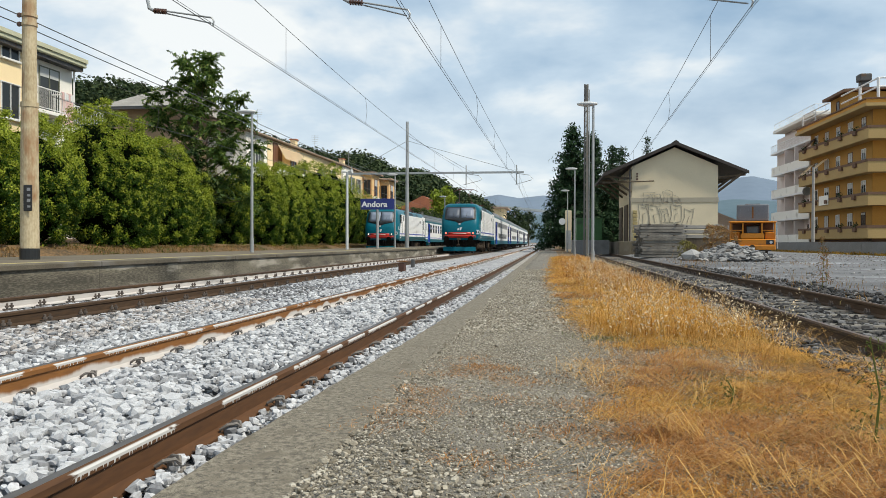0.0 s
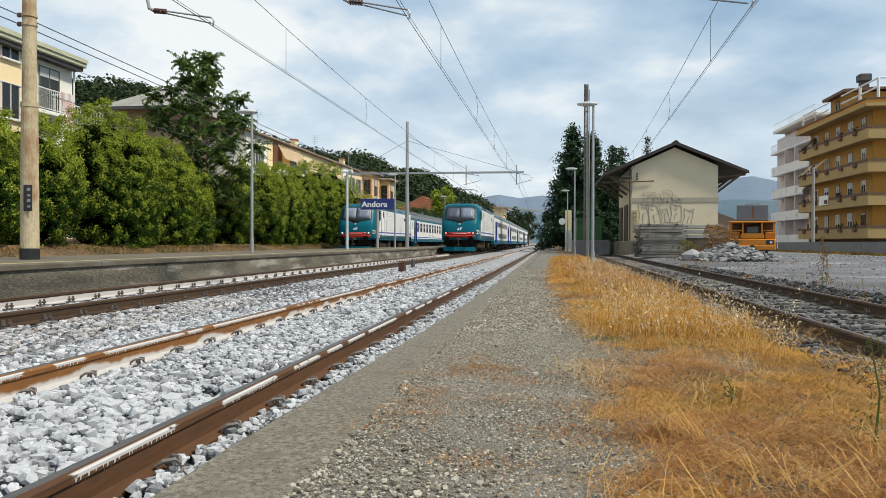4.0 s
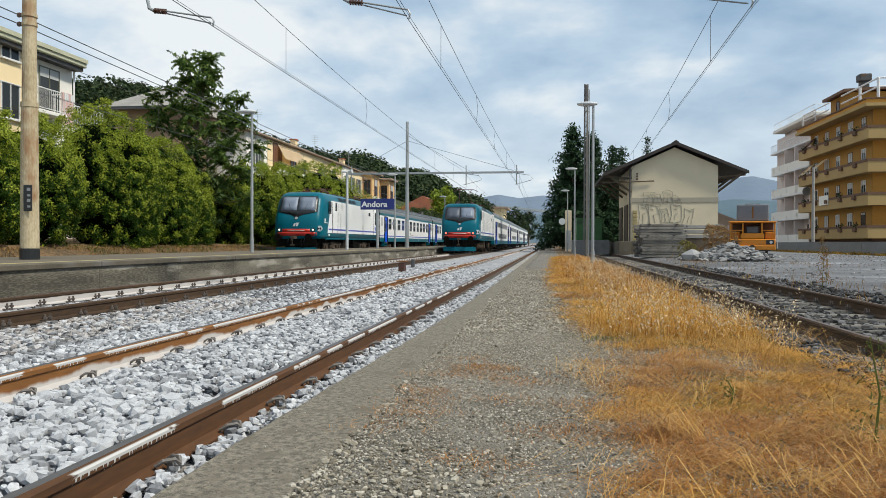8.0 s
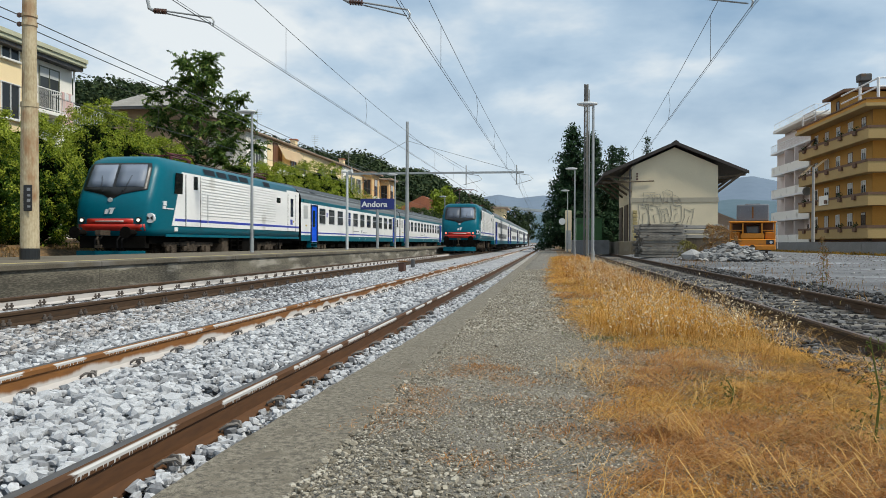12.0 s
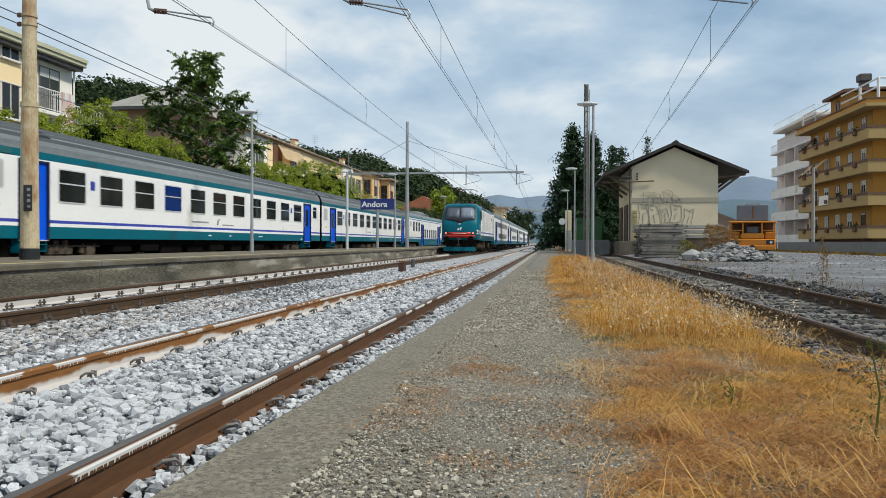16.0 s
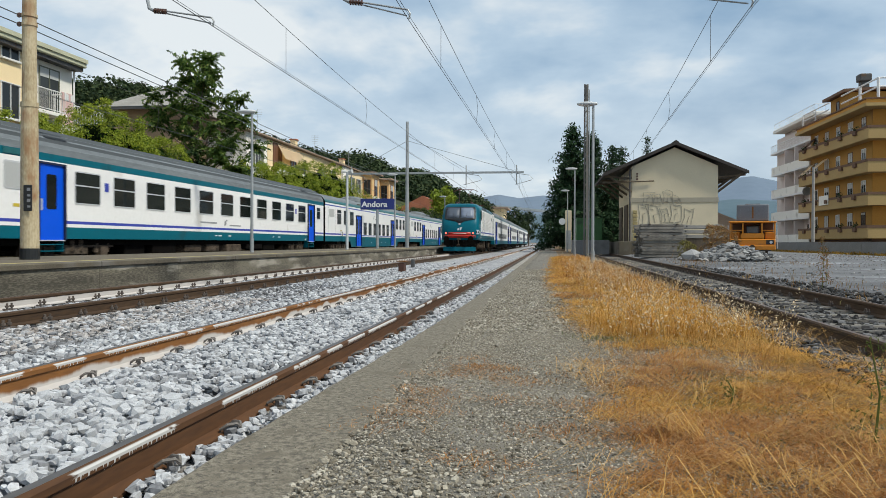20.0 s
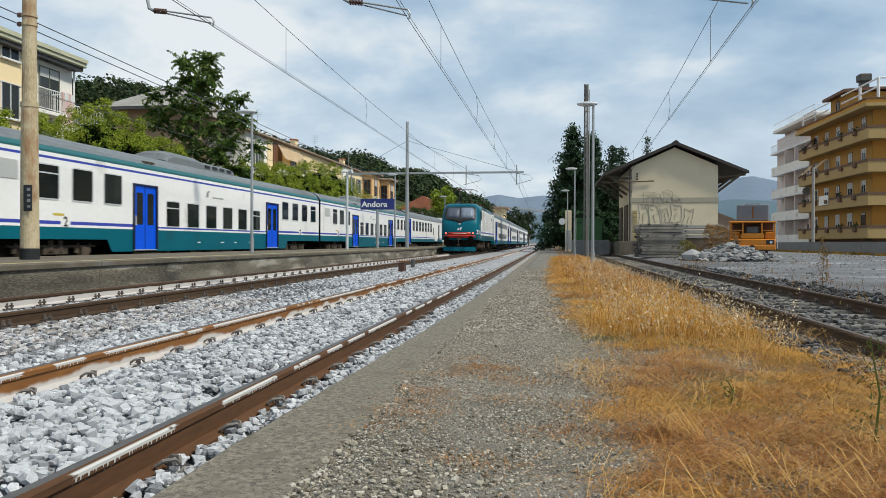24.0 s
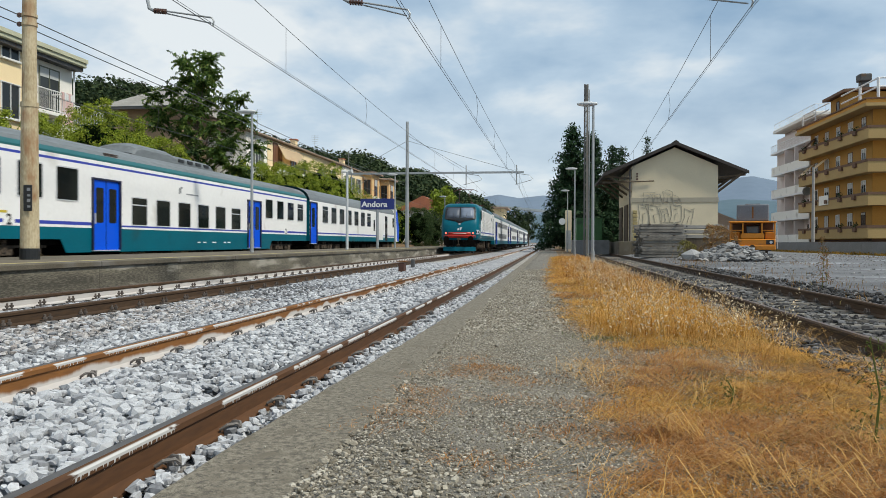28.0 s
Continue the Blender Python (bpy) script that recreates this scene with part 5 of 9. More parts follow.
def tree(x, y, z, h, clumps, label, seed, leaf, material, name="tree", trunk_r=0.22, n_leaf=260, flat=0.45, aspect=0.5):
    """Trunk, limbs reaching to clumps, and a crown of leaf clumps with gaps."""
    rng = np.random.RandomState(seed)
    t = thing(name, x, y, z, label=label, category="tree", group="trees")
    bm = B()
    tube(bm, [(0, 0, -0.3), (0.1, 0.05, h * 0.3), (-0.05, -0.1, h * 0.6), (0.1, 0, h * 0.93)], trunk_r, 8, 0.03)
    part("trunk", bm, M["bark"], t)
    allp, alln = [], []
    for i, (cx, cy, cz, r) in enumerate(clumps):
        b0 = max(0.25 * h, cz - 0.35 * math.hypot(cx, cy) - 0.5)
        bm = B()
        tube(bm, [(0, 0, b0), (cx * 0.5, cy * 0.5, (b0 + cz) / 2 + 0.25), (cx, cy, cz)], 0.05 + 0.02 * r, 5, 0.012)
        part("limb", bm, M["bark"], t)
        k = int(n_leaf * r * r)
        d = rand_dirs(k, rng)
        rr = r * rng.rand(k) ** 0.45 * (0.75 + 0.5 * rng.rand(k))
        p = d * rr[:, None] * np.array([1, 1, flat]) + np.array([cx, cy, cz])
        allp.append(p)
        nn = d * 0.4
        nn[:, 2] += 0.8
        alln.append(nn)
    leaves("crown", np.concatenate(allp), np.concatenate(alln), leaf, material, rng, t, 0.5, aspect)
    return t


def spread(seed, n, rx, z0, z1, r0, r1, top=0.3):
    """Clump places inside a tapering crown."""
    rng = np.random.RandomState(seed)
    out = []
    for i in range(n):
        k = (i + rng.rand()) / n
        z = z0 + (z1 - z0) * k
        w = rx * (1 - (1 - top) * k ** 1.6) * (0.45 + 0.55 * rng.rand())
        a = i * 2.4 + rng.rand()
        out.append((w * math.cos(a), w * math.sin(a), z, r0 + (r1 - r0) * rng.rand()))
    return out


M["frond"] = island_mat("frond", [(0.03, 0.062, 0.016), (0.06, 0.115, 0.024), (0.105, 0.17, 0.032), (0.17, 0.215, 0.05)], 0.6, 0.0, 30, 0.3)
M["seed_cluster"] = island_mat("seed_cluster", [(0.10, 0.05, 0.025), (0.16, 0.075, 0.035), (0.20, 0.12, 0.05)], 0.8, 0.0, 30, 0.1)


def feather_tree(x, y, z, h, tips, label, seed):
    """A tree whose branch ends carry rosettes of long pinnate fronds, with hanging seed clusters."""
    rng = np.random.RandomState(seed)
    t = thing("tree", x, y, z, label=label, category="tree", group="trees")
    bm = B(); tube(bm, [(0, 0, -0.3), (0.15, 0.05, h * 0.3), (-0.1, -0.1, h * 0.62), (0.1, 0, h * 0.95)], 0.2, 8, 0.03)
    part("trunk", bm, M["bark"], t)
    pos, nor, seeds = [], [], []
    for cx, cy, cz, r in tips:
        b0 = max(0.22 * h, cz - 0.5 * math.hypot(cx, cy) - 0.6)
        bm = B(); tube(bm, [(0, 0, b0), (cx * 0.45, cy * 0.45, (b0 + cz) / 2 - 0.1), (cx, cy, cz)], 0.045, 5, 0.012)
        part("limb", bm, M["bark"], t)
        nf = int(17 + 8 * r)
        for f in range(nf):
            a = f * 6.283 / nf + 0.4 * rng.rand()
            up, ln = 1.9 * rng.rand() - 0.5, (0.5 + 0.45 * rng.rand()) * r
            for j in range(9):
                s = (j + 1) / 9
                ax = np.array([math.cos(a) * s * ln, math.sin(a) * s * ln, ln * (up * s - 0.55 * s * s)])
                for sd in (-1, 1):
                    o = sd * 0.10 * (1 - 0.5 * s)
                    pos.append((cx + ax[0] - math.sin(a) * o, cy + ax[1] + math.cos(a) * o, cz + ax[2] - 0.02))
                    nor.append((0.6 * math.cos(a), 0.6 * math.sin(a), 0.7))
        if rng.rand() < 0.22:
            c = np.array([cx, cy, cz - 0.2])
            seeds.append(c + rng.normal(size=(60, 3)) * np.array([0.16, 0.16, 0.22]))
    leaves("fronds", np.array(pos), np.array(nor), 0.24, M["frond"], rng, t, 0.6, 0.42)
    sp = np.concatenate(seeds)
    leaves("seed_cluster", sp, rng.normal(size=sp.shape), 0.10, M["seed_cluster"], rng, t, 0.6, 0.5)
    return t


feather_tree(-20.0, 41.4, 0.7, 10.9, spread(5, 30, 3.0, 2.4, 7.4, 0.8, 1.1, 0.85) + spread(12, 20, 2.1, 6.8, 10.6, 0.7, 1.0, 0.45) + [(-2.5, -0.4, 8.3, 0.8), (-2.9, 0.3, 7.6, 0.7), (2.4, 0.2, 8.0, 0.8), (2.9, -0.4, 6.9, 0.9), (3.3, 0.3, 5.4, 1.0)],
             "dark feathery-leaved tree with open clumped branches above the hedge", 5)
tree(-19.5, 39.2, 0.7, 5.2, spread(9, 16, 1.9, 1.2, 4.9, 0.6, 0.9, 0.6), "dark young tree filling a gap in the hedge", 9, 0.26, M["dark_leaf"], n_leaf=320)
tree(-15.9, 112.0, 0.1, 8.6, spread(6, 16, 2.2, 4.0, 8.4, 0.8, 1.2, 0.5), "bright yellow-green tree behind the parked train", 6, 0.5, M["bright_leaf"], n_leaf=120, flat=0.8)


# ---------------------------------------------------------------- overhead line and lamps
M["pole_paint"] = mat("pole_paint", (0.52, 0.44, 0.29), (0.36, 0.28, 0.165), 0.8, coarse=2.2, fine=26, amount=0.8, bump=0.3, stain=(0.27, 0.125, 0.05), stain_scale=2.1, stain_cut=0.53, stretch=(1, 1, 0.45))
M["galv"] = mat("galv", (0.40, 0.42, 0.43), (0.30, 0.315, 0.32), 0.5, 0.4, coarse=2, fine=25, bump=0.05)
M["lamp_white"] = mat("lamp_white", (0.60, 0.62, 0.63), (0.5, 0.52, 0.53), 0.4, bump=0.02)
M["dark_steel"] = mat("dark_steel", (0.12, 0.12, 0.12), (0.06, 0.06, 0.06), 0.7, 0.3, bump=0.2, stain=(0.13, 0.075, 0.04), stain_scale=2)
M["wire"] = mat("wire", (0.11, 0.113, 0.118), (0.07, 0.073, 0.077), 0.6, 0.5, bump=0)
M["ceramic"] = mat("ceramic", (0.10, 0.045, 0.03), (0.06, 0.03, 0.02), 0.25, bump=0)
M["sign_blue"] = mat("sign_blue", (0.02, 0.035, 0.20), (0.015, 0.028, 0.16), 0.45, coarse=1.5, bump=0.02)


def insulator(parent, a, b, r=0.05, n=5):
    a, b = Vector(a), Vector(b)
    bm = B()
    tube(bm, [a, b], r * 0.4, 6)
    for i in range(n):
        p = a + (b - a) * (i + 0.5) / n
        d = (b - a).normalized() * 0.014
        tube(bm, [p - d, p + d], r, 8)
    return part("insulator", bm, M["ceramic"], parent)


def support_14():
    p = thing("catenary_mast", label="round steel line mast with flaking beige paint and rust", category="mast", group="line masts")
    x, y = -10.34, 14.0
    bm = B(); tube(bm, [(x, y, 0.38), (x, y, 3.5)], 0.178, 20, 0.155); tube(bm, [(x, y, 3.5), (x, y, 9.0)], 0.14, 20, 0.11)
    part("pole", bm, M["pole_paint"], p, smooth=False)
    bm = B(); tube(bm, [(x, y, 0.38), (x, y, 0.62)], 0.186, 20)
    part("base_band", bm, M["black_trim"], p, "black painted foot")
    bm = B(); tube(bm, [(x, y, 3.44), (x, y, 3.54)], 0.168, 20); tube(bm, [(x, y, 5.06), (x, y, 5.12)], 0.150, 16); tube(bm, [(x, y, 5.24), (x, y, 5.30)], 0.150, 16)
    part("collar", bm, M["pole_paint"], p)
    pl = part("number_plate", rbox(x + 0.0, x + 0.19, y - 0.19, y - 0.174, 1.36, 1.88, 0.01), M["black_trim"], p, "black plate with worn white marks")
    for k in range(4):
        part("mark_bar", box(B(), x + 0.09 - 0.01 * (k % 2), x + 0.155, y - 0.194, y - 0.1905, 1.43 + 0.11 * k, 1.47 + 0.11 * k + 0.02 * (k % 2)), M["mark_grey"], pl)
    bm = B(); prism(bm, [(-10.6, 6.25), (5.2, 6.35), (5.2, 6.5), (-10.6, 6.6)], "y", y - 0.08, y + 0.08)
    part("cantilever_beam", bm, M["galv"], p)
    for (xt, zt, xi, zi) in ((-6.49, 4.92, -7.68, 5.27), (-2.64, 4.92, -3.76, 5.28), (3.45, 4.90, 2.35, 5.15)):
        bm = B()
        tube(bm, [(xi - 0.12, y, 6.3), (xi - 0.16, y, 5.6), (xi - 0.1, y, zi + 0.05), (xi, y, zi)], 0.035, 8)
        part("drop_tube", bm, M["galv"], p)
        insulator(p, (xi, y, zi), (xi + 0.26, y, zi - 0.03), 0.055)
        bm = B()
        tube(bm, [(xi + 0.26, y, zi - 0.02), (xt, y, zt + 0.17), (xt + 0.04, y, zt + 0.1), (xt + 0.02, y, zt)], 0.018, 6)
        tube(bm, [(xi + 0.26, y + 0.03, zi - 0.06), (xt - 0.03, y + 0.03, zt + 0.07)], 0.014, 6)
        part("registration_arm", bm, M["galv"], p)
    for z in (5.09, 5.27):
        insulator(p, (x - 0.13, y - 0.12, z), (x - 0.19, y - 0.05, z), 0.045, 2)


def support_55():
    p = thing("catenary_mast", label="slim grey steel line mast carrying a long beam over the tracks", category="mast", group="line masts")
    x, y = -10.4, 55.0
    bm = B(); tube(bm, [(x, y, 0.36), (x, y, 9.6)], 0.15, 14, 0.10)
    part("pole", bm, M["galv"], p)
    bm = B()
    box(bm, -14.9, -1.9, y - 0.07, y + 0.07, 5.76, 5.90)
    for k in range(5):
        box(bm, -14.0 + 2.8 * k, -13.9 + 2.8 * k, y - 0.09, y + 0.09, 5.74, 5.92)
    part("beam", bm, M["galv"], p)
    bm = B()
    tube(bm, [(x, y, 8.2), (-14.5, y, 5.95)], 0.012, 4); tube(bm, [(x, y, 8.2), (-2.6, y, 5.95)], 0.012, 4)
    part("stay_wire", bm, M["wire"], p)
    for xd, xt in ((-6.06, -6.25), (-2.42, -2.5), (-14.6, -14.2)):
        bm = B(); tube(bm, [(xd, y, 6.35), (xd, y, 4.95)], 0.04, 8)
        part("drop_post", bm, M["galv"], p)
        bm = B(); tube(bm, [(xd, y, 5.75), (xd + 0.9, y, 5.62), (xd + 1.15, y, 5.35), (xd + 1.0, y, 5.25), (xt, y, 4.95)], 0.022, 6)
        part("registration_arm", bm, M["galv"], p)


support_14()
support_55()


def wire(name, pts, r, label):
    bm = B(); tube(bm, pts, r, 5)
    ob = part(name, bm, M["wire"])
    return tagged(ob, label, "overhead wire", "overhead wires")


def catenary(pts, zc, zm, sag, drops, label):
    """Contact wire through the supports, carrying wire above it, droppers between."""
    c = thing("overhead_line", label=label, category="overhead wire", group="overhead wires")
    bm = B()
    tube(bm, [(x, y, zc) for x, y in pts], 0.007, 6)
    tube(bm, [(x + 0.05, y, zc + 0.012) for x, y in pts], 0.0045, 5)
    part("contact_wire", bm, M["wire"], c)
    bm = B()
    path = []
    for (xa, ya), (xb, yb) in zip(pts, pts[1:]):
        for i in range(9):
            k = i / 9
            path.append((xa + (xb - xa) * k, ya + (yb - ya) * k, zm - sag * 4 * k * (1 - k)))
    path.append((pts[-1][0], pts[-1][1], zm))
    tube(bm, path, 0.007, 5)
    part("carrying_wire", bm, M["wire"], c)
    for (xa, ya), (xb, yb) in zip(pts, pts[1:]):
        for i in range(drops):
            k = (i + 0.5) / drops
            x, y, z = xa + (xb - xa) * k, ya + (yb - ya) * k, zm - sag * 4 * k * (1 - k)
            bm = B()
            j = 0.06 * math.sin(i * 2.1)
            tube(bm, [(x, y, zc), (x + j, y, (zc + z) / 2), (x, y, z)], 0.0055, 4)
            part("dropper", bm, M["wire"], c)


catenary([(-2.45, -26), (-2.64, 14), (-2.35, 55), (-2.6, 96), (-2.4, 150)], 4.92, 6.05, 0.24, 5, "overhead line above the main track")
catenary([(-6.3, -26), (-6.46, 14), (-6.5, 55), (-6.6, 96), (-6.3, 150)], 4.92, 6.15, 0.36, 5, "overhead line above the second track")
catenary([(-14.0, -26), (-14.35, 14), (-14.15, 55), (-14.4, 96)], 4.95, 6.2, 0.4, 5, "overhead line above the third track")
catenary([(3.1, -26), (3.45, 14), (4.9, 55)], 4.90, 6.08, 0.32, 5, "overhead line above the goods spur")
wire("feeder_wire", [(-10.5, -30, 5.27), (-10.5, 14, 5.27), (-10.62, 34, 4.98), (-10.55, 55, 5.1)], 0.011, "black feeder wire along the platform masts")
wire("feeder_wire", [(-10.5, -30, 5.09), (-10.5, 14, 5.09), (-10.62, 34, 4.80), (-10.55, 55, 4.95)], 0.011, "black feeder wire along the platform masts")
wire("stay_cable", [(-10.4, 55, 8.6), (-6.2, 62, 6.4)], 0.012, "thin stay cable from the line mast")


def street_lamp(x, y, z, h, side, label, group):
    l = thing("platform_lamp", x, y, z, label=label, category="street lamp", group=group)
    bm = B(); tube(bm, [(0, 0, 0), (0, 0, h)], 0.055, 10, 0.042)
    part("post", bm, M["galv"], l)
    bm = B(); tube(bm, [(0, 0, 0), (0, 0, 0.5)], 0.07, 10)
    part("foot", bm, M["galv"], l)
    bm = B()
    n = 14
    rings = []
    for k, zz in ((0.05, 0.05), (0.6, 0.055), (0.92, 0.025), (1.0, 0.0), (0.9, -0.05), (0.5, -0.085), (0.05, -0.09)):
        rings.append([bm.verts.new((side * 0.20 + 0.36 * k * math.cos(2 * math.pi * j / n), 0.17 * k * math.sin(2 * math.pi * j / n), h + zz)) for j in range(n)])
    for a, b in zip(rings, rings[1:]):
        for j in range(n):
            bm.faces.new((a[j], a[(j + 1) % n], b[(j + 1) % n], b[j]))
    bm.faces.new(rings[0]); bm.faces.new(rings[-1])
    bmesh.ops.recalc_face_normals(bm, faces=bm.faces[:])
    part("head", bm, M["lamp_white"], l, "flat oval lamp head", True)


for y in (25.6, 50.5, 75.0):
    street_lamp(-10.38, y, 0.395, 4.95, -1, "grey platform lamp post with flat oval head", "platform lamps")
for y in (26.3, 46.0, 65.0):
    street_lamp(1.42, y, -0.02, 5.5 if y < 30 else 5.2, -1, "grey lamp post with flat oval head beside the dry grass", "platform lamps")


def loudspeaker_post():
    l = thing("loudspeaker_post", -10.36, 38.2, 0.39, label="slim pale post with two small loudspeakers on top", category="post")
    bm = B(); tube(bm, [(0, 0, 0), (0, 0, 4.0)], 0.075, 10, 0.06)
    part("post", bm, M["lamp_white"], l)
    for s in (-1, 1):
        bm = B(); tube(bm, [(s * 0.05, 0, 4.0), (s * 0.28, -0.05, 4.02)], 0.05, 10, 0.11)
        part("loudspeaker", bm, M["lamp_white"], l)


loudspeaker_post()


def station_sign():
    s = thing("station_sign", -10.38, 45.2, 0.39, label="blue station name board with white letters on a grey post", category="sign")
    bm = B(); tube(bm, [(0, 0.05, 0), (0, 0.05, 2.98)], 0.09, 12)
    part("post", bm, M["galv"], s)
    bd = part("board", rbox(-1.04, 1.04, -0.04, 0.04, 2.36, 3.02, 0.02), M["sign_blue"], s, "blue panel")
    t = new("lettering", text_mesh("Andora", 0.48, 0.004, M["mark_white"], 0.014))
    t.parent = bd
    t.matrix_basis = pose(-0.17, -0.046, 2.52, 90, 0, 0) @ Matrix.Diagonal((1.08, 1, 1, 1))
    b0 = B(); box(b0, -0.98, 0.98, -0.047, -0.041, 2.38, 2.40); box(b0, -0.98, 0.98, -0.047, -0.041, 2.97, 2.99)
    part("border", b0, M["sign_blue"], bd)


station_sign()


M["brown_box"] = mat("brown_box", (0.10, 0.045, 0.03), (0.06, 0.028, 0.02), 0.8, bump=0.2)


def trackside():
    b = thing("junction_box", -4.75, 24.3, -0.2, label="small rusty trackside junction box between the tracks", category="junction box")
    part("case", rbox(-0.10, 0.10, -0.16, 0.16, 0.0, 0.30, 0.02), M["brown_box"], b)
    part("lid", rbox(-0.15, 0.15, -0.18, 0.18, 0.34, 0.37, 0.01), M["rail_rust"], b)
    m = thing("marker_stub", -5.0, 27.6, -0.2, label="short grey marker post between the tracks", category="marker")
    part("stub", rbox(-0.07, 0.07, -0.07, 0.07, 0.0, 0.36, 0.03), M["dark_steel"], m)


trackside()


# ---------------------------------------------------------------- houses behind the hedge
M["plaster_cream"] = mat("plaster_cream", (0.86, 0.69, 0.42), (0.80, 0.63, 0.37), 0.9, coarse=0.5, fine=14, bump=0.1, stain=(0.5, 0.37, 0.22), stain_scale=0.4)
M["plaster_white"] = mat("plaster_white", (0.82, 0.80, 0.74), (0.74, 0.72, 0.66), 0.9, coarse=0.5, fine=14, bump=0.1, stain=(0.5, 0.47, 0.42), stain_scale=0.5)
# wall under the wide hipped eaves: its shade is mixed into the plaster colour
M["plaster_shaded"] = mat("plaster_shaded", (0.34, 0.24, 0.15), (0.26, 0.18, 0.115), 0.9, coarse=0.5, fine=14, bump=0.1)
M["plaster_pink"] = mat("plaster_pink", (0.66, 0.45, 0.42), (0.58, 0.4, 0.37), 0.9, coarse=0.5, fine=14, bump=0.1)
M["plaster_orange"] = mat("plaster_orange", (0.76, 0.49, 0.23), (0.66, 0.41, 0.19), 0.9, coarse=0.5, fine=14, bump=0.1)
M["fascia"] = mat("fascia", (0.50, 0.50, 0.36), (0.42, 0.42, 0.30), 0.85, coarse=1, fine=14, bump=0.1)
M["tile_brown"] = mat("tile_brown", (0.40, 0.29, 0.21), (0.26, 0.19, 0.14), 0.9, coarse=0.8, fine=8, bump=0.6, dist=0.05, stretch=(1, 2, 1))
M["tile_red"] = mat("tile_red", (0.45, 0.17, 0.09), (0.30, 0.11, 0.06), 0.9, coarse=0.8, fine=8, bump=0.5, dist=0.05)
M["slate"] = mat("slate", (0.36, 0.345, 0.31), (0.23, 0.22, 0.20), 0.85, coarse=0.8, fine=8, bump=0.6, dist=0.05, stretch=(1, 1, 3))
M["awning"] = mat("awning", (0.86, 0.70, 0.48), (0.78, 0.62, 0.41), 0.9, coarse=1, fine=20, bump=0.1)
M["shutter"] = mat("shutter", (0.16, 0.17, 0.12), (0.10, 0.11, 0.08), 0.7, bump=0.2)
M["brown_wood"] = mat("brown_wood", (0.18, 0.075, 0.035), (0.11, 0.045, 0.022), 0.7, coarse=2, fine=20, bump=0.2, stretch=(1, 1, 0.2))
M["house_pane"] = glass_mat("house_pane", (0.03, 0.034, 0.036), 0.1)
M["white_paint"] = mat("white_paint", (0.74, 0.74, 0.73), (0.66, 0.66, 0.65), 0.6, bump=0.05)


def facade_window(parent, face, pos, a, z, w, h, frame_m=None, depth=0.08, shutters=False, half=0.0):
    """A framed window on a facade. face '+x': wall plane x = pos, a along y; '-y' : plane y = pos, a along x; '-x' likewise."""
    def put(bm, a0, a1, z0, z1, d0, d1):
        if face == "+x":
            box(bm, pos + d0, pos + d1, a0, a1, z0, z1)
        elif face == "-x":
            box(bm, pos - d1, pos - d0, a0, a1, z0, z1)
        else:
            box(bm, a0, a1, pos - d1, pos - d0, z0, z1)
        return bm
    bm = B()
    for a0, a1, z0, z1 in ((a - w / 2 - 0.06, a - w / 2, z - 0.03, z + h + 0.06), (a + w / 2, a + w / 2 + 0.06, z - 0.03, z + h + 0.06), (a - w / 2, a + w / 2, z + h, z + h + 0.06), (a - w / 2, a + w / 2, z - 0.06, z), (a - 0.025, a + 0.025, z, z + h)):
        put(bm, a0, a1, z0, z1, -0.02, 0.05)
    win = part("window", bm, frame_m or M["white_paint"], parent)
    part("pane", put(B(), a - w / 2, a + w / 2, z, z + h, -0.02, 0.012), M["house_pane"], win)
    part("sill", put(B(), a - w / 2 - 0.12, a + w / 2 + 0.12, z - 0.12, z - 0.06, 0.0, 0.16), M["white_paint"], win)
    if shutters:
        for e in (-1, 1):
            s0 = a + e * (w / 2 + 0.08)
            s1 = s0 + e * w * 0.5
            bm = put(B(), min(s0, s1), max(s0, s1), z, z + h, 0.01, 0.05)
            part("shutter", bm, M["shutter"], win)
    if half:
        part("roller_blind", put(B(), a - w / 2, a + w / 2, z + h * (1 - half), z + h, 0.012, 0.03), M["frosted"], win)
    return win


def railing(parent, p0, p1, z0, h, step=0.14, material=None):
    p0, p1 = Vector(p0), Vector(p1)
    ln = (p1 - p0).length
    bm = B()
    tube(bm, [(*p0.to_2d(), z0 + h), (*p1.to_2d(), z0 + h)], 0.03, 6)
    tube(bm, [(*p0.to_2d(), z0 + 0.08), (*p1.to_2d(), z0 + 0.08)], 0.02, 5)
    rl = part("railing", bm, material or M["white_paint"], parent)
    bar = B(); tube(bar, [(0, 0, 0.05), (0, 0, h)], 0.014, 4)
    me = mesh_of(bar, "baluster", material or M["white_paint"])
    for i in range(int(ln / step) + 1):
        q = p0.lerp(p1, min(1.0, i * step / ln))
        piece("baluster", me, rl, q.x, q.y, z0)
    return rl


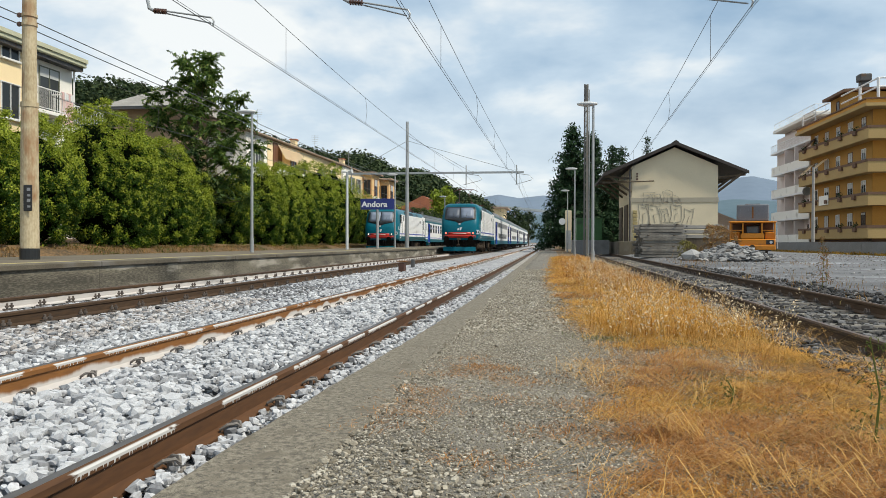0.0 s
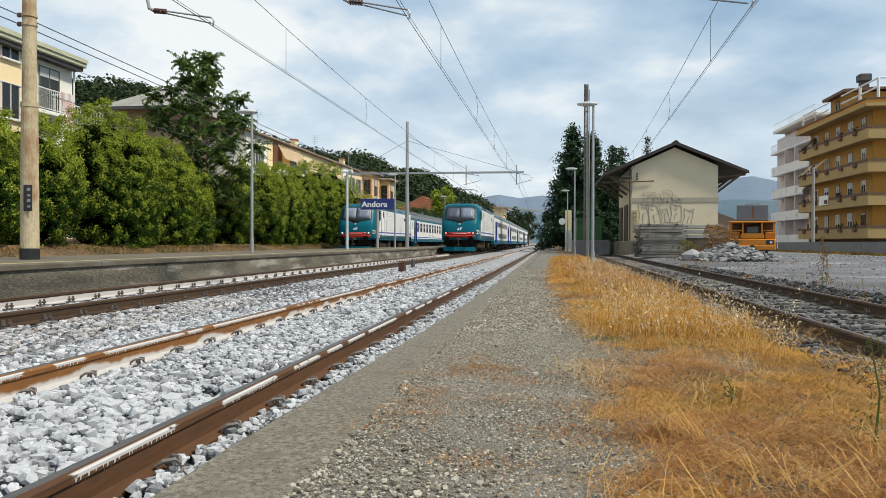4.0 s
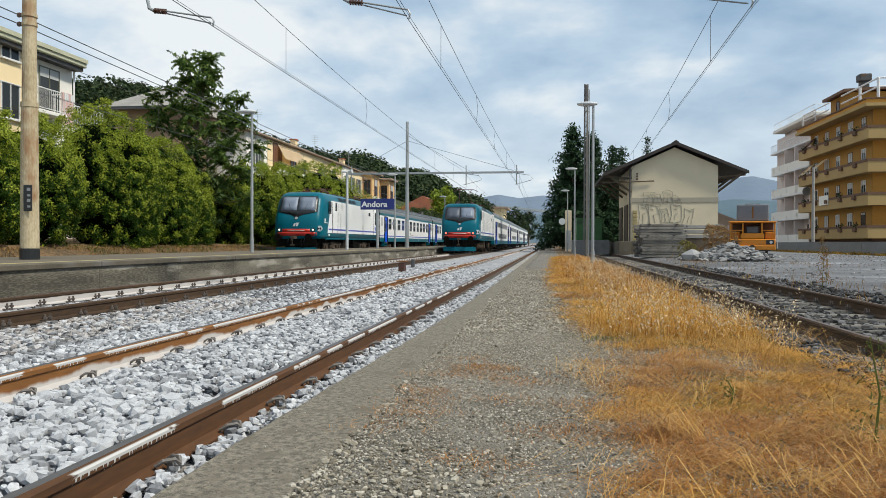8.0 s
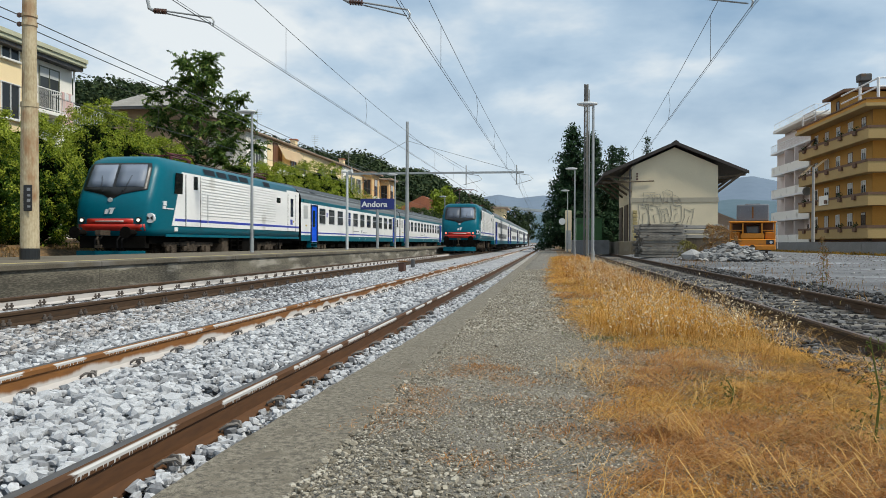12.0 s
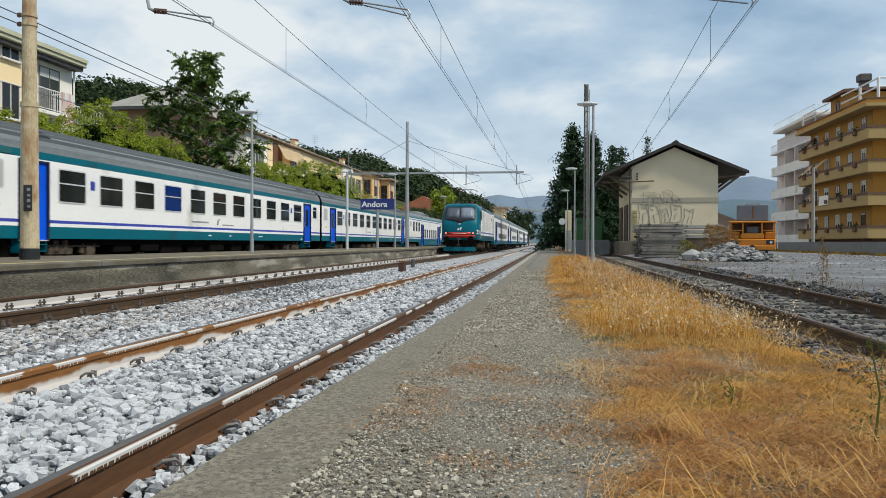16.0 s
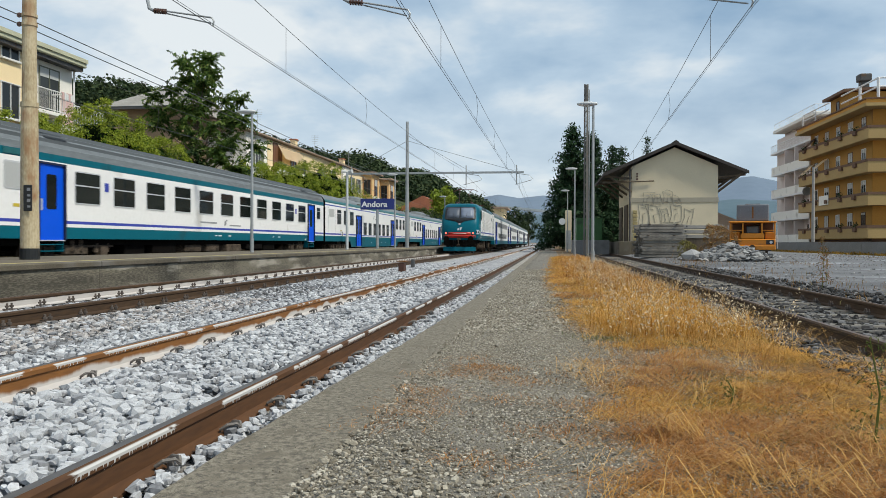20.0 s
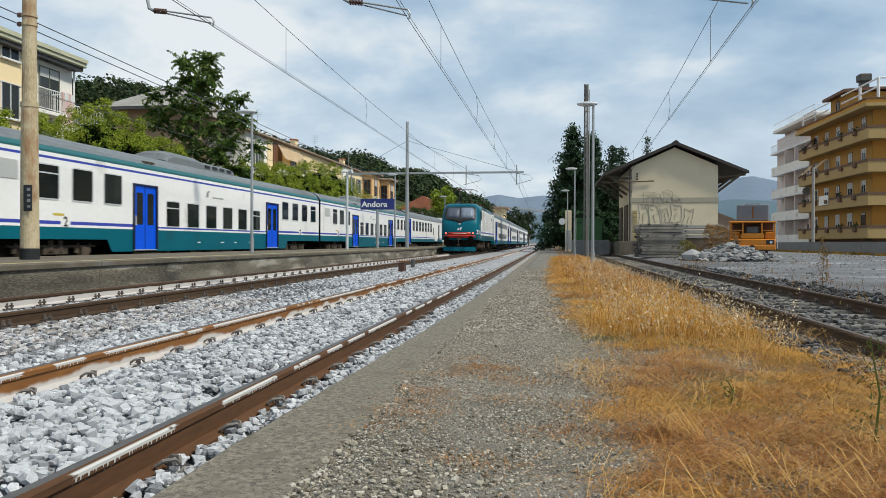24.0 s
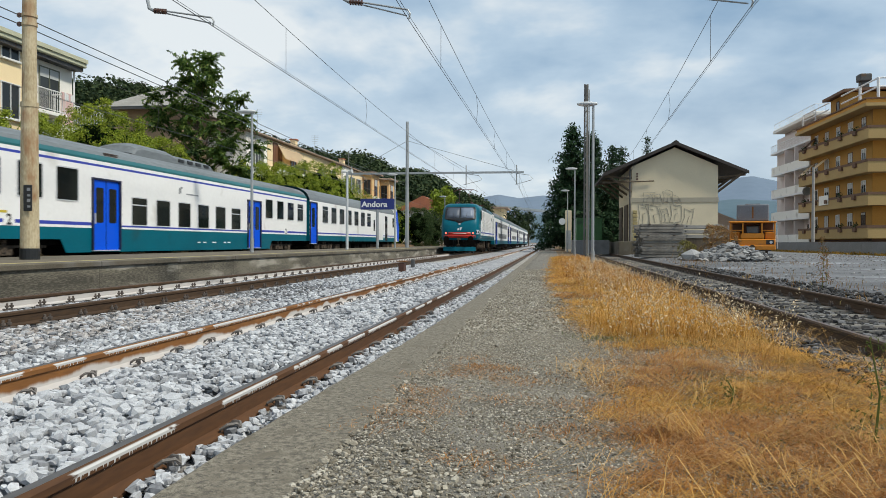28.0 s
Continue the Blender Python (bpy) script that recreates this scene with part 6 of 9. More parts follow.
def villa():
    h = thing("house", label="cream and white house with flat overhanging roof and balcony", category="house", group="houses")
    part("wall", box(B(), -34, -24.0, 16, 32.9, 0.5, 9.57), M["plaster_cream"], h)
    part("wall", box(B(), -34, -24.12, 32.9, 35.85, 0.5, 9.57), M["plaster_white"], h)
    part("corner_panel", box(B(), -24.12, -24.05, 34.95, 35.84, 6.6, 8.2), M["plaster_pink"], h)
    bm = rbox(-35, -23.45, 15, 36.1, 9.58, 9.98, 0.04)
    rf = part("roof", bm, M["fascia"], h, "pale flat roof slab")
    part("gutter", box(B(), -23.5, -23.38, 15, 36.1, 9.80, 10.0), M["fascia"], rf)
    part("soffit_beam", box(B(), -24.1, -23.6, 16, 36.0, 9.40, 9.576), M["dark_steel"], rf)
    facade_window(h, "+x", -24.12, 34.05, 6.95, 1.4, 2.15, M["shutter"], half=0.2)
    facade_window(h, "+x", -24.0, 31.2, 6.3, 1.1, 1.5)
    facade_window(h, "+x", -24.0, 31.2, 8.95, 1.1, 0.5)
    for y in (28.0, 24.5, 20.5):
        facade_window(h, "+x", -24.0, y, 6.3, 1.2, 1.5, shutters=True)
    b = part("balcony", rbox(-24.12, -23.3, 32.0, 34.3, 6.72, 6.9, 0.02), M["plaster_white"], h)
    railing(h, (-23.35, 32.05, 0), (-23.35, 34.25, 0), 6.9, 1.0)
    railing(h, (-24.1, 34.25, 0), (-23.35, 34.25, 0), 6.9, 1.0)
    bm = B(); tube(bm, [(-24.05, 35.9, 9.4), (-24.05, 35.9, 2.0)], 0.05, 8)
    part("downpipe", bm, M["white_paint"], h)
    tr = part("terrace", box(B(), -34, -24.4, 35.9, 39.2, 0.5, 6.75), M["plaster_white"], h)
    railing(h, (-24.45, 35.95, 0), (-24.45, 39.15, 0), 6.75, 1.05)
    ln = thing("washing", -23.3, 33.9, 7.3, label="row of washing hung along the balcony rail", category="laundry")
    for k in range(6):
        part("cloth", rbox(-0.02, 0.02, 0.16 * k, 0.16 * k + 0.13, 0.28, 0.62 + 0.05 * (k % 2), 0.008), M["plaster_pink"] if k % 3 == 0 else M["white_paint"], ln)


villa()


def hip_house():
    h = thing("house", label="low house with a wide grey hipped roof", category="house", group="houses")
    part("wall", box(B(), -31.6, -27.0, 52.5, 60, 0.8, 10.5), M["plaster_shaded"], h)
    x0, x1, y0, y1, zr, ze = -32.6, -26.0, 51.2, 61.0, 12.8, 10.5
    bm = B()
    v = [bm.verts.new(c) for c in ((x0, y0, ze), (x1, y0, ze), (x1, y1, ze), (x0, y1, ze), (x0 + 3.0, 56, zr), (x1 - 0.9, 56, zr))]
    for f in ((0, 1, 5, 4), (1, 2, 5), (2, 3, 4, 5), (3, 0, 4), (3, 2, 1, 0)):
        bm.faces.new([v[i] for i in f])
    rf = part("roof", bm, M["slate"], h, "grey slate hipped roof")
    for k in range(9):
        z = ze + 0.25 * k + 0.02
        t = (z - ze) / (zr - ze)
        bm = B()
        prism(bm, [(y0 + 4.8 * t - 0.02, z), (y0 + 4.8 * t + 0.15, z + 0.03), (y0 + 4.8 * t + 0.15, z + 0.075)], "x", x0 + 3.0 * t, x1 - 0.9 * t)
        part("slate_course", bm, M["slate"], rf)
    part("eaves_board", box(B(), x0, x1, y0 + 0.02, y0 + 0.12, ze - 0.2, ze), M["dark_steel"], rf)


hip_house()


def apartment_row():
    h = thing("apartment_row", label="long cream apartment row with brown tiled roof, loggias and awning", category="apartment building", group="houses")
    X = -24.0
    segs = [(57.5, 62.0, "plaster_white", -0.2), (62.0, 75.0, "plaster_cream", -0.25), (75.0, 85.0, "plaster_cream", -0.22), (85.0, 88.0, "plaster_white", -0.4), (88.0, 95.0, "plaster_cream", -0.25), (95.0, 99.0, "plaster_orange", -1.5), (99.0, 105.0, "plaster_cream", -0.25),
            (105.0, 109.0, "plaster_orange", -1.5), (109.0, 113.0, "plaster_white", -0.25)]
    for a, b, m, d in segs:
        part("wall", box(B(), -34, X - d, a, b, 0.6, 9.5), M[m], h)
    bm = B()
    prism(bm, [(X + 0.5, 9.52), (X + 0.5, 9.66), (-29, 11.0), (-35, 9.74), (-35, 9.52)], "y", 56.6, 114)
    rf = part("roof", bm, M["tile_brown"], h, "brown tiled pitched roof")
    part("gutter", box(B(), X + 0.5, X + 0.6, 56.6, 114, 9.56, 9.68), M["tile_brown"], rf)
    for k in range(7):
        t = (k + 1) / 8
        bm = B()
        prism(bm, [(X + 0.5 - 5.5 * t, 9.66 + 1.34 * t), (X + 0.5 - 5.5 * t + 0.14, 9.66 + 1.34 * t), (X + 0.5 - 5.5 * t + 0.02, 9.73 + 1.34 * t)], "y", 56.6, 114)
        part("tile_course", bm, M["tile_brown"], rf)
    for a in (95.0, 105.0):
        bay = part("bay_roof", rbox(X - 0.4, X + 2.0, a - 0.4, a + 4.4, 9.50, 9.74, 0.03), M["tile_brown"], h)
        facade_window(h, "+x", X + 1.5, a + 2.0, 6.8, 1.6, 2.1, M["brown_wood"], half=0.4)
        facade_window(h, "-y", a, X + 0.85, 6.9, 0.8, 1.8, M["brown_wood"])
    # loggia with awning
    part("loggia_back", box(B(), X + 0.252, X + 0.32, 63.2, 65.4, 6.4, 9.4), M["brown_wood"], h)
    for y in (68.5, 71.5):
        facade_window(h, "+x", X + 0.25, y, 6.6, 1.4, 2.1, M["brown_wood"])
    bm = B()
    v = [bm.verts.new(c) for c in ((X + 0.27, 64.2, 9.45), (X + 0.27, 70.0, 9.45), (X + 1.05, 70.0, 8.05), (X + 1.05, 64.2, 8.05))]
    bmesh.ops.solidify(bm, geom=[bm.faces.new(v)], thickness=0.04)
    aw = part("awning", bm, M["awning"], h, "large cream sun awning")
    bl = part("balcony", rbox(X - 0.5, X + 1.1, 62, 75, 6.0, 6.2, 0.03), M["plaster_white"], h)
    part("parapet", box(B(), X + 1.0, X + 1.1, 62, 75, 6.2, 7.1), M["plaster_white"], bl)
    for y, z in ((59.8, 6.9), (77.5, 6.9), (81.5, 6.9), (90, 6.9), (93, 6.9), (101, 6.9), (103.5, 6.9), (111, 6.9)):
        facade_window(h, "+x", X + 0.25, y, z, 1.1, 1.7, shutters=True)
    for y0 in (95.2, 105.2):
        part("loggia_rail", box(B(), X + 1.51, X + 1.62, y0, y0 + 3.6, 5.6, 6.6), M["plaster_white"], h)
    for y in (70.5, 88.5, 104.0):
        bm = B(); tube(bm, [(-28, y, 10.9), (-28, y, 13.6)], 0.025, 5)
        for k in range(5):
            tube(bm, [(-28.5 + 0.05 * k, y, 13.5 - 0.22 * k), (-27.5 - 0.05 * k, y, 13.5 - 0.22 * k)], 0.012, 4)
        part("aerial", bm, M["galv"], rf)
    for y in (78, 97):
        c = part("chimney", rbox(-27.4, -26.8, y, y + 0.7, 10.2, 11.6, 0.02), M["plaster_cream"], rf)
        part("chimney_cap", rbox(-27.5, -26.7, y - 0.1, y + 0.8, 11.6, 11.72, 0.02), M["tile_red"], c)


apartment_row()


def red_roof_house():
    h = thing("house", label="white house with a terracotta tiled gable roof", category="house", group="houses")
    part("wall", box(B(), -24.9, -17.6, 128, 140, 0.2, 6.4), M["white_paint"], h)
    bm = B()
    prism(bm, [(-25.7, 6.3), (-16.8, 6.3), (-16.8, 6.5), (-21.4, 8.7), (-25.7, 6.5)], "y", 127.2, 141)
    part("roof", bm, M["tile_red"], h, "terracotta tiled roof")
    for x in (-23.2, -19.4):
        facade_window(h, "-y", 128, x, 3.6, 1.0, 1.5, shutters=True)
    for y in (130.5, 134, 137.5):
        facade_window(h, "+x", -17.6, y, 3.6, 1.0, 1.5)
    h2 = thing("house", label="distant cream villa with a low tiled roof", category="house", group="houses")
    part("wall", box(B(), -24, -12, 200, 212, 1, 9.8), M["plaster_cream"], h2)
    bm = B()
    prism(bm, [(-25, 9.7), (-11, 9.7), (-11, 10.0), (-18, 10.5), (-25, 10.0)], "y", 199, 213)
    part("roof", bm, M["tile_brown"], h2)
    for x in (-21, -18, -15):
        facade_window(h2, "-y", 200, x, 6.6, 1.0, 1.6)


red_roof_house()

# ---------------------------------------------------------------- goods shed and the yard
M["shed_plaster"] = mat("shed_plaster", (0.68, 0.59, 0.42), (0.60, 0.52, 0.365), 0.92, coarse=0.5, fine=12, bump=0.12, stain=(0.60, 0.52, 0.37), stain_scale=0.5, stain_cut=0.57)
M["shed_band"] = mat("shed_band", (0.40, 0.36, 0.28), (0.33, 0.30, 0.23), 0.92, bump=0.1)
M["shed_roof"] = mat("shed_roof", (0.06, 0.05, 0.045), (0.035, 0.03, 0.027), 0.9, coarse=1, fine=10, bump=0.5, dist=0.03)
M["old_wood"] = mat("old_wood", (0.14, 0.105, 0.07), (0.07, 0.052, 0.036), 0.9, coarse=2, fine=20, bump=0.4, stretch=(1, 1, 0.2))
M["stack_wood"] = mat("stack_wood", (0.24, 0.225, 0.20), (0.10, 0.092, 0.08), 0.95, coarse=3, fine=20, amount=0.7, bump=0.6, rand=0.7, stretch=(0.4, 3, 3))
M["graffiti"] = mat("graffiti", (0.24, 0.23, 0.20), (0.17, 0.165, 0.15), 0.8, bump=0)
M["graffiti_fill"] = mat("graffiti_fill", (0.62, 0.57, 0.44), (0.54, 0.49, 0.37), 0.9, bump=0)
M["brick_yellow"] = mat("brick_yellow", (0.42, 0.34, 0.16), (0.30, 0.24, 0.11), 0.9, bump=0.3)
M["green_paint"] = mat("green_paint", (0.05, 0.15, 0.045), (0.03, 0.10, 0.03), 0.6, coarse=1, fine=12, bump=0.1, stain=(0.03, 0.06, 0.03), stain_scale=0.8)
M["grey_wall"] = mat("grey_wall", (0.25, 0.25, 0.25), (0.17, 0.17, 0.17), 0.92, coarse=0.6, fine=10, bump=0.3, stain=(0.13, 0.13, 0.125), stain_scale=0.5)
M["orange_paint"] = mat("orange_paint", (0.62, 0.22, 0.008), (0.48, 0.165, 0.008), 0.5, coarse=1.5, fine=20, bump=0.05, stain=(0.35, 0.15, 0.03), stain_scale=1.4, stain_cut=0.62)
M["grey_metal"] = mat("grey_metal", (0.22, 0.23, 0.25), (0.15, 0.155, 0.17), 0.6, 0.3, coarse=1, fine=15, bump=0.1, stain=(0.2, 0.13, 0.08), stain_scale=1.2)
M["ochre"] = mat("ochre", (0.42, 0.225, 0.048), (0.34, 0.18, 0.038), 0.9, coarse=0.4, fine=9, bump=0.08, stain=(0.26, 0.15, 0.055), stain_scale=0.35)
# brighter copy of ochre: sunlight on the front put into the colour
M["ochre_sunlit"] = mat("ochre_sunlit", (0.58, 0.285, 0.055), (0.49, 0.235, 0.045), 0.9, coarse=0.4, fine=9, bump=0.08)
M["ochre_band"] = mat("ochre_band", (0.42, 0.29, 0.12), (0.36, 0.245, 0.10), 0.9, coarse=0.4, fine=9, bump=0.08)
M["brown_trim"] = mat("brown_trim", (0.16, 0.085, 0.05), (0.11, 0.06, 0.035), 0.8, bump=0.1)
M["rose_white"] = mat("rose_white", (0.64, 0.56, 0.52), (0.56, 0.49, 0.455), 0.9, coarse=0.4, fine=9, bump=0.08)
M["rubble"] = island_mat("rubble", [(0.12, 0.12, 0.12), (0.22, 0.22, 0.22), (0.36, 0.36, 0.355), (0.17, 0.155, 0.14)], 0.95, 0.5, 30)


def goods_shed():
    h = thing("goods_shed", label="old cream goods shed with wide dark overhanging roof and graffiti", category="shed")
    x0, x1, y0, y1, xm = 5.65, 11.48, 55.0, 65.0, 8.57
    bm = B()
    prism(bm, [(x0, 0), (x1, 0), (x1, 6.15), (xm, 7.45), (x0, 6.15)], "y", y0, y1)
    part("wall", bm, M["shed_plaster"], h, "cream plaster gable wall")
    part("plinth", box(B(), x0 - 0.06, x1 + 0.06, y0 - 0.06, y1, -0.2, 0.9), M["concrete"], h)
    part("string_course", box(B(), x0 - 0.04, x1 + 0.04, y0 - 0.04, y0, 3.62, 3.95), M["shed_band"], h)
    # roof: two slabs of sheets on purlins
    for s, xe, ze in ((-1, 3.7, 5.52), (1, 13.42, 5.60)):
        bm = B()
        pts = [(xm, 7.62), (xe, ze), (xe, ze + 0.13), (xm, 7.78)]
        prism(bm, pts, "y", y0 - 0.45, y1 + 0.6)
        rf = part("roof_slope", bm, M["shed_roof"], h, "dark tiled roof slope")
        n = 22
        for k in range(n):
            t = (k + 0.5) / n
            yy = y0 - 0.40 + (y1 - y0 + 0.95) * t
            bm = B()
            prism(bm, [(xm, 7.78), (xe, ze + 0.13), (xe, ze + 0.19), (xm, 7.84)], "y", yy - 0.08, yy + 0.08)
            part("roof_sheet_rib", bm, M["shed_roof"], rf)
        part("fascia_board", prism(B(), [(xm, 7.60), (xe, ze - 0.06), (xe, ze + 0.15), (xm, 7.81)], "y", y0 - 0.51, y0 - 0.455), M["shed_roof"], rf)
        xw = x0 if s < 0 else x1
        for yy in (y0 + 0.12, y0 + 3.3, y0 + 6.6, y1 - 0.12):
            bm = B()
            tube(bm, [(xw, yy, 4.35), (xe - s * 0.35, yy, ze - 0.02)], 0.09, 6)
            tube(bm, [(xw, yy, 5.35), (xe - s * 0.1, yy, ze - 0.08)], 0.07, 6)
            part("roof_brace", bm, M["old_wood"], h)
    part("ridge_cap", prism(B(), [(xm - 0.25, 7.74), (xm, 7.92), (xm + 0.25, 7.74)], "y", y0 - 0.5, y1 + 0.65), M["shed_roof"], h)
    bm = B(); tube(bm, [(3.6, y0 - 0.12, 5.0), (7.15, y0 - 0.12, 5.12)], 0.045, 6)
    part("cable_bracket", bm, M["old_wood"], h)
    for z in (5.25, 5.45, 5.62):
        bm = B(); disc(bm, (6.0, y0 - 0.08, z), "y", 0.07, 0.12, 8)
        part("cable_insulator", bm, M["ceramic"], h)
    for k in range(8):
        part("quoin", rbox(5.72 + 0.02 * (k % 2), 6.05 - 0.04 * (k % 2), y0 - 0.05, y0, 0.95 + 0.27 * k, 1.18 + 0.27 * k, 0.01), M["brick_yellow"], h)
    bm = B(); tube(bm, [(5.52, y0 - 0.1, 6.0), (5.52, y0 - 0.1, 0.9)], 0.055, 8)
    part("downpipe", bm, M["dark_steel"], h)
    for yy in (57.2, 61.4):
        d = part("loading_door", rbox(x0 - 0.08, x0 - 0.01, yy, yy + 2.4, 0.9, 3.6, 0.02), M["old_wood"], h, "weathered wooden sliding door")
        for k in range(5):
            part("plank", box(B(), x0 - 0.1, x0 - 0.08, yy + 0.03 + 0.47 * k, yy + 0.46 + 0.47 * k, 0.93, 3.57), M["old_wood"], d)
    part("loading_dock", rbox(4.75, x0 - 0.06, 54.6, 66, -0.2, 0.88, 0.03), M["concrete"], h)
    # spray-painted block letters that cannot be read: outlined blocks
    g = new("graffiti"); g.parent = h
    rng = np.random.RandomState(4)
    for row, zb, zt, xs in ((0, 3.40, 4.22, (6.35, 9.3)), (1, 2.15, 3.35, (6.1, 9.3))):
        x = xs[0]
        while x < xs[1] - 0.3:
            w = 0.55 + 0.35 * rng.rand()
            sl = 0.16 * rng.normal()
            za, zc = zb + 0.14 * rng.normal(), zt + 0.10 * rng.normal()
            yy = y0 - 0.048 if row == 0 else y0 - 0.012
            ring = [(x, za), (x + 0.35 * w, za + 0.08 * rng.normal()), (x + 0.9 * w, za + 0.06 * rng.normal()), (x + 0.95 * w + 0.4 * sl, (za + zc) / 2), (x + 0.9 * w + sl, zc), (x + 0.4 * w + sl, zc + 0.08 * rng.normal()), (x + sl, zc), (x + 0.12 + 0.5 * sl, (za + zc) / 2)]
            bm = B(); tube(bm, [(p, yy - 0.004, q) for p, q in ring + ring[:1]], 0.013, 4)
            m0, m1 = x + w * (0.3 + 0.3 * rng.rand()), (za + zc) / 2 + 0.1 * rng.normal()
            tube(bm, [(m0, yy - 0.004, za + 0.15), (m0 + 0.5 * sl, yy - 0.004, m1), (m0 + 0.25 * w, yy - 0.004, m1 + 0.1)], 0.012, 4)
            tube(bm, [(m0 - 0.1 + sl, yy - 0.004, zc - 0.2), (m0 + 0.15 + sl, yy - 0.004, zc - 0.25)], 0.012, 4)
            part("letter_outline", bm, M["graffiti"], g)
            x += w * (0.85 + 0.2 * rng.rand())


goods_shed()


M["weathered_steel"] = mat("weathered_steel", (0.24, 0.225, 0.20), (0.15, 0.14, 0.12), 0.8, 0.2, bump=0.2, stain=(0.16, 0.10, 0.06), stain_scale=2)


def station_side():
    c = thing("green_container", 2.95, 60.5, 0.0, label="closed green steel container on a low wall", category="container")
    part("body", rbox(-0.97, 0.97, -1.2, 1.2, 0.98, 2.6, 0.03), M["green_paint"], c)
    for k in range(9):
        part("rib", box(B(), -0.92 + 0.22 * k, -0.85 + 0.22 * k, -1.24, -1.2, 1.05, 2.52), M["green_paint"], c)
    part("lid", rbox(-1.0, 1.0, -1.25, 1.25, 2.6, 2.68, 0.02), M["green_paint"], c)
    part("plinth", rbox(-1.3, 1.5, -1.3, 1.4, -0.1, 0.98, 0.03), M["grey_wall"], c)
    s = thing("station_building", label="cream station building behind dark trees", category="building")
    part("wall", box(B(), 5.6, 14, 84, 104, 0, 5.6), M["shed_plaster"], s)
    bm = B(); prism(bm, [(5.0, 5.5), (14.6, 5.5), (14.6, 5.7), (9.8, 7.4), (5.0, 5.7)], "y", 83.2, 105)
    part("roof", bm, M["tile_red"], s)
    for x in (7.2, 9.8, 12.4):
        facade_window(s, "-y", 84, x, 1.2, 1.0, 1.9, M["brown_wood"])
    cn = thing("platform_canopy", label="dark flat canopy over the far platform", category="canopy")
    part("roof", rbox(-0.9, 3.4, 104, 126, 3.5, 3.85, 0.04), M["dark_steel"], cn)
    for y in (105, 112, 119, 125.5):
        bm = B(); tube(bm, [(0.6, y, 0), (0.6, y, 3.5)], 0.09, 8)
        part("post", bm, M["dark_steel"], cn)
    cb = thing("relay_cabinet", 1.6, 70.0, 0.0, label="tall pale equipment cabinet beside the platform", category="cabinet")
    part("case", rbox(-0.28, 0.28, -0.3, 0.3, 0, 3.7, 0.03), M["shed_plaster"], cb)
    part("door", rbox(-0.24, 0.24, -0.325, -0.3, 0.2, 1.9, 0.01), M["galv"], cb)
    bm = B(); disc(bm, (-0.55, -0.35, 2.7), "y", 0.3, 0.06, 18)
    part("disc_sign", bm, M["lamp_white"], cb)
    m = thing("steel_mast", 2.05, 45.0, -0.05, label="tall dark steel line mast with a box near its top", category="mast", group="line masts")
    bm = B()
    box(bm, -0.15, -0.06, -0.07, 0.07, 0, 10.0)
    part("channel", bm, M["dark_steel"], m)
    part("channel", box(B(), -0.01, 0.10, -0.07, 0.07, 0, 10.0), M["weathered_steel"], m, "pale weathered channel")
    for k in range(22):
        bm = B(); tube(bm, [(-0.08, -0.05, 0.3 + 0.42 * k), (0.05, -0.05, 0.3 + 0.42 * k + (0.36 if k % 2 else 0.0) + 0.03)], 0.018, 4)
        part("lacing_bar", bm, M["weathered_steel"], m)
    part("switch_box", rbox(-0.15, 0.0, -0.2, 0.1, 8.9, 9.95, 0.02), M["dark_steel"], m)
    bm = B(); tube(bm, [(0.15, 0, 0), (0.15, 0, 9.7)], 0.03, 8)
    part("conduit", bm, M["galv"], m)


station_side()


def conifer(x, y, z, h, r, label, seed, n=7000, name="conifer", droop=0.25):
    """Dark conifer: tiers of drooping boughs, ragged outline."""
    rng = np.random.RandomState(seed)
    t = thing(name, x, y, z, label=label, category="tree", group="dark conifers")
    bm = B(); tube(bm, [(0, 0, -0.3), (0, 0, h * 0.97)], 0.25, 8, 0.02)
    part("trunk", bm, M["bark"], t)
    ps, ns = [], []
    bm = B()
    nb = int(h * 7)
    for i in range(nb):
        k = (i + rng.rand()) / nb
        zz = h * (0.08 + 0.9 * k)
        ln = r * (1 - k) ** 0.7 * (0.55 + 0.6 * rng.rand()) + 0.15
        a = i * 2.4 + rng.rand()
        tip = Vector((ln * math.cos(a), ln * math.sin(a), zz - droop * ln + 0.25 * rng.rand()))
        tube(bm, [(0, 0, zz), tip * 0.5 + Vector((0, 0, zz * 0.5 + 0.08)), tip], 0.03, 4, 0.008, cap=False)
        m = max(10, int(n / nb * (0.3 + 1.2 * (1 - k))))
        u = rng.rand(m) ** 0.7
        p = np.outer(u, np.array(tip)) + np.outer(1 - u, np.array([0, 0, zz]))
        p += rng.normal(size=(m, 3)) * np.array([0.20, 0.20, 0.13]) * (0.5 + 0.25 * r)
        ps.append(p)
        ns.append(np.tile([math.cos(a) * 0.5, math.sin(a) * 0.5, 0.7], (m, 1)))
    part("bough", bm, M["bark"], t)
    leaves("needles", np.concatenate(ps), np.concatenate(ns), 0.34, M["conifer_leaf"], rng, t, 0.6, 0.4)
    return t


conifer(2.0, 82.0, 0, 9.8, 3.7, "dark broad conifer behind the platform", 1, 16000)
conifer(2.2, 78.0, 0, 12.6, 3.6, "tall dark conifer with pointed top", 2, 16000)
conifer(4.1, 79.0, 0, 12.0, 3.6, "tall dark conifer with pointed top", 3, 16000)
conifer(6.3, 80.0, 0, 10.9, 1.9, "slim dark conifer beside the station building", 4, 5000)
conifer(7.3, 81.0, 0, 10.8, 1.9, "slim dark conifer beside the station building", 5, 5000)
conifer(14.6, 120.0, 0, 17.3, 2.2, "dark conifer behind the goods shed", 8, 4000)
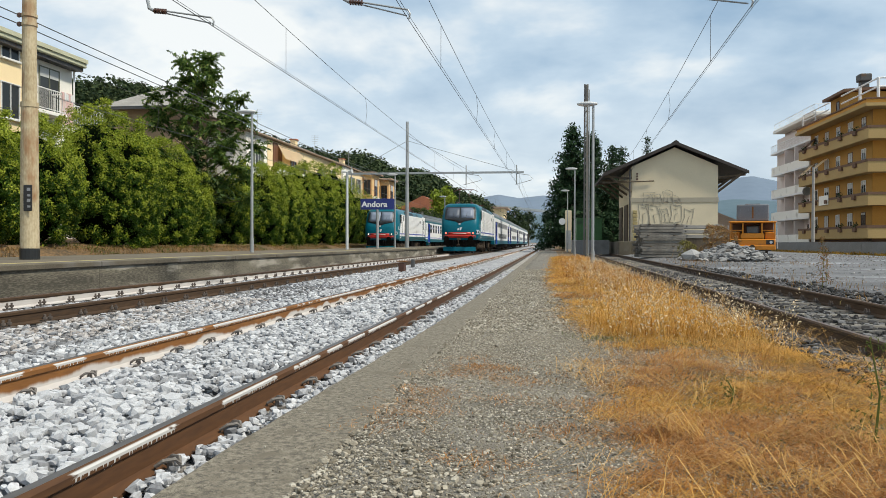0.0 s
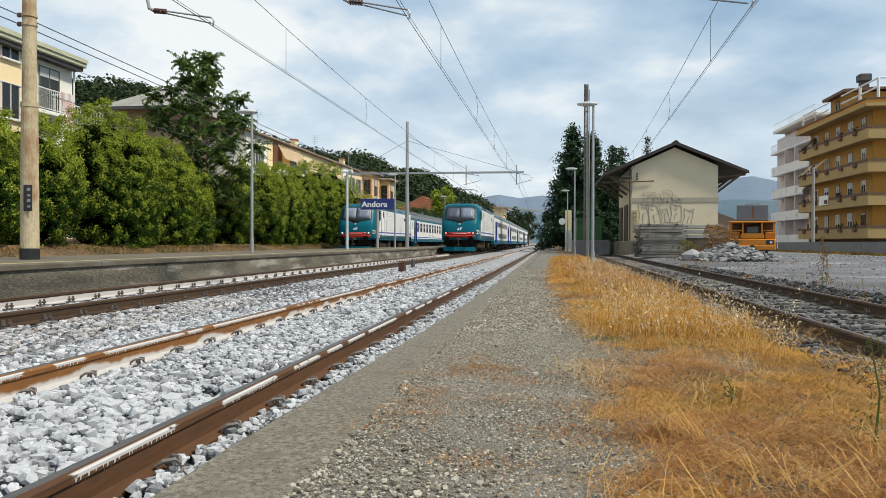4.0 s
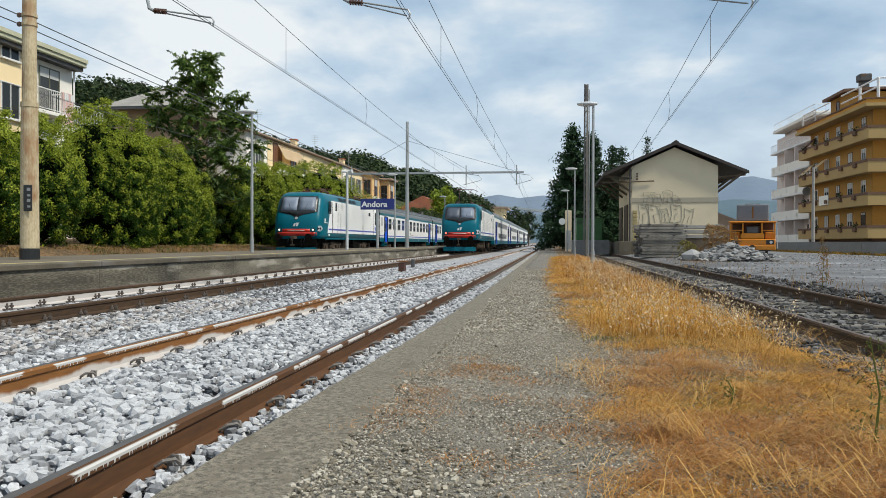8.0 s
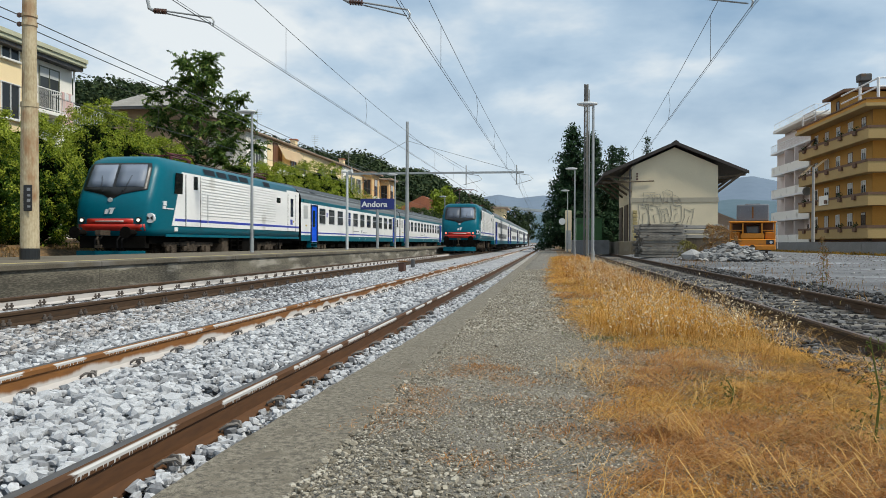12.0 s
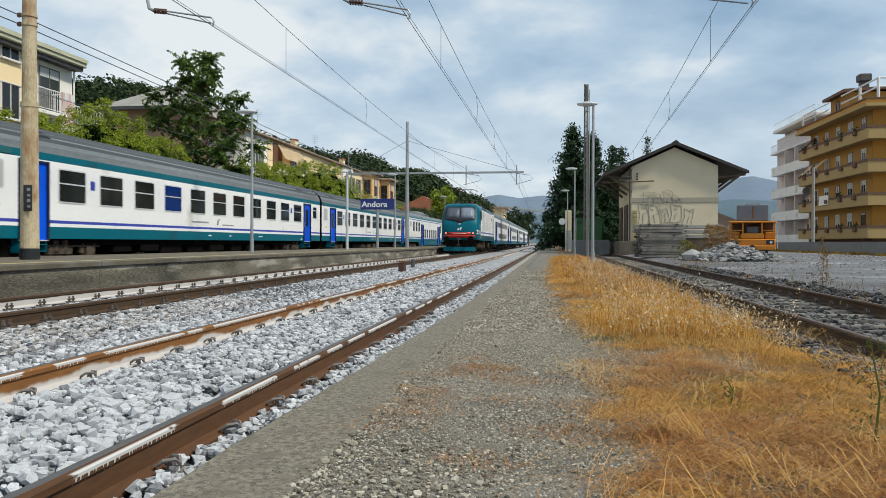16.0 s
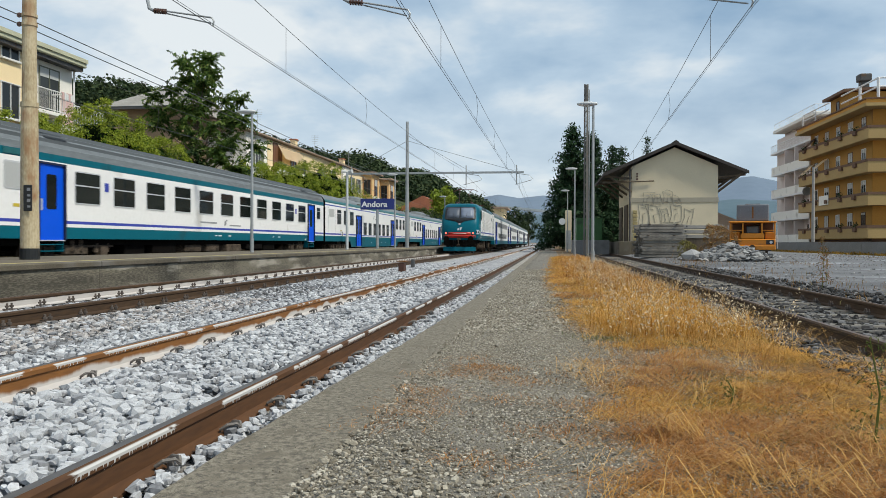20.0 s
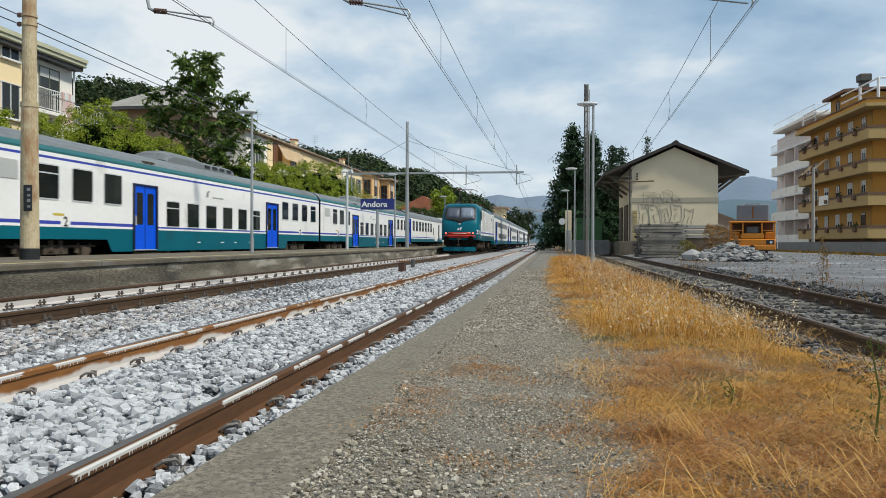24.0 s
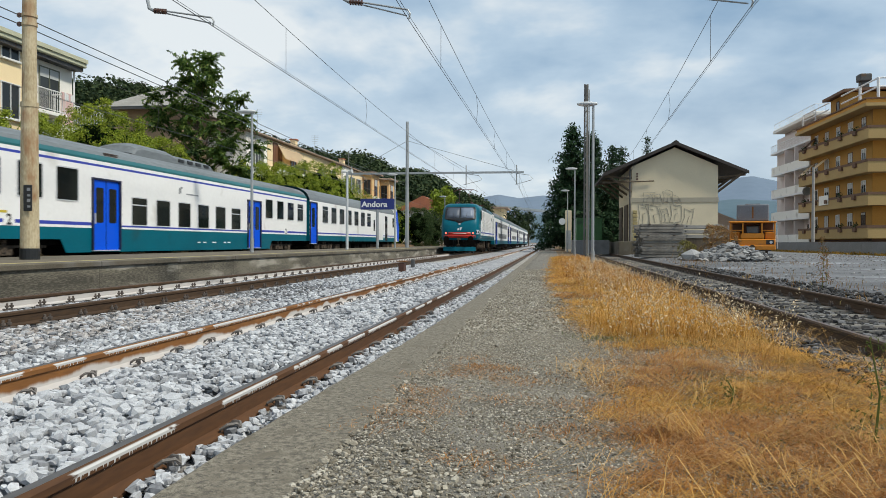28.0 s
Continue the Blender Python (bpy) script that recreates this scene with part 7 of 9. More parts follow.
tree(8.2, 88.0, 0, 9.3, spread(8, 14, 2.6, 4.2, 8.8, 0.9, 1.3, 0.5), "leafy green tree behind the goods shed", 18, 0.45, M["wood_leaf"], n_leaf=140, flat=0.8)
shrub(1.9, 88.0, 0.0, 1.6, 3.0, 3.4, 4000, "dark rounded shrub beside the platform", 81, 0.3, M["dark_leaf"], "shrub", "shrub", "shrubs", 2.2)


def sleeper_stacks():
    rng = np.random.RandomState(12)
    s = thing("sleeper_stack", 5.95, 43.5, 0, 4, label="stack of dark weathered wooden sleepers beside the spur", category="sleeper stack")
    me = mesh_of(rbox(-1.15, 1.15, -0.12, 0.12, 0, 0.14, 0.015), "sleeper", M["stack_wood"])
    me2 = mesh_of(rbox(-0.05, 0.05, -1.15, 1.15, 0, 0.05, 0.01), "batten", M["old_wood"])
    for k in range(12):
        for j in range(5):
            piece("sleeper", me, s, 0.3 * (rng.rand() - 0.5), -0.95 + 0.45 * j + 0.08 * rng.rand(), 0.15 * k, 5 * (rng.rand() - 0.5))
        if k % 4 == 3:
            for xx in (-0.7, 0.7):
                piece("batten", me2, s, xx + 0.3 * (rng.rand() - 0.5), 0, 0.15 * k + 0.12, 6 * (rng.rand() - 0.5))
    c = thing("concrete_sleeper_stack", 8.3, 45.2, 0, -2, label="stack of pale concrete sleepers beside the shed", category="sleeper stack")
    bm = B()
    prism(bm, [(-1.3, 0), (1.3, 0), (1.3, 0.2), (0.9, 0.23), (0.5, 0.17), (-0.5, 0.17), (-0.9, 0.23), (-1.3, 0.2)], "y", -0.13, 0.13)
    me = mesh_of(bm, "sleeper", M["sleeper"])
    dark = mesh_of(box(B(), -1.2, 1.2, -0.9, 0.9, 0, 0.1), "packing", M["old_wood"])
    piece("packing", mesh_of(box(B(), -1.2, 1.2, -0.9, 0.9, 0, 1.05), "packing", M["old_wood"]), c)
    for k in range(3):
        for j in range(5):
            sl = piece("sleeper", me, c, 0.12 * (rng.rand() - 0.5), -0.8 + 0.4 * j, 1.06 + 0.27 * k, 2 * (rng.rand() - 0.5))
            if j == 0:
                for xx in (-0.95, -0.7, 0.7, 0.95):
                    bm = B(); disc(bm, (xx, -0.135, 0.12), "y", 0.035, 0.02, 8)
                    part("bolt_hole", bm, M["black_trim"], sl)


sleeper_stacks()


def rubble_heap():
    rng = np.random.RandomState(3)
    n = 620
    r, a = 1.7 * rng.rand(n) ** 0.6, rng.rand(n) * 6.283
    x, y = 8.1 + 1.25 * r * np.cos(a), 36.2 + 1.6 * r * np.sin(a)
    z = np.maximum(0, 0.85 * (1 - r / 1.75)) * (0.6 + 0.4 * rng.rand(n)) + 0.02
    ob = stones("rubble_heap", x, y, z, 0.07 + 0.16 * rng.rand(n) ** 2, M["rubble"], rng, 0.38)
    tagged(ob, "heap of broken concrete and stones beside the spur", "rubble", kind="stuff")
    for k, (bx, by, s) in enumerate(((6.3, 35.4, 0.42), (6.7, 34.8, 0.3), (9.0, 35.2, 0.34))):
        o = stones("boulder", np.array([bx]), np.array([by]), np.array([0.18]), np.array([s]), M["rubble"], rng, 0.75)
        tagged(o, "large pale broken boulder at the rubble heap", "boulder", "boulders")


rubble_heap()
M["dry_bush"] = island_mat("dry_bush", [(0.16, 0.075, 0.03), (0.26, 0.13, 0.05), (0.34, 0.20, 0.09), (0.20, 0.17, 0.06)], 0.85, 0.0, 30, 0.15)
M["bush_olive"] = island_mat("bush_olive", [(0.10, 0.095, 0.025), (0.18, 0.16, 0.04), (0.26, 0.22, 0.07)], 0.85, 0.0, 30, 0.15)
shrub(7.75, 38.4, 0.1, 1.15, 0.9, 1.35, 6500, "dry rust-brown bush on the rubble heap", 91, 0.09, M["dry_bush"], "dry_bush", "shrub", "dry bushes", 2.0)
shrub(6.3, 37.6, 0.0, 0.5, 0.6, 0.75, 2500, "half-dry green bush at the rubble heap", 92, 0.08, M["bush_olive"], "dry_bush", "shrub", "dry bushes", 2.0)


def track_machine():
    m = thing("track_machine", 11.75, 46.8, 0.0, -15, label="orange track maintenance trolley with a grey hopper", category="rail vehicle")
    part("chassis", rbox(-1.0, 1.0, -1.9, 1.9, 0.34, 0.62, 0.03), M["dark_steel"], m)
    part("body", rbox(-1.2, 1.2, -2.0, 1.9, 0.62, 1.02, 0.05), M["orange_paint"], m, "orange body")
    part("bonnet", rbox(-0.62, 0.62, -1.96, -0.6, 1.02, 1.34, 0.06), M["orange_paint"], m)
    part("bumper", rbox(-1.22, 1.22, -2.14, -2.0, 0.40, 0.66, 0.04), M["orange_paint"], m)
    bm = B(); disc(bm, (0.0, -2.16, 0.52), "y", 0.17, 0.12, 14); box(bm, -0.05, 0.05, -2.34, -2.1, 0.46, 0.58)
    part("coupling", bm, M["grime"], m)
    for s in (-1, 1):
        part("lamp_recess", rbox(s * 0.92 - 0.2, s * 0.92 + 0.2, -2.03, -1.99, 0.72, 0.96, 0.01), M["black_trim"], m)
        bm = B(); disc(bm, (s * 0.97, -2.04, 0.84), "y", 0.08, 0.06, 12)
        part("headlamp", bm, M["lamp_white"], m)
        part("side_box", rbox(min(s * 0.66, s * 1.2), max(s * 0.66, s * 1.2), -1.5, 0.6, 1.02, 1.42, 0.04), M["orange_paint"], m)
        for x, y in ((0.5, -1.9), (1.16, -1.9), (1.16, 0.3)):
            bm = B(); tube(bm, [(s * x, y, 1.02), (s * x, y, 1.95)], 0.045, 6)
            part("cab_post", bm, M["orange_paint"], m)
        bm = B(); tube(bm, [(s * 0.5, -1.92, 1.5), (s * 1.16, -1.92, 1.5)], 0.03, 6)
        part("cab_rail", bm, M["orange_paint"], m)
        bm = B(); tube(bm, [(s * 1.3, -1.6, 0.5), (s * 1.3, -1.6, 1.8)], 0.02, 5); tube(bm, [(s * 1.3, -1.2, 0.5), (s * 1.3, -1.2, 1.8)], 0.02, 5)
        part("handrail", bm, M["lamp_white"], m)
        part("step", rbox(min(s * 1.1, s * 1.36), max(s * 1.1, s * 1.36), -1.65, -1.15, 0.44, 0.48, 0.01), M["dark_steel"], m)
        for y in (-1.2, 1.2):
            bm = B(); disc(bm, (s * 0.75, y, 0.36), "x", 0.36, 0.13, 18); disc(bm, (s * 0.69, y, 0.36), "x", 0.39, 0.03, 18)
            part("wheel", bm, M["grime"], m)
    part("under_gear", rbox(-0.62, 0.62, -1.5, 1.6, 0.06, 0.36, 0.03), M["under"], m)
    part("cab_roof", rbox(-1.25, 1.25, -2.0, 0.5, 1.93, 2.02, 0.03), M["orange_paint"], m)
    part("cab_back", rbox(-1.1, 1.1, -0.55, -0.48, 1.02, 1.95, 0.01), M["brown_trim"], m)
    part("seat_back", rbox(-0.35, 0.35, -0.9, -0.75, 1.34, 1.8, 0.05), M["black_trim"], m)
    part("engine_box", rbox(-0.3, 0.3, -1.9, -1.2, 1.34, 1.72, 0.04), M["dark_steel"], m)
    hp = part("hopper", rbox(-0.85, 0.85, -1.6, 1.2, 2.02, 2.98, 0.05), M["grey_metal"], m, "grey steel hopper")
    for k in range(4):
        part("hopper_rib", box(B(), -0.7 + 0.44 * k, -0.64 + 0.44 * k, -1.64, -1.6, 2.08, 2.92), M["grey_metal"], hp)
    part("rust_streak", box(B(), -0.03, 0.05, -1.646, -1.642, 2.2, 2.85), M["rail_rust"], hp)
    part("hopper_lid", rbox(-0.4, 0.4, -1.0, 0.6, 2.98, 3.05, 0.02), M["dark_steel"], hp)


track_machine()


# ---------------------------------------------------------------- apartment blocks
def ochre_block():
    h = thing("apartment_block", label="ochre apartment block with long wrapped balconies and brown rails", category="apartment building", group="apartment blocks")
    X, Y0, Y1, X1b = 29.8, 76.4, 93.5, 50.0
    ox, oy = 1.05, 1.85                       # balcony depth along the side and the front
    part("wall", box(B(), X, X1b, Y0, Y1, 0, 14.0), M["ochre"], h)
    part("front_wall", box(B(), X + 0.05, X1b, Y0 - 0.1, Y0, 0, 14.0), M["ochre_sunlit"], h, "ochre front wall in a sunlit orange tone")
    part("ground_floor", box(B(), X - 0.05, X1b, Y0 - 0.14, Y1, 0, 1.2), M["brown_trim"], h)
    rng = np.random.RandomState(21)
    for k, z in enumerate((1.5, 4.55, 7.6, 10.65)):
        b = part("balcony", box(B(), X - ox, X1b, Y0 - oy, Y1 + 0.8, z - 0.22, z), M["ochre_band"], h)
        part("parapet", box(B(), X - ox, X - ox + 0.14, Y0 - oy + 0.14, Y1 + 0.8, z, z + 0.74), M["ochre_band"], b, "pale ochre balcony parapet")
        part("parapet", box(B(), X - ox, X1b, Y0 - oy, Y0 - oy + 0.14, z, z + 0.74), M["ochre_band"], b)
        part("parapet", box(B(), X - ox + 0.14, X, Y1 + 0.66, Y1 + 0.8, z, z + 0.74), M["ochre_band"], b)
        part("rail_cap", box(B(), X - ox - 0.04, X - ox + 0.18, Y0 - oy - 0.04, Y1 + 0.84, z + 0.74, z + 0.98), M["brown_trim"], b)
        part("rail_cap", box(B(), X - ox + 0.18, X1b, Y0 - oy - 0.04, Y0 - oy + 0.18, z + 0.74, z + 0.98), M["brown_trim"], b)
        for j in range(5):
            y = Y0 + 0.6 + 3.6 * j + 0.5 * rng.rand()
            pl = part("planter", rbox(X - ox - 0.20, X - ox + 0.16, y, y + 0.75, z + 0.42, z + 0.82, 0.02), M["brown_trim"], b)
            if rng.rand() < 0.7:
                n = 70
                p = np.array([X - ox - 0.02, y + 0.38, z + 0.98]) + rng.normal(size=(n, 3)) * np.array([0.14, 0.24, 0.15])
                leaves("plant", p, rng.normal(size=p.shape) + np.array([0, 0, 0.5]), 0.17, M["wood_leaf"], rng, pl)
        for j in range(5):
            door = j in (1, 3)
            w = 1.15 if door else 0.95
            facade_window(h, "-x", X, Y0 + 1.9 + 3.3 * j, z + (0.05 if door else 0.85), w, 2.2 if door else 1.4, M["white_paint"] if (j + k) % 3 else M["brown_trim"], half=0.75 * rng.rand())
        for j in range(5):
            facade_window(h, "-y", Y0 - 0.1, X + 2.6 + 3.3 * j, z + 0.1, 1.2, 2.1, M["white_paint"], half=0.6 * rng.rand())
    # canvas blinds and a sheet hung over the balconies
    for y, z, ln in ((92.6, 8.3, 1.2), (88.2, 8.5, 1.0), (92.0, 11.2, 1.3)):
        bm = B()
        v = [bm.verts.new(c) for c in ((X - 0.1, y - 0.8, z + 1.5), (X - 0.1, y + 0.8, z + 1.5), (X - ox - 0.25, y + 0.8, z + 1.5 - ln), (X - ox - 0.25, y - 0.8, z + 1.5 - ln))]
        bmesh.ops.solidify(bm, geom=[bm.faces.new(v)], thickness=0.04)
        part("awning", bm, M["awning"] if z < 11 else M["brown_trim"], h, "canvas sun awning")
    part("hung_sheet", rbox(X - ox - 0.10, X - ox - 0.06, 84.4, 87.2, 4.85, 5.85, 0.01), M["plaster_white"], h, "white sheet over the balcony rail")
    part("cornice", box(B(), X - ox - 0.35, X1b, Y0 - oy - 0.25, Y1 + 1.0, 13.35, 13.65), M["ochre_band"], h)
    part("attic_band", box(B(), X - ox - 0.2, X1b, Y0 - oy - 0.1, Y1 + 0.9, 13.65, 14.0), M["ochre_sunlit"], h)
    part("roof_edge", box(B(), X - ox - 0.3, X1b, Y0 - oy - 0.2, Y1 + 1.0, 14.0, 14.14), M["brown_trim"], h)
    p = part("penthouse", box(B(), X + 1.0, X1b, Y0 + 8.4, Y1 - 3.4, 14.14, 16.6), M["ochre"], h)
    part("penthouse_roof", prism(B(), [(X + 0.3, 16.55), (X1b, 17.6), (X1b, 17.9), (X + 0.3, 16.85)], "y", Y0 + 7.9, Y1 - 2.8), M["brown_trim"], p)
    facade_window(p, "-x", X + 1.0, Y0 + 11.5, 14.6, 0.8, 1.5, M["brown_trim"])
    ch = part("chimney", rbox(X + 2.4, X + 3.2, Y0 + 9.0, Y0 + 9.8, 16.8, 17.9, 0.03), M["dark_steel"], h)
    part("chimney_cowl", rbox(X + 2.2, X + 3.4, Y0 + 8.8, Y0 + 10.0, 17.8, 18.6, 0.12, 2), M["dark_steel"], ch)
    t = new("roof_terrace"); t.parent = h
    for y in (Y1 + 0.2, Y1 - 4.0):
        bm = B(); tube(bm, [(X - 0.8, y, 14.1), (X - 0.8, y, 15.6)], 0.06, 6)
        part("pergola_post", bm, M["white_paint"], t)
    for z in (14.9, 15.6):
        bm = B(); tube(bm, [(X - 0.8, Y1 + 0.2, z), (X - 0.8, Y1 - 8.0, z)], 0.06, 6)
        part("pergola_beam", bm, M["white_paint"], t)
    for x, y in ((X + 0.1, Y0 + 3.2), (X + 0.1, Y0 - 1.0), (X + 3.2, Y0 - 1.0), (X + 6.4, Y0 - 1.0)):
        bm = B(); tube(bm, [(x, y, 14.1), (x, y, 16.1)], 0.13, 6)
        part("pergola_post", bm, M["white_paint"], t)
    for z in (15.3, 16.1):
        bm = B(); tube(bm, [(X + 0.1, Y0 + 8.0, z), (X + 0.1, Y0 - 1.0, z), (X1b, Y0 - 1.0, z)], 0.09, 6)
        part("pergola_beam", bm, M["white_paint"], t)


ochre_block()


def white_block():
    h = thing("apartment_block", label="pale rose apartment block with stacked white balconies", category="apartment building", group="apartment blocks")
    X, Y0, Y1, X1b = 31.3, 96.0, 112.0, 37.4
    part("wall", box(B(), X, X1b, Y0, Y1, 0, 15.2), M["rose_white"], h)
    rng = np.random.RandomState(22)
    for k, z in enumerate((0.9, 3.95, 7.0, 10.05)):
        b = part("balcony", box(B(), X - 1.3, X + 5.2, Y0 - 1.5, Y1 - 2, z - 0.2, z), M["white_paint"], h)
        part("parapet", box(B(), X - 1.3, X - 1.18, Y0 - 1.5, Y1 - 2, z, z + 1.0), M["plaster_white"], b)
        part("parapet", box(B(), X - 1.18, X + 4.2, Y0 - 1.5, Y0 - 1.38, z, z + 1.0), M["plaster_white"], b)
        for x in (X + 1.4, X + 4.0):
            facade_window(h, "-y", Y0, x, z + 0.1, 1.5, 2.2, M["brown_trim"], half=0.3 * rng.rand())
        for y in (Y0 + 2.5, Y0 + 6.5, Y0 + 10):
            facade_window(h, "-x", X, y, z + 0.1, 1.1, 2.1, M["brown_trim"])
        part("pier", box(B(), X + 2.5, X + 2.8, Y0 - 1.37, Y0, z, z + 2.84), M["rose_white"], b)
        part("corner_pier", box(B(), X - 1.15, X - 0.8, Y0 - 1.37, Y0 - 1.0, z, z + 2.84), M["rose_white"], b)
        part("side_pier", box(B(), X - 1.15, X - 0.002, Y0 + 4.4, Y0 + 4.7, z, z + 2.84), M["rose_white"], b)
        part("side_pier", box(B(), X - 1.15, X - 0.002, Y0 + 8.4, Y0 + 8.7, z, z + 2.84), M["rose_white"], b)
        part("drying_rack", box(B(), X - 0.9, X - 0.85, Y0 + 1.0, Y0 + 2.4, z + 0.6, z + 1.5), M["white_paint"], b)
    tb = part("terrace", box(B(), X - 0.9, X + 6, Y0 - 1.2, Y1, 13.0, 13.2), M["white_paint"], h)
    railing(h, (X - 0.85, Y0 - 1.15, 0), (X + 6, Y0 - 1.15, 0), 13.2, 1.0, 0.3)
    railing(h, (X - 0.85, Y0 - 1.15, 0), (X - 0.85, Y1, 0), 13.2, 1.0, 0.3)
    part("attic", box(B(), X + 1.0, X1b, Y0 + 1.0, Y1, 13.2, 16.0), M["rose_white"], h)
    facade_window(h, "-y", Y0 + 1.0, X + 2.6, 13.3, 1.2, 2.1, M["brown_trim"])
    r = part("roof_slab", rbox(X - 0.6, X1b, Y0 - 0.6, Y1, 16.0, 16.4, 0.04), M["plaster_white"], h)
    railing(h, (X - 0.4, Y0 - 0.4, 0), (X1b, Y0 - 0.4, 0), 16.4, 0.9, 0.4)
    railing(h, (X - 0.4, Y0 - 0.4, 0), (X - 0.4, Y1, 0), 16.4, 0.9, 0.4)
    bm = B(); disc(bm, (X - 1.6, Y0 - 1.6, 6.9), "y", 0.5, 0.08, 18)
    part("satellite_dish", bm, M["galv"], h)


white_block()


def yard_wall():
    w = thing("yard_wall", label="low grey concrete wall round the gravel yard", category="wall", kind="structure")
    a, b = Vector((21.1, 38.0)), Vector((22.4, 81.3))
    n = 16
    me = mesh_of(rbox(-0.1, 0.1, -1.44, 1.44, -0.2, 0.84, 0.02), "wall_panel", M["grey_wall"])
    cap = mesh_of(rbox(-0.13, 0.13, -1.44, 1.44, 0.84, 0.90, 0.01), "coping", M["grey_wall"])
    ang = math.degrees(math.atan2(-(b - a).x, (b - a).y))
    for i in range(-6, n):
        q = a.lerp(b, (i + 0.5) / n)
        pn = piece("wall_panel", me, w, q.x, q.y, 0, ang)
        piece("coping", cap, pn)
    p = thing("wooden_pole", 23.2, 72.0, 0, label="plain grey wooden pole beside the yard wall", category="pole")
    bm = B(); tube(bm, [(0, 0, -0.1), (0, 0, 7.6)], 0.16, 10, 0.11)
    part("pole", bm, M["sleeper"], p)
    bm = B(); tube(bm, [(-0.5, 0, 7.2), (0.5, 0, 7.2)], 0.04, 6)
    part("cross_arm", bm, M["old_wood"], p)
    s = thing("far_roofs", label="dark low tiled roofs behind the goods yard", category="house", group="houses")
    bm = B(); prism(bm, [(15, 0), (27, 0), (27, 3.2), (21, 5.6), (15, 3.2)], "y", 108, 120)
    part("body", bm, M["tile_brown"], s)


yard_wall()

# ---------------------------------------------------------------- distance
M["hill_soil"] = mat("hill_soil", (0.05, 0.065, 0.03), (0.03, 0.04, 0.02), 0.95, coarse=0.05, fine=0.6, bump=0.4, dist=0.5)
# distance haze is mixed into the base colours of both ranges
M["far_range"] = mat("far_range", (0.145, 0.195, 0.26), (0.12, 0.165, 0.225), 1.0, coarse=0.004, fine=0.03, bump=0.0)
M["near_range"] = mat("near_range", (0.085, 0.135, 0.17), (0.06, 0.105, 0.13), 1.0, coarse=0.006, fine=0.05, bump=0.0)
M["viaduct"] = mat("viaduct", (0.42, 0.46, 0.48), (0.34, 0.38, 0.40), 0.9, bump=0)


def ridge_mesh(name, crest, depth, foot, material, jitter, label, category, rows=14, steps=90):
    """A hill under a crest line of plan points (x, y, z), falling towards the eye and away."""
    cx, cy, cz = (np.array(c, float) for c in zip(*crest))
    s = np.linspace(0, len(crest) - 1, steps)
    k = np.arange(len(crest))
    X, Y, Z = (np.interp(s, k, a) for a in (cx, cy, cz))
    bm = B()
    grid = []
    for j in range(rows):
        t = j / (rows - 1)                    # 0 foot in front, 0.7 crest, 1 behind
        row = []
        for i in range(steps):
            u = t / 0.7
            if u <= 1:
                f = 1 - depth * (1 - u)
                h = foot + (Z[i] - foot) * (math.sin(u * math.pi / 2) ** 1.1)
            else:
                f = 1 + depth * (u - 1)
                h = Z[i] - (Z[i] - foot) * ((u - 1) / 0.43) * 0.5
            h += jitter * noise.noise(Vector((X[i] * 4 / max(1, abs(cy[0])), j * 0.6, 1.3)))
            row.append(bm.verts.new((X[i] * f, Y[i] * f, h)))
        grid.append(row)
    for a, b in zip(grid, grid[1:]):
        for i in range(steps - 1):
            bm.faces.new((a[i], a[i + 1], b[i + 1], b[i])).smooth = True
    bmesh.ops.recalc_face_normals(bm, faces=bm.faces[:])
    pts = np.array([[v.co[:] for v in r] for r in grid])
    ob = part(name, bm, material)
    tagged(ob, label, category, kind="structure")
    return pts


HILL = [(-260, 150, 40), (-190, 206, 43.5), (-161, 220, 47.5), (-143, 238, 48.5), (-136, 244, 47), (-128, 255, 43), (-116, 272, 37.5), (-107, 283, 34.2), (-96, 290, 31), (-86, 296, 30), (-78, 302, 31.5), (-70, 309, 30), (-64, 314, 26), (-57, 326, 27.5), (-51, 336, 25), (-45, 347, 20.5), (-34, 369, 17), (-26, 400, 11), (-14, 432, 2.5)]
hill = ridge_mesh("wooded_hill", HILL, 0.42, 2.0, M["hill_soil"], 2.5, "wooded hill rising behind the houses", "hill")


def woods(name, pts, n, size, material, seed, label):
    """Far woods: clumps of leaves over the hill, kept as one."""
    rng = np.random.RandomState(seed)
    rows, cols = pts.shape[:2]
    j = rng.rand(n) * (rows - 5) + 2.5
    i = rng.rand(n) * (cols - 1.01)
    j0, i0 = j.astype(int), i.astype(int)
    fj, fi = (j - j0)[:, None], (i - i0)[:, None]
    base = pts[j0, i0] * (1 - fi) * (1 - fj) + pts[j0, i0 + 1] * fi * (1 - fj) + pts[j0 + 1, i0] * (1 - fi) * fj + pts[j0 + 1, i0 + 1] * fi * fj
    per = 34
    d = rng.normal(size=(n, per, 3))
    d /= np.linalg.norm(d, axis=2, keepdims=True)
    r = (1.0 + 2.9 * rng.rand(n) ** 2)[:, None, None]
    p = base[:, None] + d * r * np.array([1, 1, 0.8]) * (0.6 + 0.4 * rng.rand(n, per, 1))
    p[..., 2] += (r[..., 0] * 0.9)
    d[..., 2] += 0.3
    ob = leaves(name, p.reshape(-1, 3), d.reshape(-1, 3), size, material, rng, None, 0.2, 0.8)
    tagged(ob, label, "woods", kind="stuff")


woods("hill_woods", hill, 6500, 1.0, M["wood_leaf"], 2, "dense dark green woods on the hill")
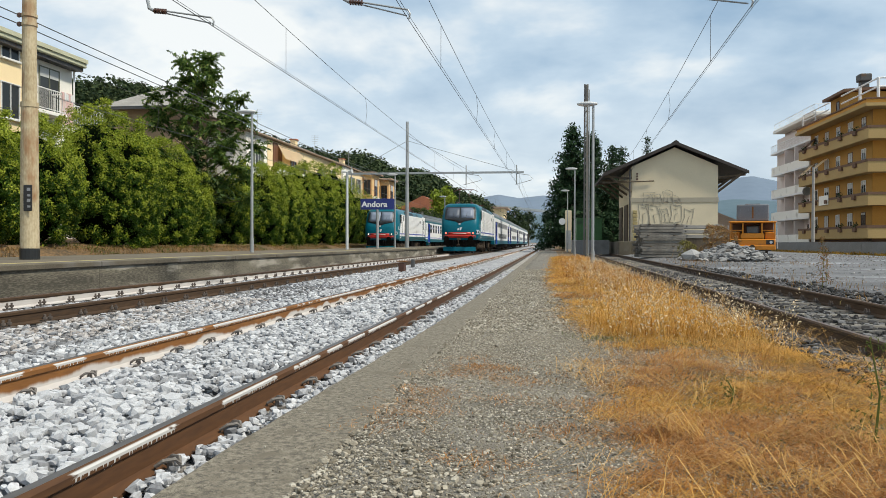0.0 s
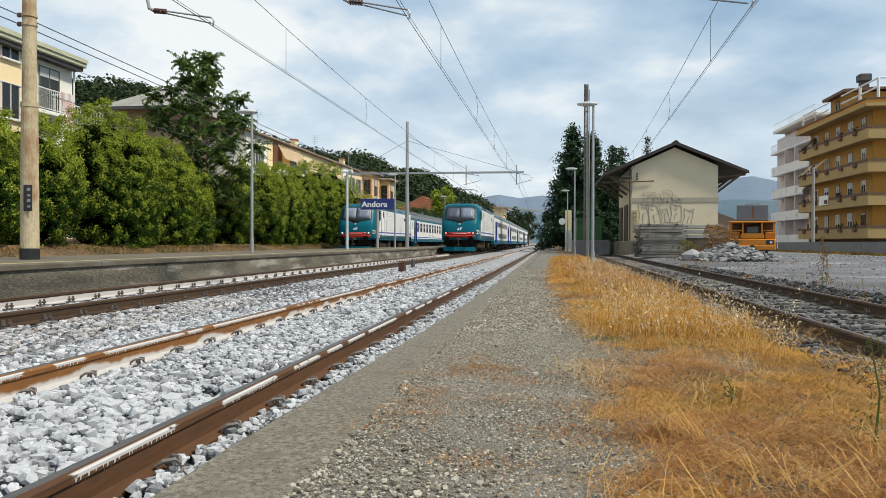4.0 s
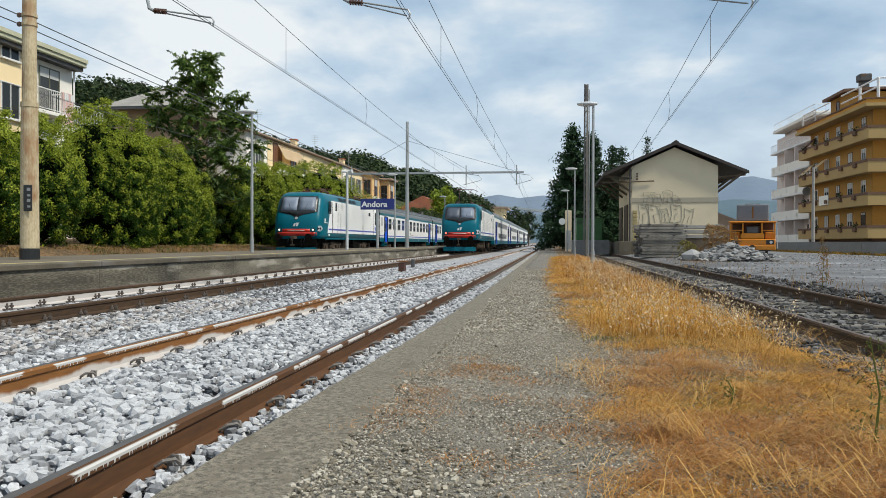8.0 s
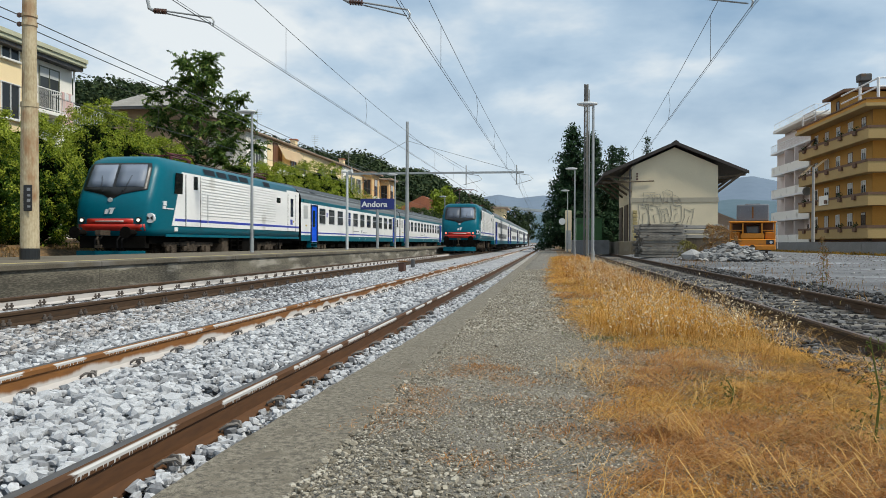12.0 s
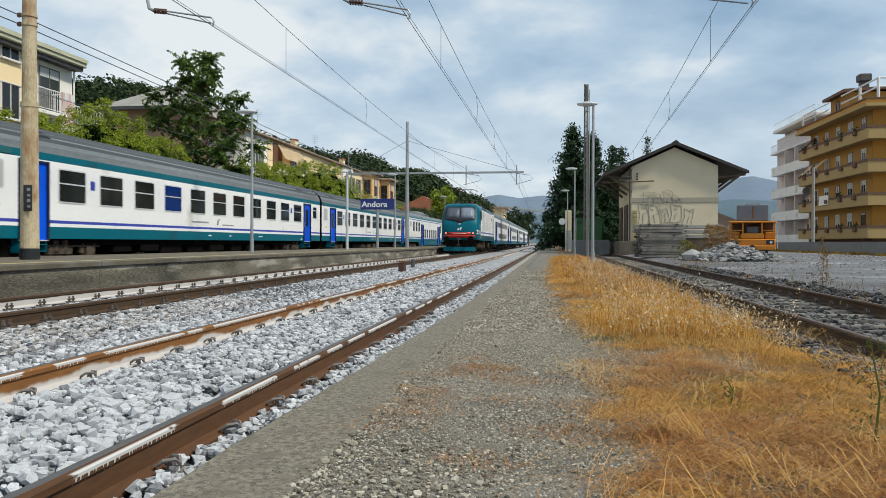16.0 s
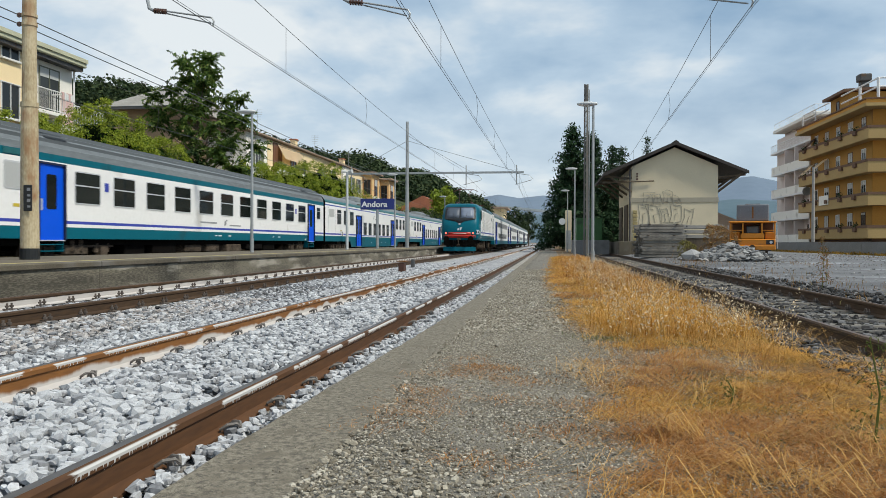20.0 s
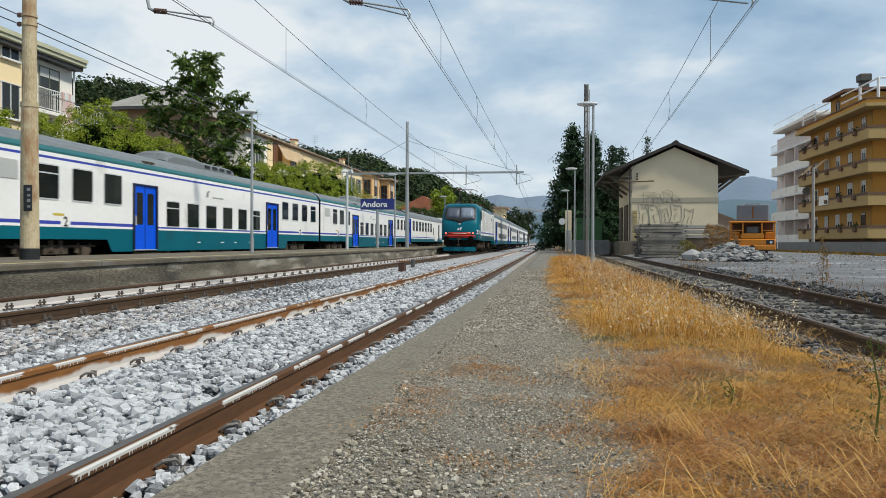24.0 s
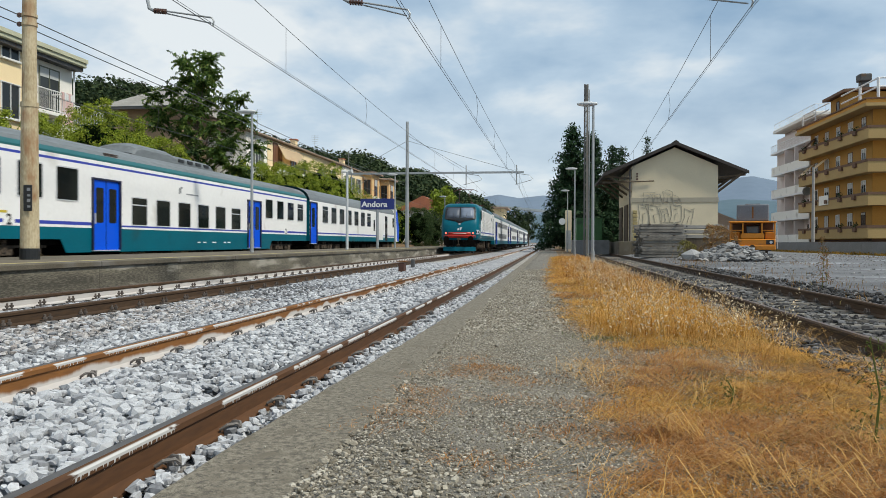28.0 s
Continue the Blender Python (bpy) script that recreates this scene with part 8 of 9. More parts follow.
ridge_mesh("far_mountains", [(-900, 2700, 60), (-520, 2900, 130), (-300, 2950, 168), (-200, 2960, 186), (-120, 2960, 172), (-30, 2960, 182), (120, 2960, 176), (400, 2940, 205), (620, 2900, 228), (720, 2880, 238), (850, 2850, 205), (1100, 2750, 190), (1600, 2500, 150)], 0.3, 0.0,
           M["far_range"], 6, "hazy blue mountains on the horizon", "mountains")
ridge_mesh("near_mountains", [(-300, 1650, 20), (-120, 1700, 44), (-30, 1700, 62), (150, 1700, 70), (380, 1680, 92), (470, 1660, 86), (600, 1600, 70), (900, 1500, 60)], 0.3, 0.0, M["near_range"], 4, "nearer hazy blue-green range below the mountains", "mountains")


def viaduct():
    v = thing("road_viaduct", label="distant pale road viaduct on tall piers", category="bridge")
    bm = B(); prism(bm, [(-70, 27.5), (2, 20.2), (2, 21.7), (-70, 29.0)], "y", 500, 508)
    part("deck", bm, M["viaduct"], v)
    for x in (-62, -38, -14):
        part("pier", box(B(), x - 1.2, x + 1.2, 502, 506, 0, 22), M["viaduct"], v)
    part("abutment", box(B(), -3, 10, 499, 509, 0, 20.2), M["viaduct"], v)


viaduct()
for i, (tx, ty, th) in enumerate(((-9, 190, 9), (-6.5, 230, 10), (-15, 175, 10), (-20, 160, 10), (5, 150, 8), (11, 170, 10), (17, 160, 9), (23, 150, 8))):
    tree(tx, ty, 0, th, spread(40 + i, 12, 3.0, 2.5, th * 0.95, 1.2, 1.9, 0.5), "green tree near the end of the station", 60 + i, 0.7, M["wood_leaf"], n_leaf=60, flat=0.8)

# ---------------------------------------------------------------- stones and dry grass
M["ballast_stone"] = island_mat("ballast_stone", [(0.16, 0.165, 0.175), (0.36, 0.37, 0.39), (0.45, 0.462, 0.482), (0.56, 0.572, 0.592), (0.30, 0.305, 0.315)], 0.95, 0.35, 45)
M["brown_stone"] = island_mat("brown_stone", [(0.24, 0.21, 0.19), (0.40, 0.38, 0.37), (0.52, 0.51, 0.51), (0.30, 0.27, 0.25)], 0.95, 0.4, 45)
M["pebble"] = island_mat("pebble", [(0.10, 0.087, 0.066), (0.28, 0.25, 0.195), (0.36, 0.326, 0.26), (0.54, 0.50, 0.42), (0.17, 0.15, 0.115), (0.31, 0.274, 0.21)], 0.95, 0.2, 60)
M["dark_stone"] = island_mat("dark_stone", [(0.028, 0.027, 0.027), (0.055, 0.053, 0.052), (0.09, 0.088, 0.087), (0.21, 0.21, 0.213), (0.05, 0.045, 0.04)], 0.95, 0.4, 45)
M["old_ballast"] = island_mat("old_ballast", [(0.07, 0.07, 0.074), (0.20, 0.205, 0.215), (0.36, 0.37, 0.39), (0.54, 0.55, 0.575), (0.12, 0.117, 0.115), (0.28, 0.285, 0.30)], 0.95, 0.4, 45)
M["straw"] = island_mat("straw", [(0.30, 0.115, 0.022), (0.45, 0.195, 0.038), (0.56, 0.285, 0.065), (0.64, 0.375, 0.11), (0.36, 0.14, 0.026)], 0.8, 0.0, 20, 0.2)
M["rust_straw"] = island_mat("rust_straw", [(0.22, 0.088, 0.024), (0.34, 0.145, 0.042), (0.45, 0.225, 0.080), (0.54, 0.33, 0.145)], 0.8, 0.0, 20, 0.2)
M["olive_straw"] = island_mat("olive_straw", [(0.22, 0.12, 0.0204), (0.34, 0.193, 0.034), (0.46, 0.276, 0.0595), (0.15, 0.11, 0.0213)], 0.8, 0.0, 20, 0.2)
M["gold_straw"] = island_mat("gold_straw", [(0.42, 0.184, 0.0255), (0.54, 0.267, 0.0467), (0.66, 0.377, 0.085), (0.74, 0.497, 0.17), (0.34, 0.129, 0.017)], 0.75, 0.0, 20, 0.2)
M["pale_straw"] = island_mat("pale_straw", [(0.46, 0.239, 0.0595), (0.58, 0.34, 0.102), (0.7, 0.46, 0.178)], 0.7, 0.0, 20, 0.2)
M["bank_straw"] = island_mat("bank_straw", [(0.20, 0.095, 0.03), (0.32, 0.18, 0.065), (0.46, 0.30, 0.13), (0.10, 0.08, 0.03), (0.08, 0.09, 0.025)], 0.85, 0.0, 20, 0.15)
M["green_blade"] = island_mat("green_blade", [(0.075, 0.105, 0.025), (0.12, 0.15, 0.04), (0.19, 0.20, 0.07)], 0.7, 0.0, 20, 0.2)
M["seed_head"] = island_mat("seed_head", [(0.55, 0.42, 0.24), (0.66, 0.54, 0.36), (0.74, 0.64, 0.46)], 0.8, 0.0, 20, 0.2)

RAILS = [X1 - GAUGE, X1 + GAUGE, X2 - GAUGE, X2 + GAUGE]


def scatter_stones(name, n, x0, x1, y0, y1, r0, r1, dz, material, seed, label, skew=1.0, rails=(), keep=None, wedge=True, dip=0.045, rough=0.02, power=1.5, flat_z=None):
    rng = np.random.RandomState(seed)
    x = x0 + (x1 - x0) * rng.rand(n)
    y = y0 + (y1 - y0) * rng.rand(n) ** skew
    ok = np.ones(n, bool)
    if wedge:
        ok &= x > -0.80 * y - 0.6                     # the strip left of this lies beside and behind the eye
    for r in rails:
        ok &= (np.abs(x - r) > 0.115) | ((np.abs(x - r) > 0.078) & (rng.rand(n) < 0.25))
    if keep is not None:
        ok &= keep(x, y, rng)
    x, y = x[ok], y[ok]
    z = (np.array([bank(a, b) for a, b in zip(x, y)]) if flat_z is None else np.where(x < -0.80, flat_z, 0.0)) + dz + rough * (rng.rand(len(x)) - 0.5)
    for r in rails:
        z -= dip * np.clip(1 - np.abs(x - r) / 0.30, 0, 1)
    ob = stones(name, x, y, z, r0 + (r1 - r0) * rng.rand(len(x)) ** power, material, rng)
    return tagged(ob, label, "stones", kind="stuff")


def on_bed(x, y, rng):
    return rng.rand(len(x)) < np.where((x < -5.2) | ((x < -4.2) & (rng.rand(len(x)) < 0.3)), 0.75, 1.0)


scatter_stones("ballast", 17500, -4.1, -1.08, 1.2, 9, 0.013, 0.041, 0.020, M["ballast_stone"], 1, "fresh pale broken ballast stones between the rails", 0.9, RAILS, dip=0.03, rough=0.05)
scatter_stones("shoulder_ballast", 2100, -1.50, -1.16, 1.2, 16, 0.016, 0.036, 0.045, M["ballast_stone"], 17, "pale ballast stones heaped between the rail and the kerb", 1.4, (), wedge=False, rough=0.04)
scatter_stones("ballast_far", 12500, -4.1, -1.06, 9, 26, 0.026, 0.050, 0.016, M["ballast_stone"], 2, "pale ballast stones further along the main track", 1.0, RAILS, wedge=False, rough=0.05)
scatter_stones("second_track_ballast", 16000, -8.1, -4.1, 5, 16, 0.016, 0.045, 0.008, M["old_ballast"], 3, "dusty grey ballast stones round the second track", 1.0, RAILS, on_bed, rough=0.055)
scatter_stones("second_track_ballast_far", 9500, -8.1, -4.1, 16, 34, 0.03, 0.055, 0.010, M["ballast_stone"], 4, "pale ballast stones further along the second track", 1.0, RAILS, rough=0.05)
scatter_stones("stained_ballast", 1300, -5.7, -4.4, 5.5, 12, 0.022, 0.04, 0.025, M["brown_stone"], 5, "rust-stained ballast stones beside the second track", 1.0, RAILS)
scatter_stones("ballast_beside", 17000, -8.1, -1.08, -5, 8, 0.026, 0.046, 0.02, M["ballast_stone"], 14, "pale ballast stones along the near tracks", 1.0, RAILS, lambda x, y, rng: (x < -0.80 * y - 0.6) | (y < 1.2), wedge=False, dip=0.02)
scatter_stones("gravel_stones", 84000, -0.86, 1.3, 1.5, 6.5, 0.0024, 0.0066, 0.0016, M["pebble"], 6, "small beige gravel stones on the platform", 0.85, wedge=False, rough=0.004, power=2.4)
scatter_stones("gravel_stones_far", 42000, -0.84, 1.3, 6.5, 22, 0.005, 0.0135, 0.003, M["pebble"], 7, "beige gravel stones further along the platform", 1.3, wedge=False, rough=0.006, power=2.0)
scatter_stones("loose_stones", 300, -0.84, 2.0, 1.6, 9, 0.008, 0.016, 0.006, M["pebble"], 16, "larger loose stones on the gravel platform", 1.2, wedge=False, rough=0.004)
scatter_stones("kerb_grit", 2600, -1.2, -0.74, 1.5, 9, 0.0014, 0.005, 0.0035, M["pebble"], 18, "fine grit and small stones lying on the kerb", 1.2, (), lambda x, y, rng: rng.rand(len(x)) < np.clip(0.12 + (x + 0.98) * 4.0, 0.10, 1), wedge=False, rough=0.001, power=2.0, flat_z=-0.0285)
scatter_stones("kerb_edge_stones", 420, -0.86, -0.74, 1.6, 11, 0.006, 0.019, 0.004, M["pebble"], 28, "broken bits and stones along the kerb's crumbled edge", 1.3, wedge=False, rough=0.006, power=2.0)
scatter_stones("coarse_gravel", 1200, -0.82, -0.1, 1.6, 2.8, 0.006, 0.0105, 0.002, M["pebble"], 8, "coarse grey stones beside the kerb", 1.0, wedge=False)
scatter_stones("spur_ballast", 17000, 2.15, 5.2, 3.8, 30, 0.016, 0.050, 0.022, M["dark_stone"], 9, "dark old ballast stones along the spur", 1.3, (X4 - GAUGE, X4 + GAUGE), wedge=False, rough=0.04)
scatter_stones("spur_edge_stones", 4200, 1.72, 2.50, 3.4, 13, 0.012, 0.036, 0.014, M["dark_stone"], 12, "dark broken stones along the edge of the spur", 1.0, wedge=False)
scatter_stones("yard_stones", 5000, 5.0, 20, 7, 60, 0.012, 0.05, 0.0, M["rubble"], 10, "loose pale stones on the yard", 1.0, wedge=False)


def near_ballast():
    """The ballast stones nearest to the eye, each one a piece of its track, shared out of a few broken shapes."""
    rng = np.random.RandomState(61)
    shapes = []
    for k in range(16):
        o = stones("stone", np.zeros(1), np.zeros(1), np.zeros(1), np.ones(1), M["ballast_stone"], rng, 0.75)
        shapes.append(o.data)
        bpy.data.objects.remove(o)
    for k in range(300):
        x, y = -2.95 + 1.22 * rng.rand(), 2.55 + 1.75 * rng.rand()
        r = 0.020 + 0.022 * rng.rand()
        ob = new("stone", shapes[k % 16])
        ob.parent = TRACK_1
        ob.matrix_basis = pose(x, y, bank(x, y) + 0.036 + 0.018 * rng.rand(), 40 * (rng.rand() - 0.5), 40 * (rng.rand() - 0.5), 360 * rng.rand()) @ Matrix.Diagonal((r, r * (0.8 + 0.4 * rng.rand()), r, 1))


near_ballast()


def blades(name, x, y, z, length, lean, width, material, rng, label, category="grass", bend=0.5, heading=None):
    """Grass blades: thin bent strips that lean over by lean (0 upright, 1 flat)."""
    n = len(x)
    a = rng.rand(n) * 6.283 if heading is None else heading
    d = np.stack([np.cos(a), np.sin(a), np.zeros(n)], 1)
    s = np.stack([-np.sin(a), np.cos(a), np.zeros(n)], 1)
    up = np.array([0, 0, 1.0])
    base = np.stack([x, y, z], 1)
    l = lean[:, None]
    p1 = base + length[:, None] * 0.5 * (d * l + up * (1 - l * 0.75))
    p2 = p1 + length[:, None] * 0.5 * (d * np.minimum(1, l + bend) + up * np.maximum(-0.15, 1 - l - bend))
    p2[:, 2] = np.maximum(p2[:, 2], base[:, 2] + 0.006)
    w = width[:, None] * s * 0.5
    v = np.stack([base - w, base + w, p1 - w * 0.8, p1 + w * 0.8, p2 - w * 0.15, p2 + w * 0.15], 1).reshape(-1, 3)
    k = 6 * np.arange(n)[:, None]
    f = np.concatenate([k + np.array([[0, 1, 3, 2]]), k + np.array([[2, 3, 5, 4]])], 1).reshape(-1, 4)
    ob = new(name, np_mesh(name, v, f, material))
    tagged(ob, label, category, kind="stuff")
    return p2


def patch(x, y, scale, seed):
    return np.array([noise.noise(Vector((a * scale, b * scale, seed))) for a, b in zip(x, y)])


def meadow():
    rng = np.random.RandomState(50)
    # flattened mat: clumps of blades combed one way, four tones in drifts, thin towards the gravel and with bare gaps
    m = 6400
    cy = np.concatenate([1.7 + 40 * rng.rand(5600) ** 2.6, -5 + 6.8 * rng.rand(800)])
    cx = -0.35 + 2.75 * rng.rand(m)
    edge = np.interp(cy, [-5, 2.2, 2.8, 3.4, 4.4, 5.1, 5.8, 6.4, 7.3, 9, 12, 17, 40], [0.3, 0.30, 0.30, 0.22, 0.42, 0.60, 0.50, 0.34, 0.18, 0.16, 0.10, 0.0, 0.2]) + 0.16 * patch(cx, cy, 2.3, 9.0)
    keep = np.clip((cx - edge + 0.10) / 0.30, 0, 1)
    ok = (rng.rand(m) < keep) & (patch(cx, cy, 2.6, 5.0) > -0.42) & (patch(cx, cy, 6.0, 15.0) > -0.5) & (cx < 1.85 + 0.2 * patch(cx, cy, 1.0, 1.0))
    cx, cy = cx[ok], cy[ok]
    m = len(cx)
    ch, cl = 3.0 * patch(cx, cy, 1.1, 77.0) + 1.2 * rng.normal(size=m), 0.55 + 0.9 * rng.rand(m)
    tone = patch(cx, cy, 0.9, 31.0) + 0.5 * patch(cx, cy, 3.2, 33.0) + 0.20 * rng.normal(size=m) + np.clip((cy - 5) / 8, 0, 0.2) - np.clip((4.2 - cy) / 3, 0, 0.35)
    for word, mt, lo, hi in (("rust-brown", M["rust_straw"], -9, -0.10), ("orange", M["straw"], -0.10, 0.16), ("olive-yellow", M["olive_straw"], 0.16, 0.33), ("golden", M["gold_straw"], 0.33, 9)):
        k = np.repeat(np.nonzero((tone >= lo) & (tone < hi))[0], 62)
        n = len(k)
        far = np.clip((cy[k] - 4) / 20, 0, 1)
        x, y = cx[k] + (0.070 + 0.05 * far) * rng.normal(size=n), cy[k] + (0.055 + 0.20 * far) * rng.normal(size=n)
        z = np.array([bank(a, b) for a, b in zip(x, y)]) + 0.022 * rng.rand(n)
        blades("dry_grass_mat", x, y, z, (0.035 + 0.13 * rng.rand(n) ** 1.6) * cl[k] * (1 + 0.9 * far), 0.78 + 0.22 * rng.rand(n), (0.0014 + 0.0022 * rng.rand(n)) * (1 + 2.2 * far), mt, rng, "flattened dry %s grass beside the gravel" % word, heading=ch[k] + 0.8 * rng.normal(size=n))
    # tufts on the gravel
    n, m = 3800, 40
    cx, cy = -0.70 + 1.2 * rng.rand(m), 1.9 + 3.2 * rng.rand(m) ** 1.3
    i = rng.randint(0, m, n)
    x, y = cx[i] + 0.10 * rng.normal(size=n), cy[i] + 0.07 * rng.normal(size=n)
    blades("dry_tufts", x, y, np.full(n, 0.004), 0.015 + 0.08 * rng.rand(n) ** 1.5, 0.6 + 0.4 * rng.rand(n), 0.0015 + 0.002 * rng.rand(n), M["rust_straw"], rng, "small rust-coloured dry tufts on the gravel")
    # long pale straws lying about in sheaves
    n, m = 3600, 170
    cy = 1.8 + 7 * rng.rand(m) ** 1.25
    cx = 0.15 + 2.0 * rng.rand(m)
    ch = rng.rand(m) * 6.283
    i = rng.randint(0, m, n)
    x, y, head = cx[i] + 0.06 * rng.normal(size=n), cy[i] + 0.05 * rng.normal(size=n), ch[i] + 0.5 * rng.normal(size=n)
    blades("long_straws", x, y, np.array([bank(a, b) for a, b in zip(x, y)]) + 0.03 + 0.04 * rng.rand(len(x)), 0.10 + 0.34 * rng.rand(len(x)), 0.66 + 0.34 * rng.rand(len(x)), 0.0011 + 0.0018 * rng.rand(len(x)), M["pale_straw"], rng, "long pale straws lying in bunches over the dry grass", bend=0.4, heading=head)
    # single stiff stems, some upright
    n = 380
    y = 1.9 + 7 * rng.rand(n) ** 1.3
    x = 0.2 + 1.7 * rng.rand(n)
    blades("stiff_stems", x, y, np.array([bank(a, b) for a, b in zip(x, y)]), 0.12 + 0.26 * rng.rand(n), np.where(y < 4.2, 0.62, 0.2) + 0.38 * rng.rand(n), 0.002 + 0.002 * rng.rand(n), M["pale_straw"], rng, "single stiff pale stems in the dry grass", bend=0.15)
    # standing grass towards the spur, in tussocks that lean their own way: golden in front, rust-brown behind
    for word, mt, m, ya, yb, thr in (("golden", M["gold_straw"], 520, 6.4, 14.0, -0.2), ("rust-brown", M["rust_straw"], 420, 10.5, 26.0, -0.1), ("yellow", M["straw"], 420, 14.0, 42.0, -0.1)):
        cy = ya + (yb - ya) * rng.rand(m) ** 1.2
        cx = 0.30 + 1.45 * rng.rand(m)
        ok = (patch(cx, cy, 0.7, 14.0) > thr) & (cx > 0.45 + 0.35 * patch(cx, cy, 0.8, 3.0))
        cx, cy = cx[ok], cy[ok]
        ch, cl = 6.283 * rng.rand(len(cx)), 0.55 + 0.7 * rng.rand(len(cx))
        k = np.repeat(np.arange(len(cx)), 44)
        n = len(k)
        far = np.clip((cy[k] - 5) / 25, 0, 1)
        x, y = cx[k] + 0.07 * rng.normal(size=n), cy[k] + (0.06 + 0.2 * far) * rng.normal(size=n)
        blades("standing_grass", x, y, np.array([bank(a, b) for a, b in zip(x, y)]), (0.10 + 0.24 * rng.rand(n)) * cl[k], 0.10 + 0.6 * rng.rand(n), (0.0022 + 0.0026 * rng.rand(n)) * (1 + 2.0 * far), mt, rng, "standing dry %s grass along the spur" % word, bend=0.45, heading=ch[k] + 0.9 * rng.normal(size=n))
    # dry stalks and greens growing along both rails of the spur
    n, m = 1500, 46
    cy = 4.2 + 26 * rng.rand(m) ** 1.3
    cx = np.where(rng.rand(m) < 0.35, 2.30, 4.35) + 0.0087 * cy + 0.22 * rng.normal(size=m)
    i = rng.randint(0, m, n)
    x, y = cx[i] + 0.06 * rng.normal(size=n), cy[i] + 0.10 * rng.normal(size=n)
    blades("spur_grass", x, y, np.array([bank(a, b) for a, b in zip(x, y)]), 0.10 + 0.26 * rng.rand(n), 0.1 + 0.5 * rng.rand(n), 0.003 + 0.003 * rng.rand(n), M["pale_straw"], rng, "dry pale grass growing between the spur's stones", bend=0.3)
    # tall oat stalks with seed heads
    n = 1300
    y = 5.6 + 22 * rng.rand(n) ** 1.5
    x = 0.45 + 1.25 * rng.rand(n) ** 0.9
    tips = blades("oat_stalks", x, y, np.array([bank(a, b) for a, b in zip(x, y)]), 0.22 + 0.30 * rng.rand(n), 0.1 + 0.5 * rng.rand(n), 0.003 + 0.002 * rng.rand(n), M["pale_straw"], rng, "tall dry oat stalks along the spur", bend=0.2)
    k = 6
    p = np.repeat(tips, k, 0) + rng.normal(size=(n * k, 3)) * np.array([0.025, 0.025, 0.035])
    ob = leaves("oat_heads", p, rng.normal(size=p.shape), 0.024, M["seed_head"], rng, None, 1.0, 0.4)
    tagged(ob, "pale dry seed heads on the oat stalks", "grass", kind="stuff")
    # green patches
    n = 5000
    cx, cy = 0.3 + 1.7 * rng.rand(16), 2.4 + 6 * rng.rand(16)
    i = rng.randint(0, 16, n)
    x, y = cx[i] + 0.13 * rng.normal(size=n), cy[i] + 0.10 * rng.normal(size=n)
    blades("green_tufts", x, y, np.array([bank(a, b) for a, b in zip(x, y)]), 0.03 + 0.06 * rng.rand(n), 0.3 + 0.6 * rng.rand(n), 0.002 + 0.002 * rng.rand(n), M["green_blade"], rng, "small green grass patches in the dry grass")
    # bank under the hedge and beside the third track
    n = 34000
    y = 12 + 60 * rng.rand(n) ** 1.2
    x = -17.7 + 1.9 * rng.rand(n)
    ok = patch(x, y, 0.35, 22.0) > -0.1
    x, y = x[ok], y[ok]
    n = len(x)
    blades("bank_grass", x, y, np.array([bank(a, b) for a, b in zip(x, y)]), 0.12 + 0.32 * rng.rand(n) ** 1.5, 0.2 + 0.8 * rng.rand(n), 0.006 + 0.009 * rng.rand(n), M["bank_straw"], rng, "dry straw-coloured grass on the bank under the hedge")
    n = 7000
    y = 12 + 60 * rng.rand(n) ** 1.2
    x = -17.9 + 2.0 * rng.rand(n)
    ok = patch(x, y, 0.5, 41.0) > 0.22
    x, y = x[ok], y[ok]
    n = len(x)
    blades("bank_greens", x, y, np.array([bank(a, b) for a, b in zip(x, y)]), 0.12 + 0.30 * rng.rand(n), 0.1 + 0.6 * rng.rand(n), 0.015 + 0.02 * rng.rand(n), M["green_blade"], rng, "green weeds on the bank under the hedge")
    # rough grass along the foot of the yard wall
    n = 3000
    k = rng.rand(n)
    x, y = 20.6 + 1.34 * k + 0.25 * rng.normal(size=n), 38.0 + 43.3 * k
    blades("wall_grass", x, y, np.zeros(n), 0.12 + 0.35 * rng.rand(n), 0.1 + 0.6 * rng.rand(n), 0.02 + 0.03 * rng.rand(n), M["olive_straw"], rng, "rough dry grass along the foot of the yard wall")
    # weeds in the yard edge and the heap
    n = 1700
    cx, cy = np.array([5.3, 6.0, 7.6, 8.0, 8.4, 6.4, 9.3, 5.2, 5.6, 17.5, 19.0, 20.5]), np.array([30, 33, 38, 38.5, 38.2, 34, 30, 14.5, 22, 46, 56, 66])
    i = rng.randint(0, len(cx), n)
    x, y = cx[i] + 0.5 * rng.normal(size=n), cy[i] + np.where((i >= 2) & (i <= 4), 0.5, 2.2) * rng.normal(size=n)
    tall = np.where((i >= 2) & (i <= 4), 0.55, 0.16)
    blades("yard_weeds", x, y, np.full(n, 0.0), tall * (0.5 + 0.9 * rng.rand(n)) + np.where((i >= 2) & (i <= 4), 0.35, 0), 0.1 + 0.35 * rng.rand(n), 0.006 + 0.006 * rng.rand(n), M["dry_bush"], rng, "brown dry weeds at the yard's edge", bend=0.3)


meadow()


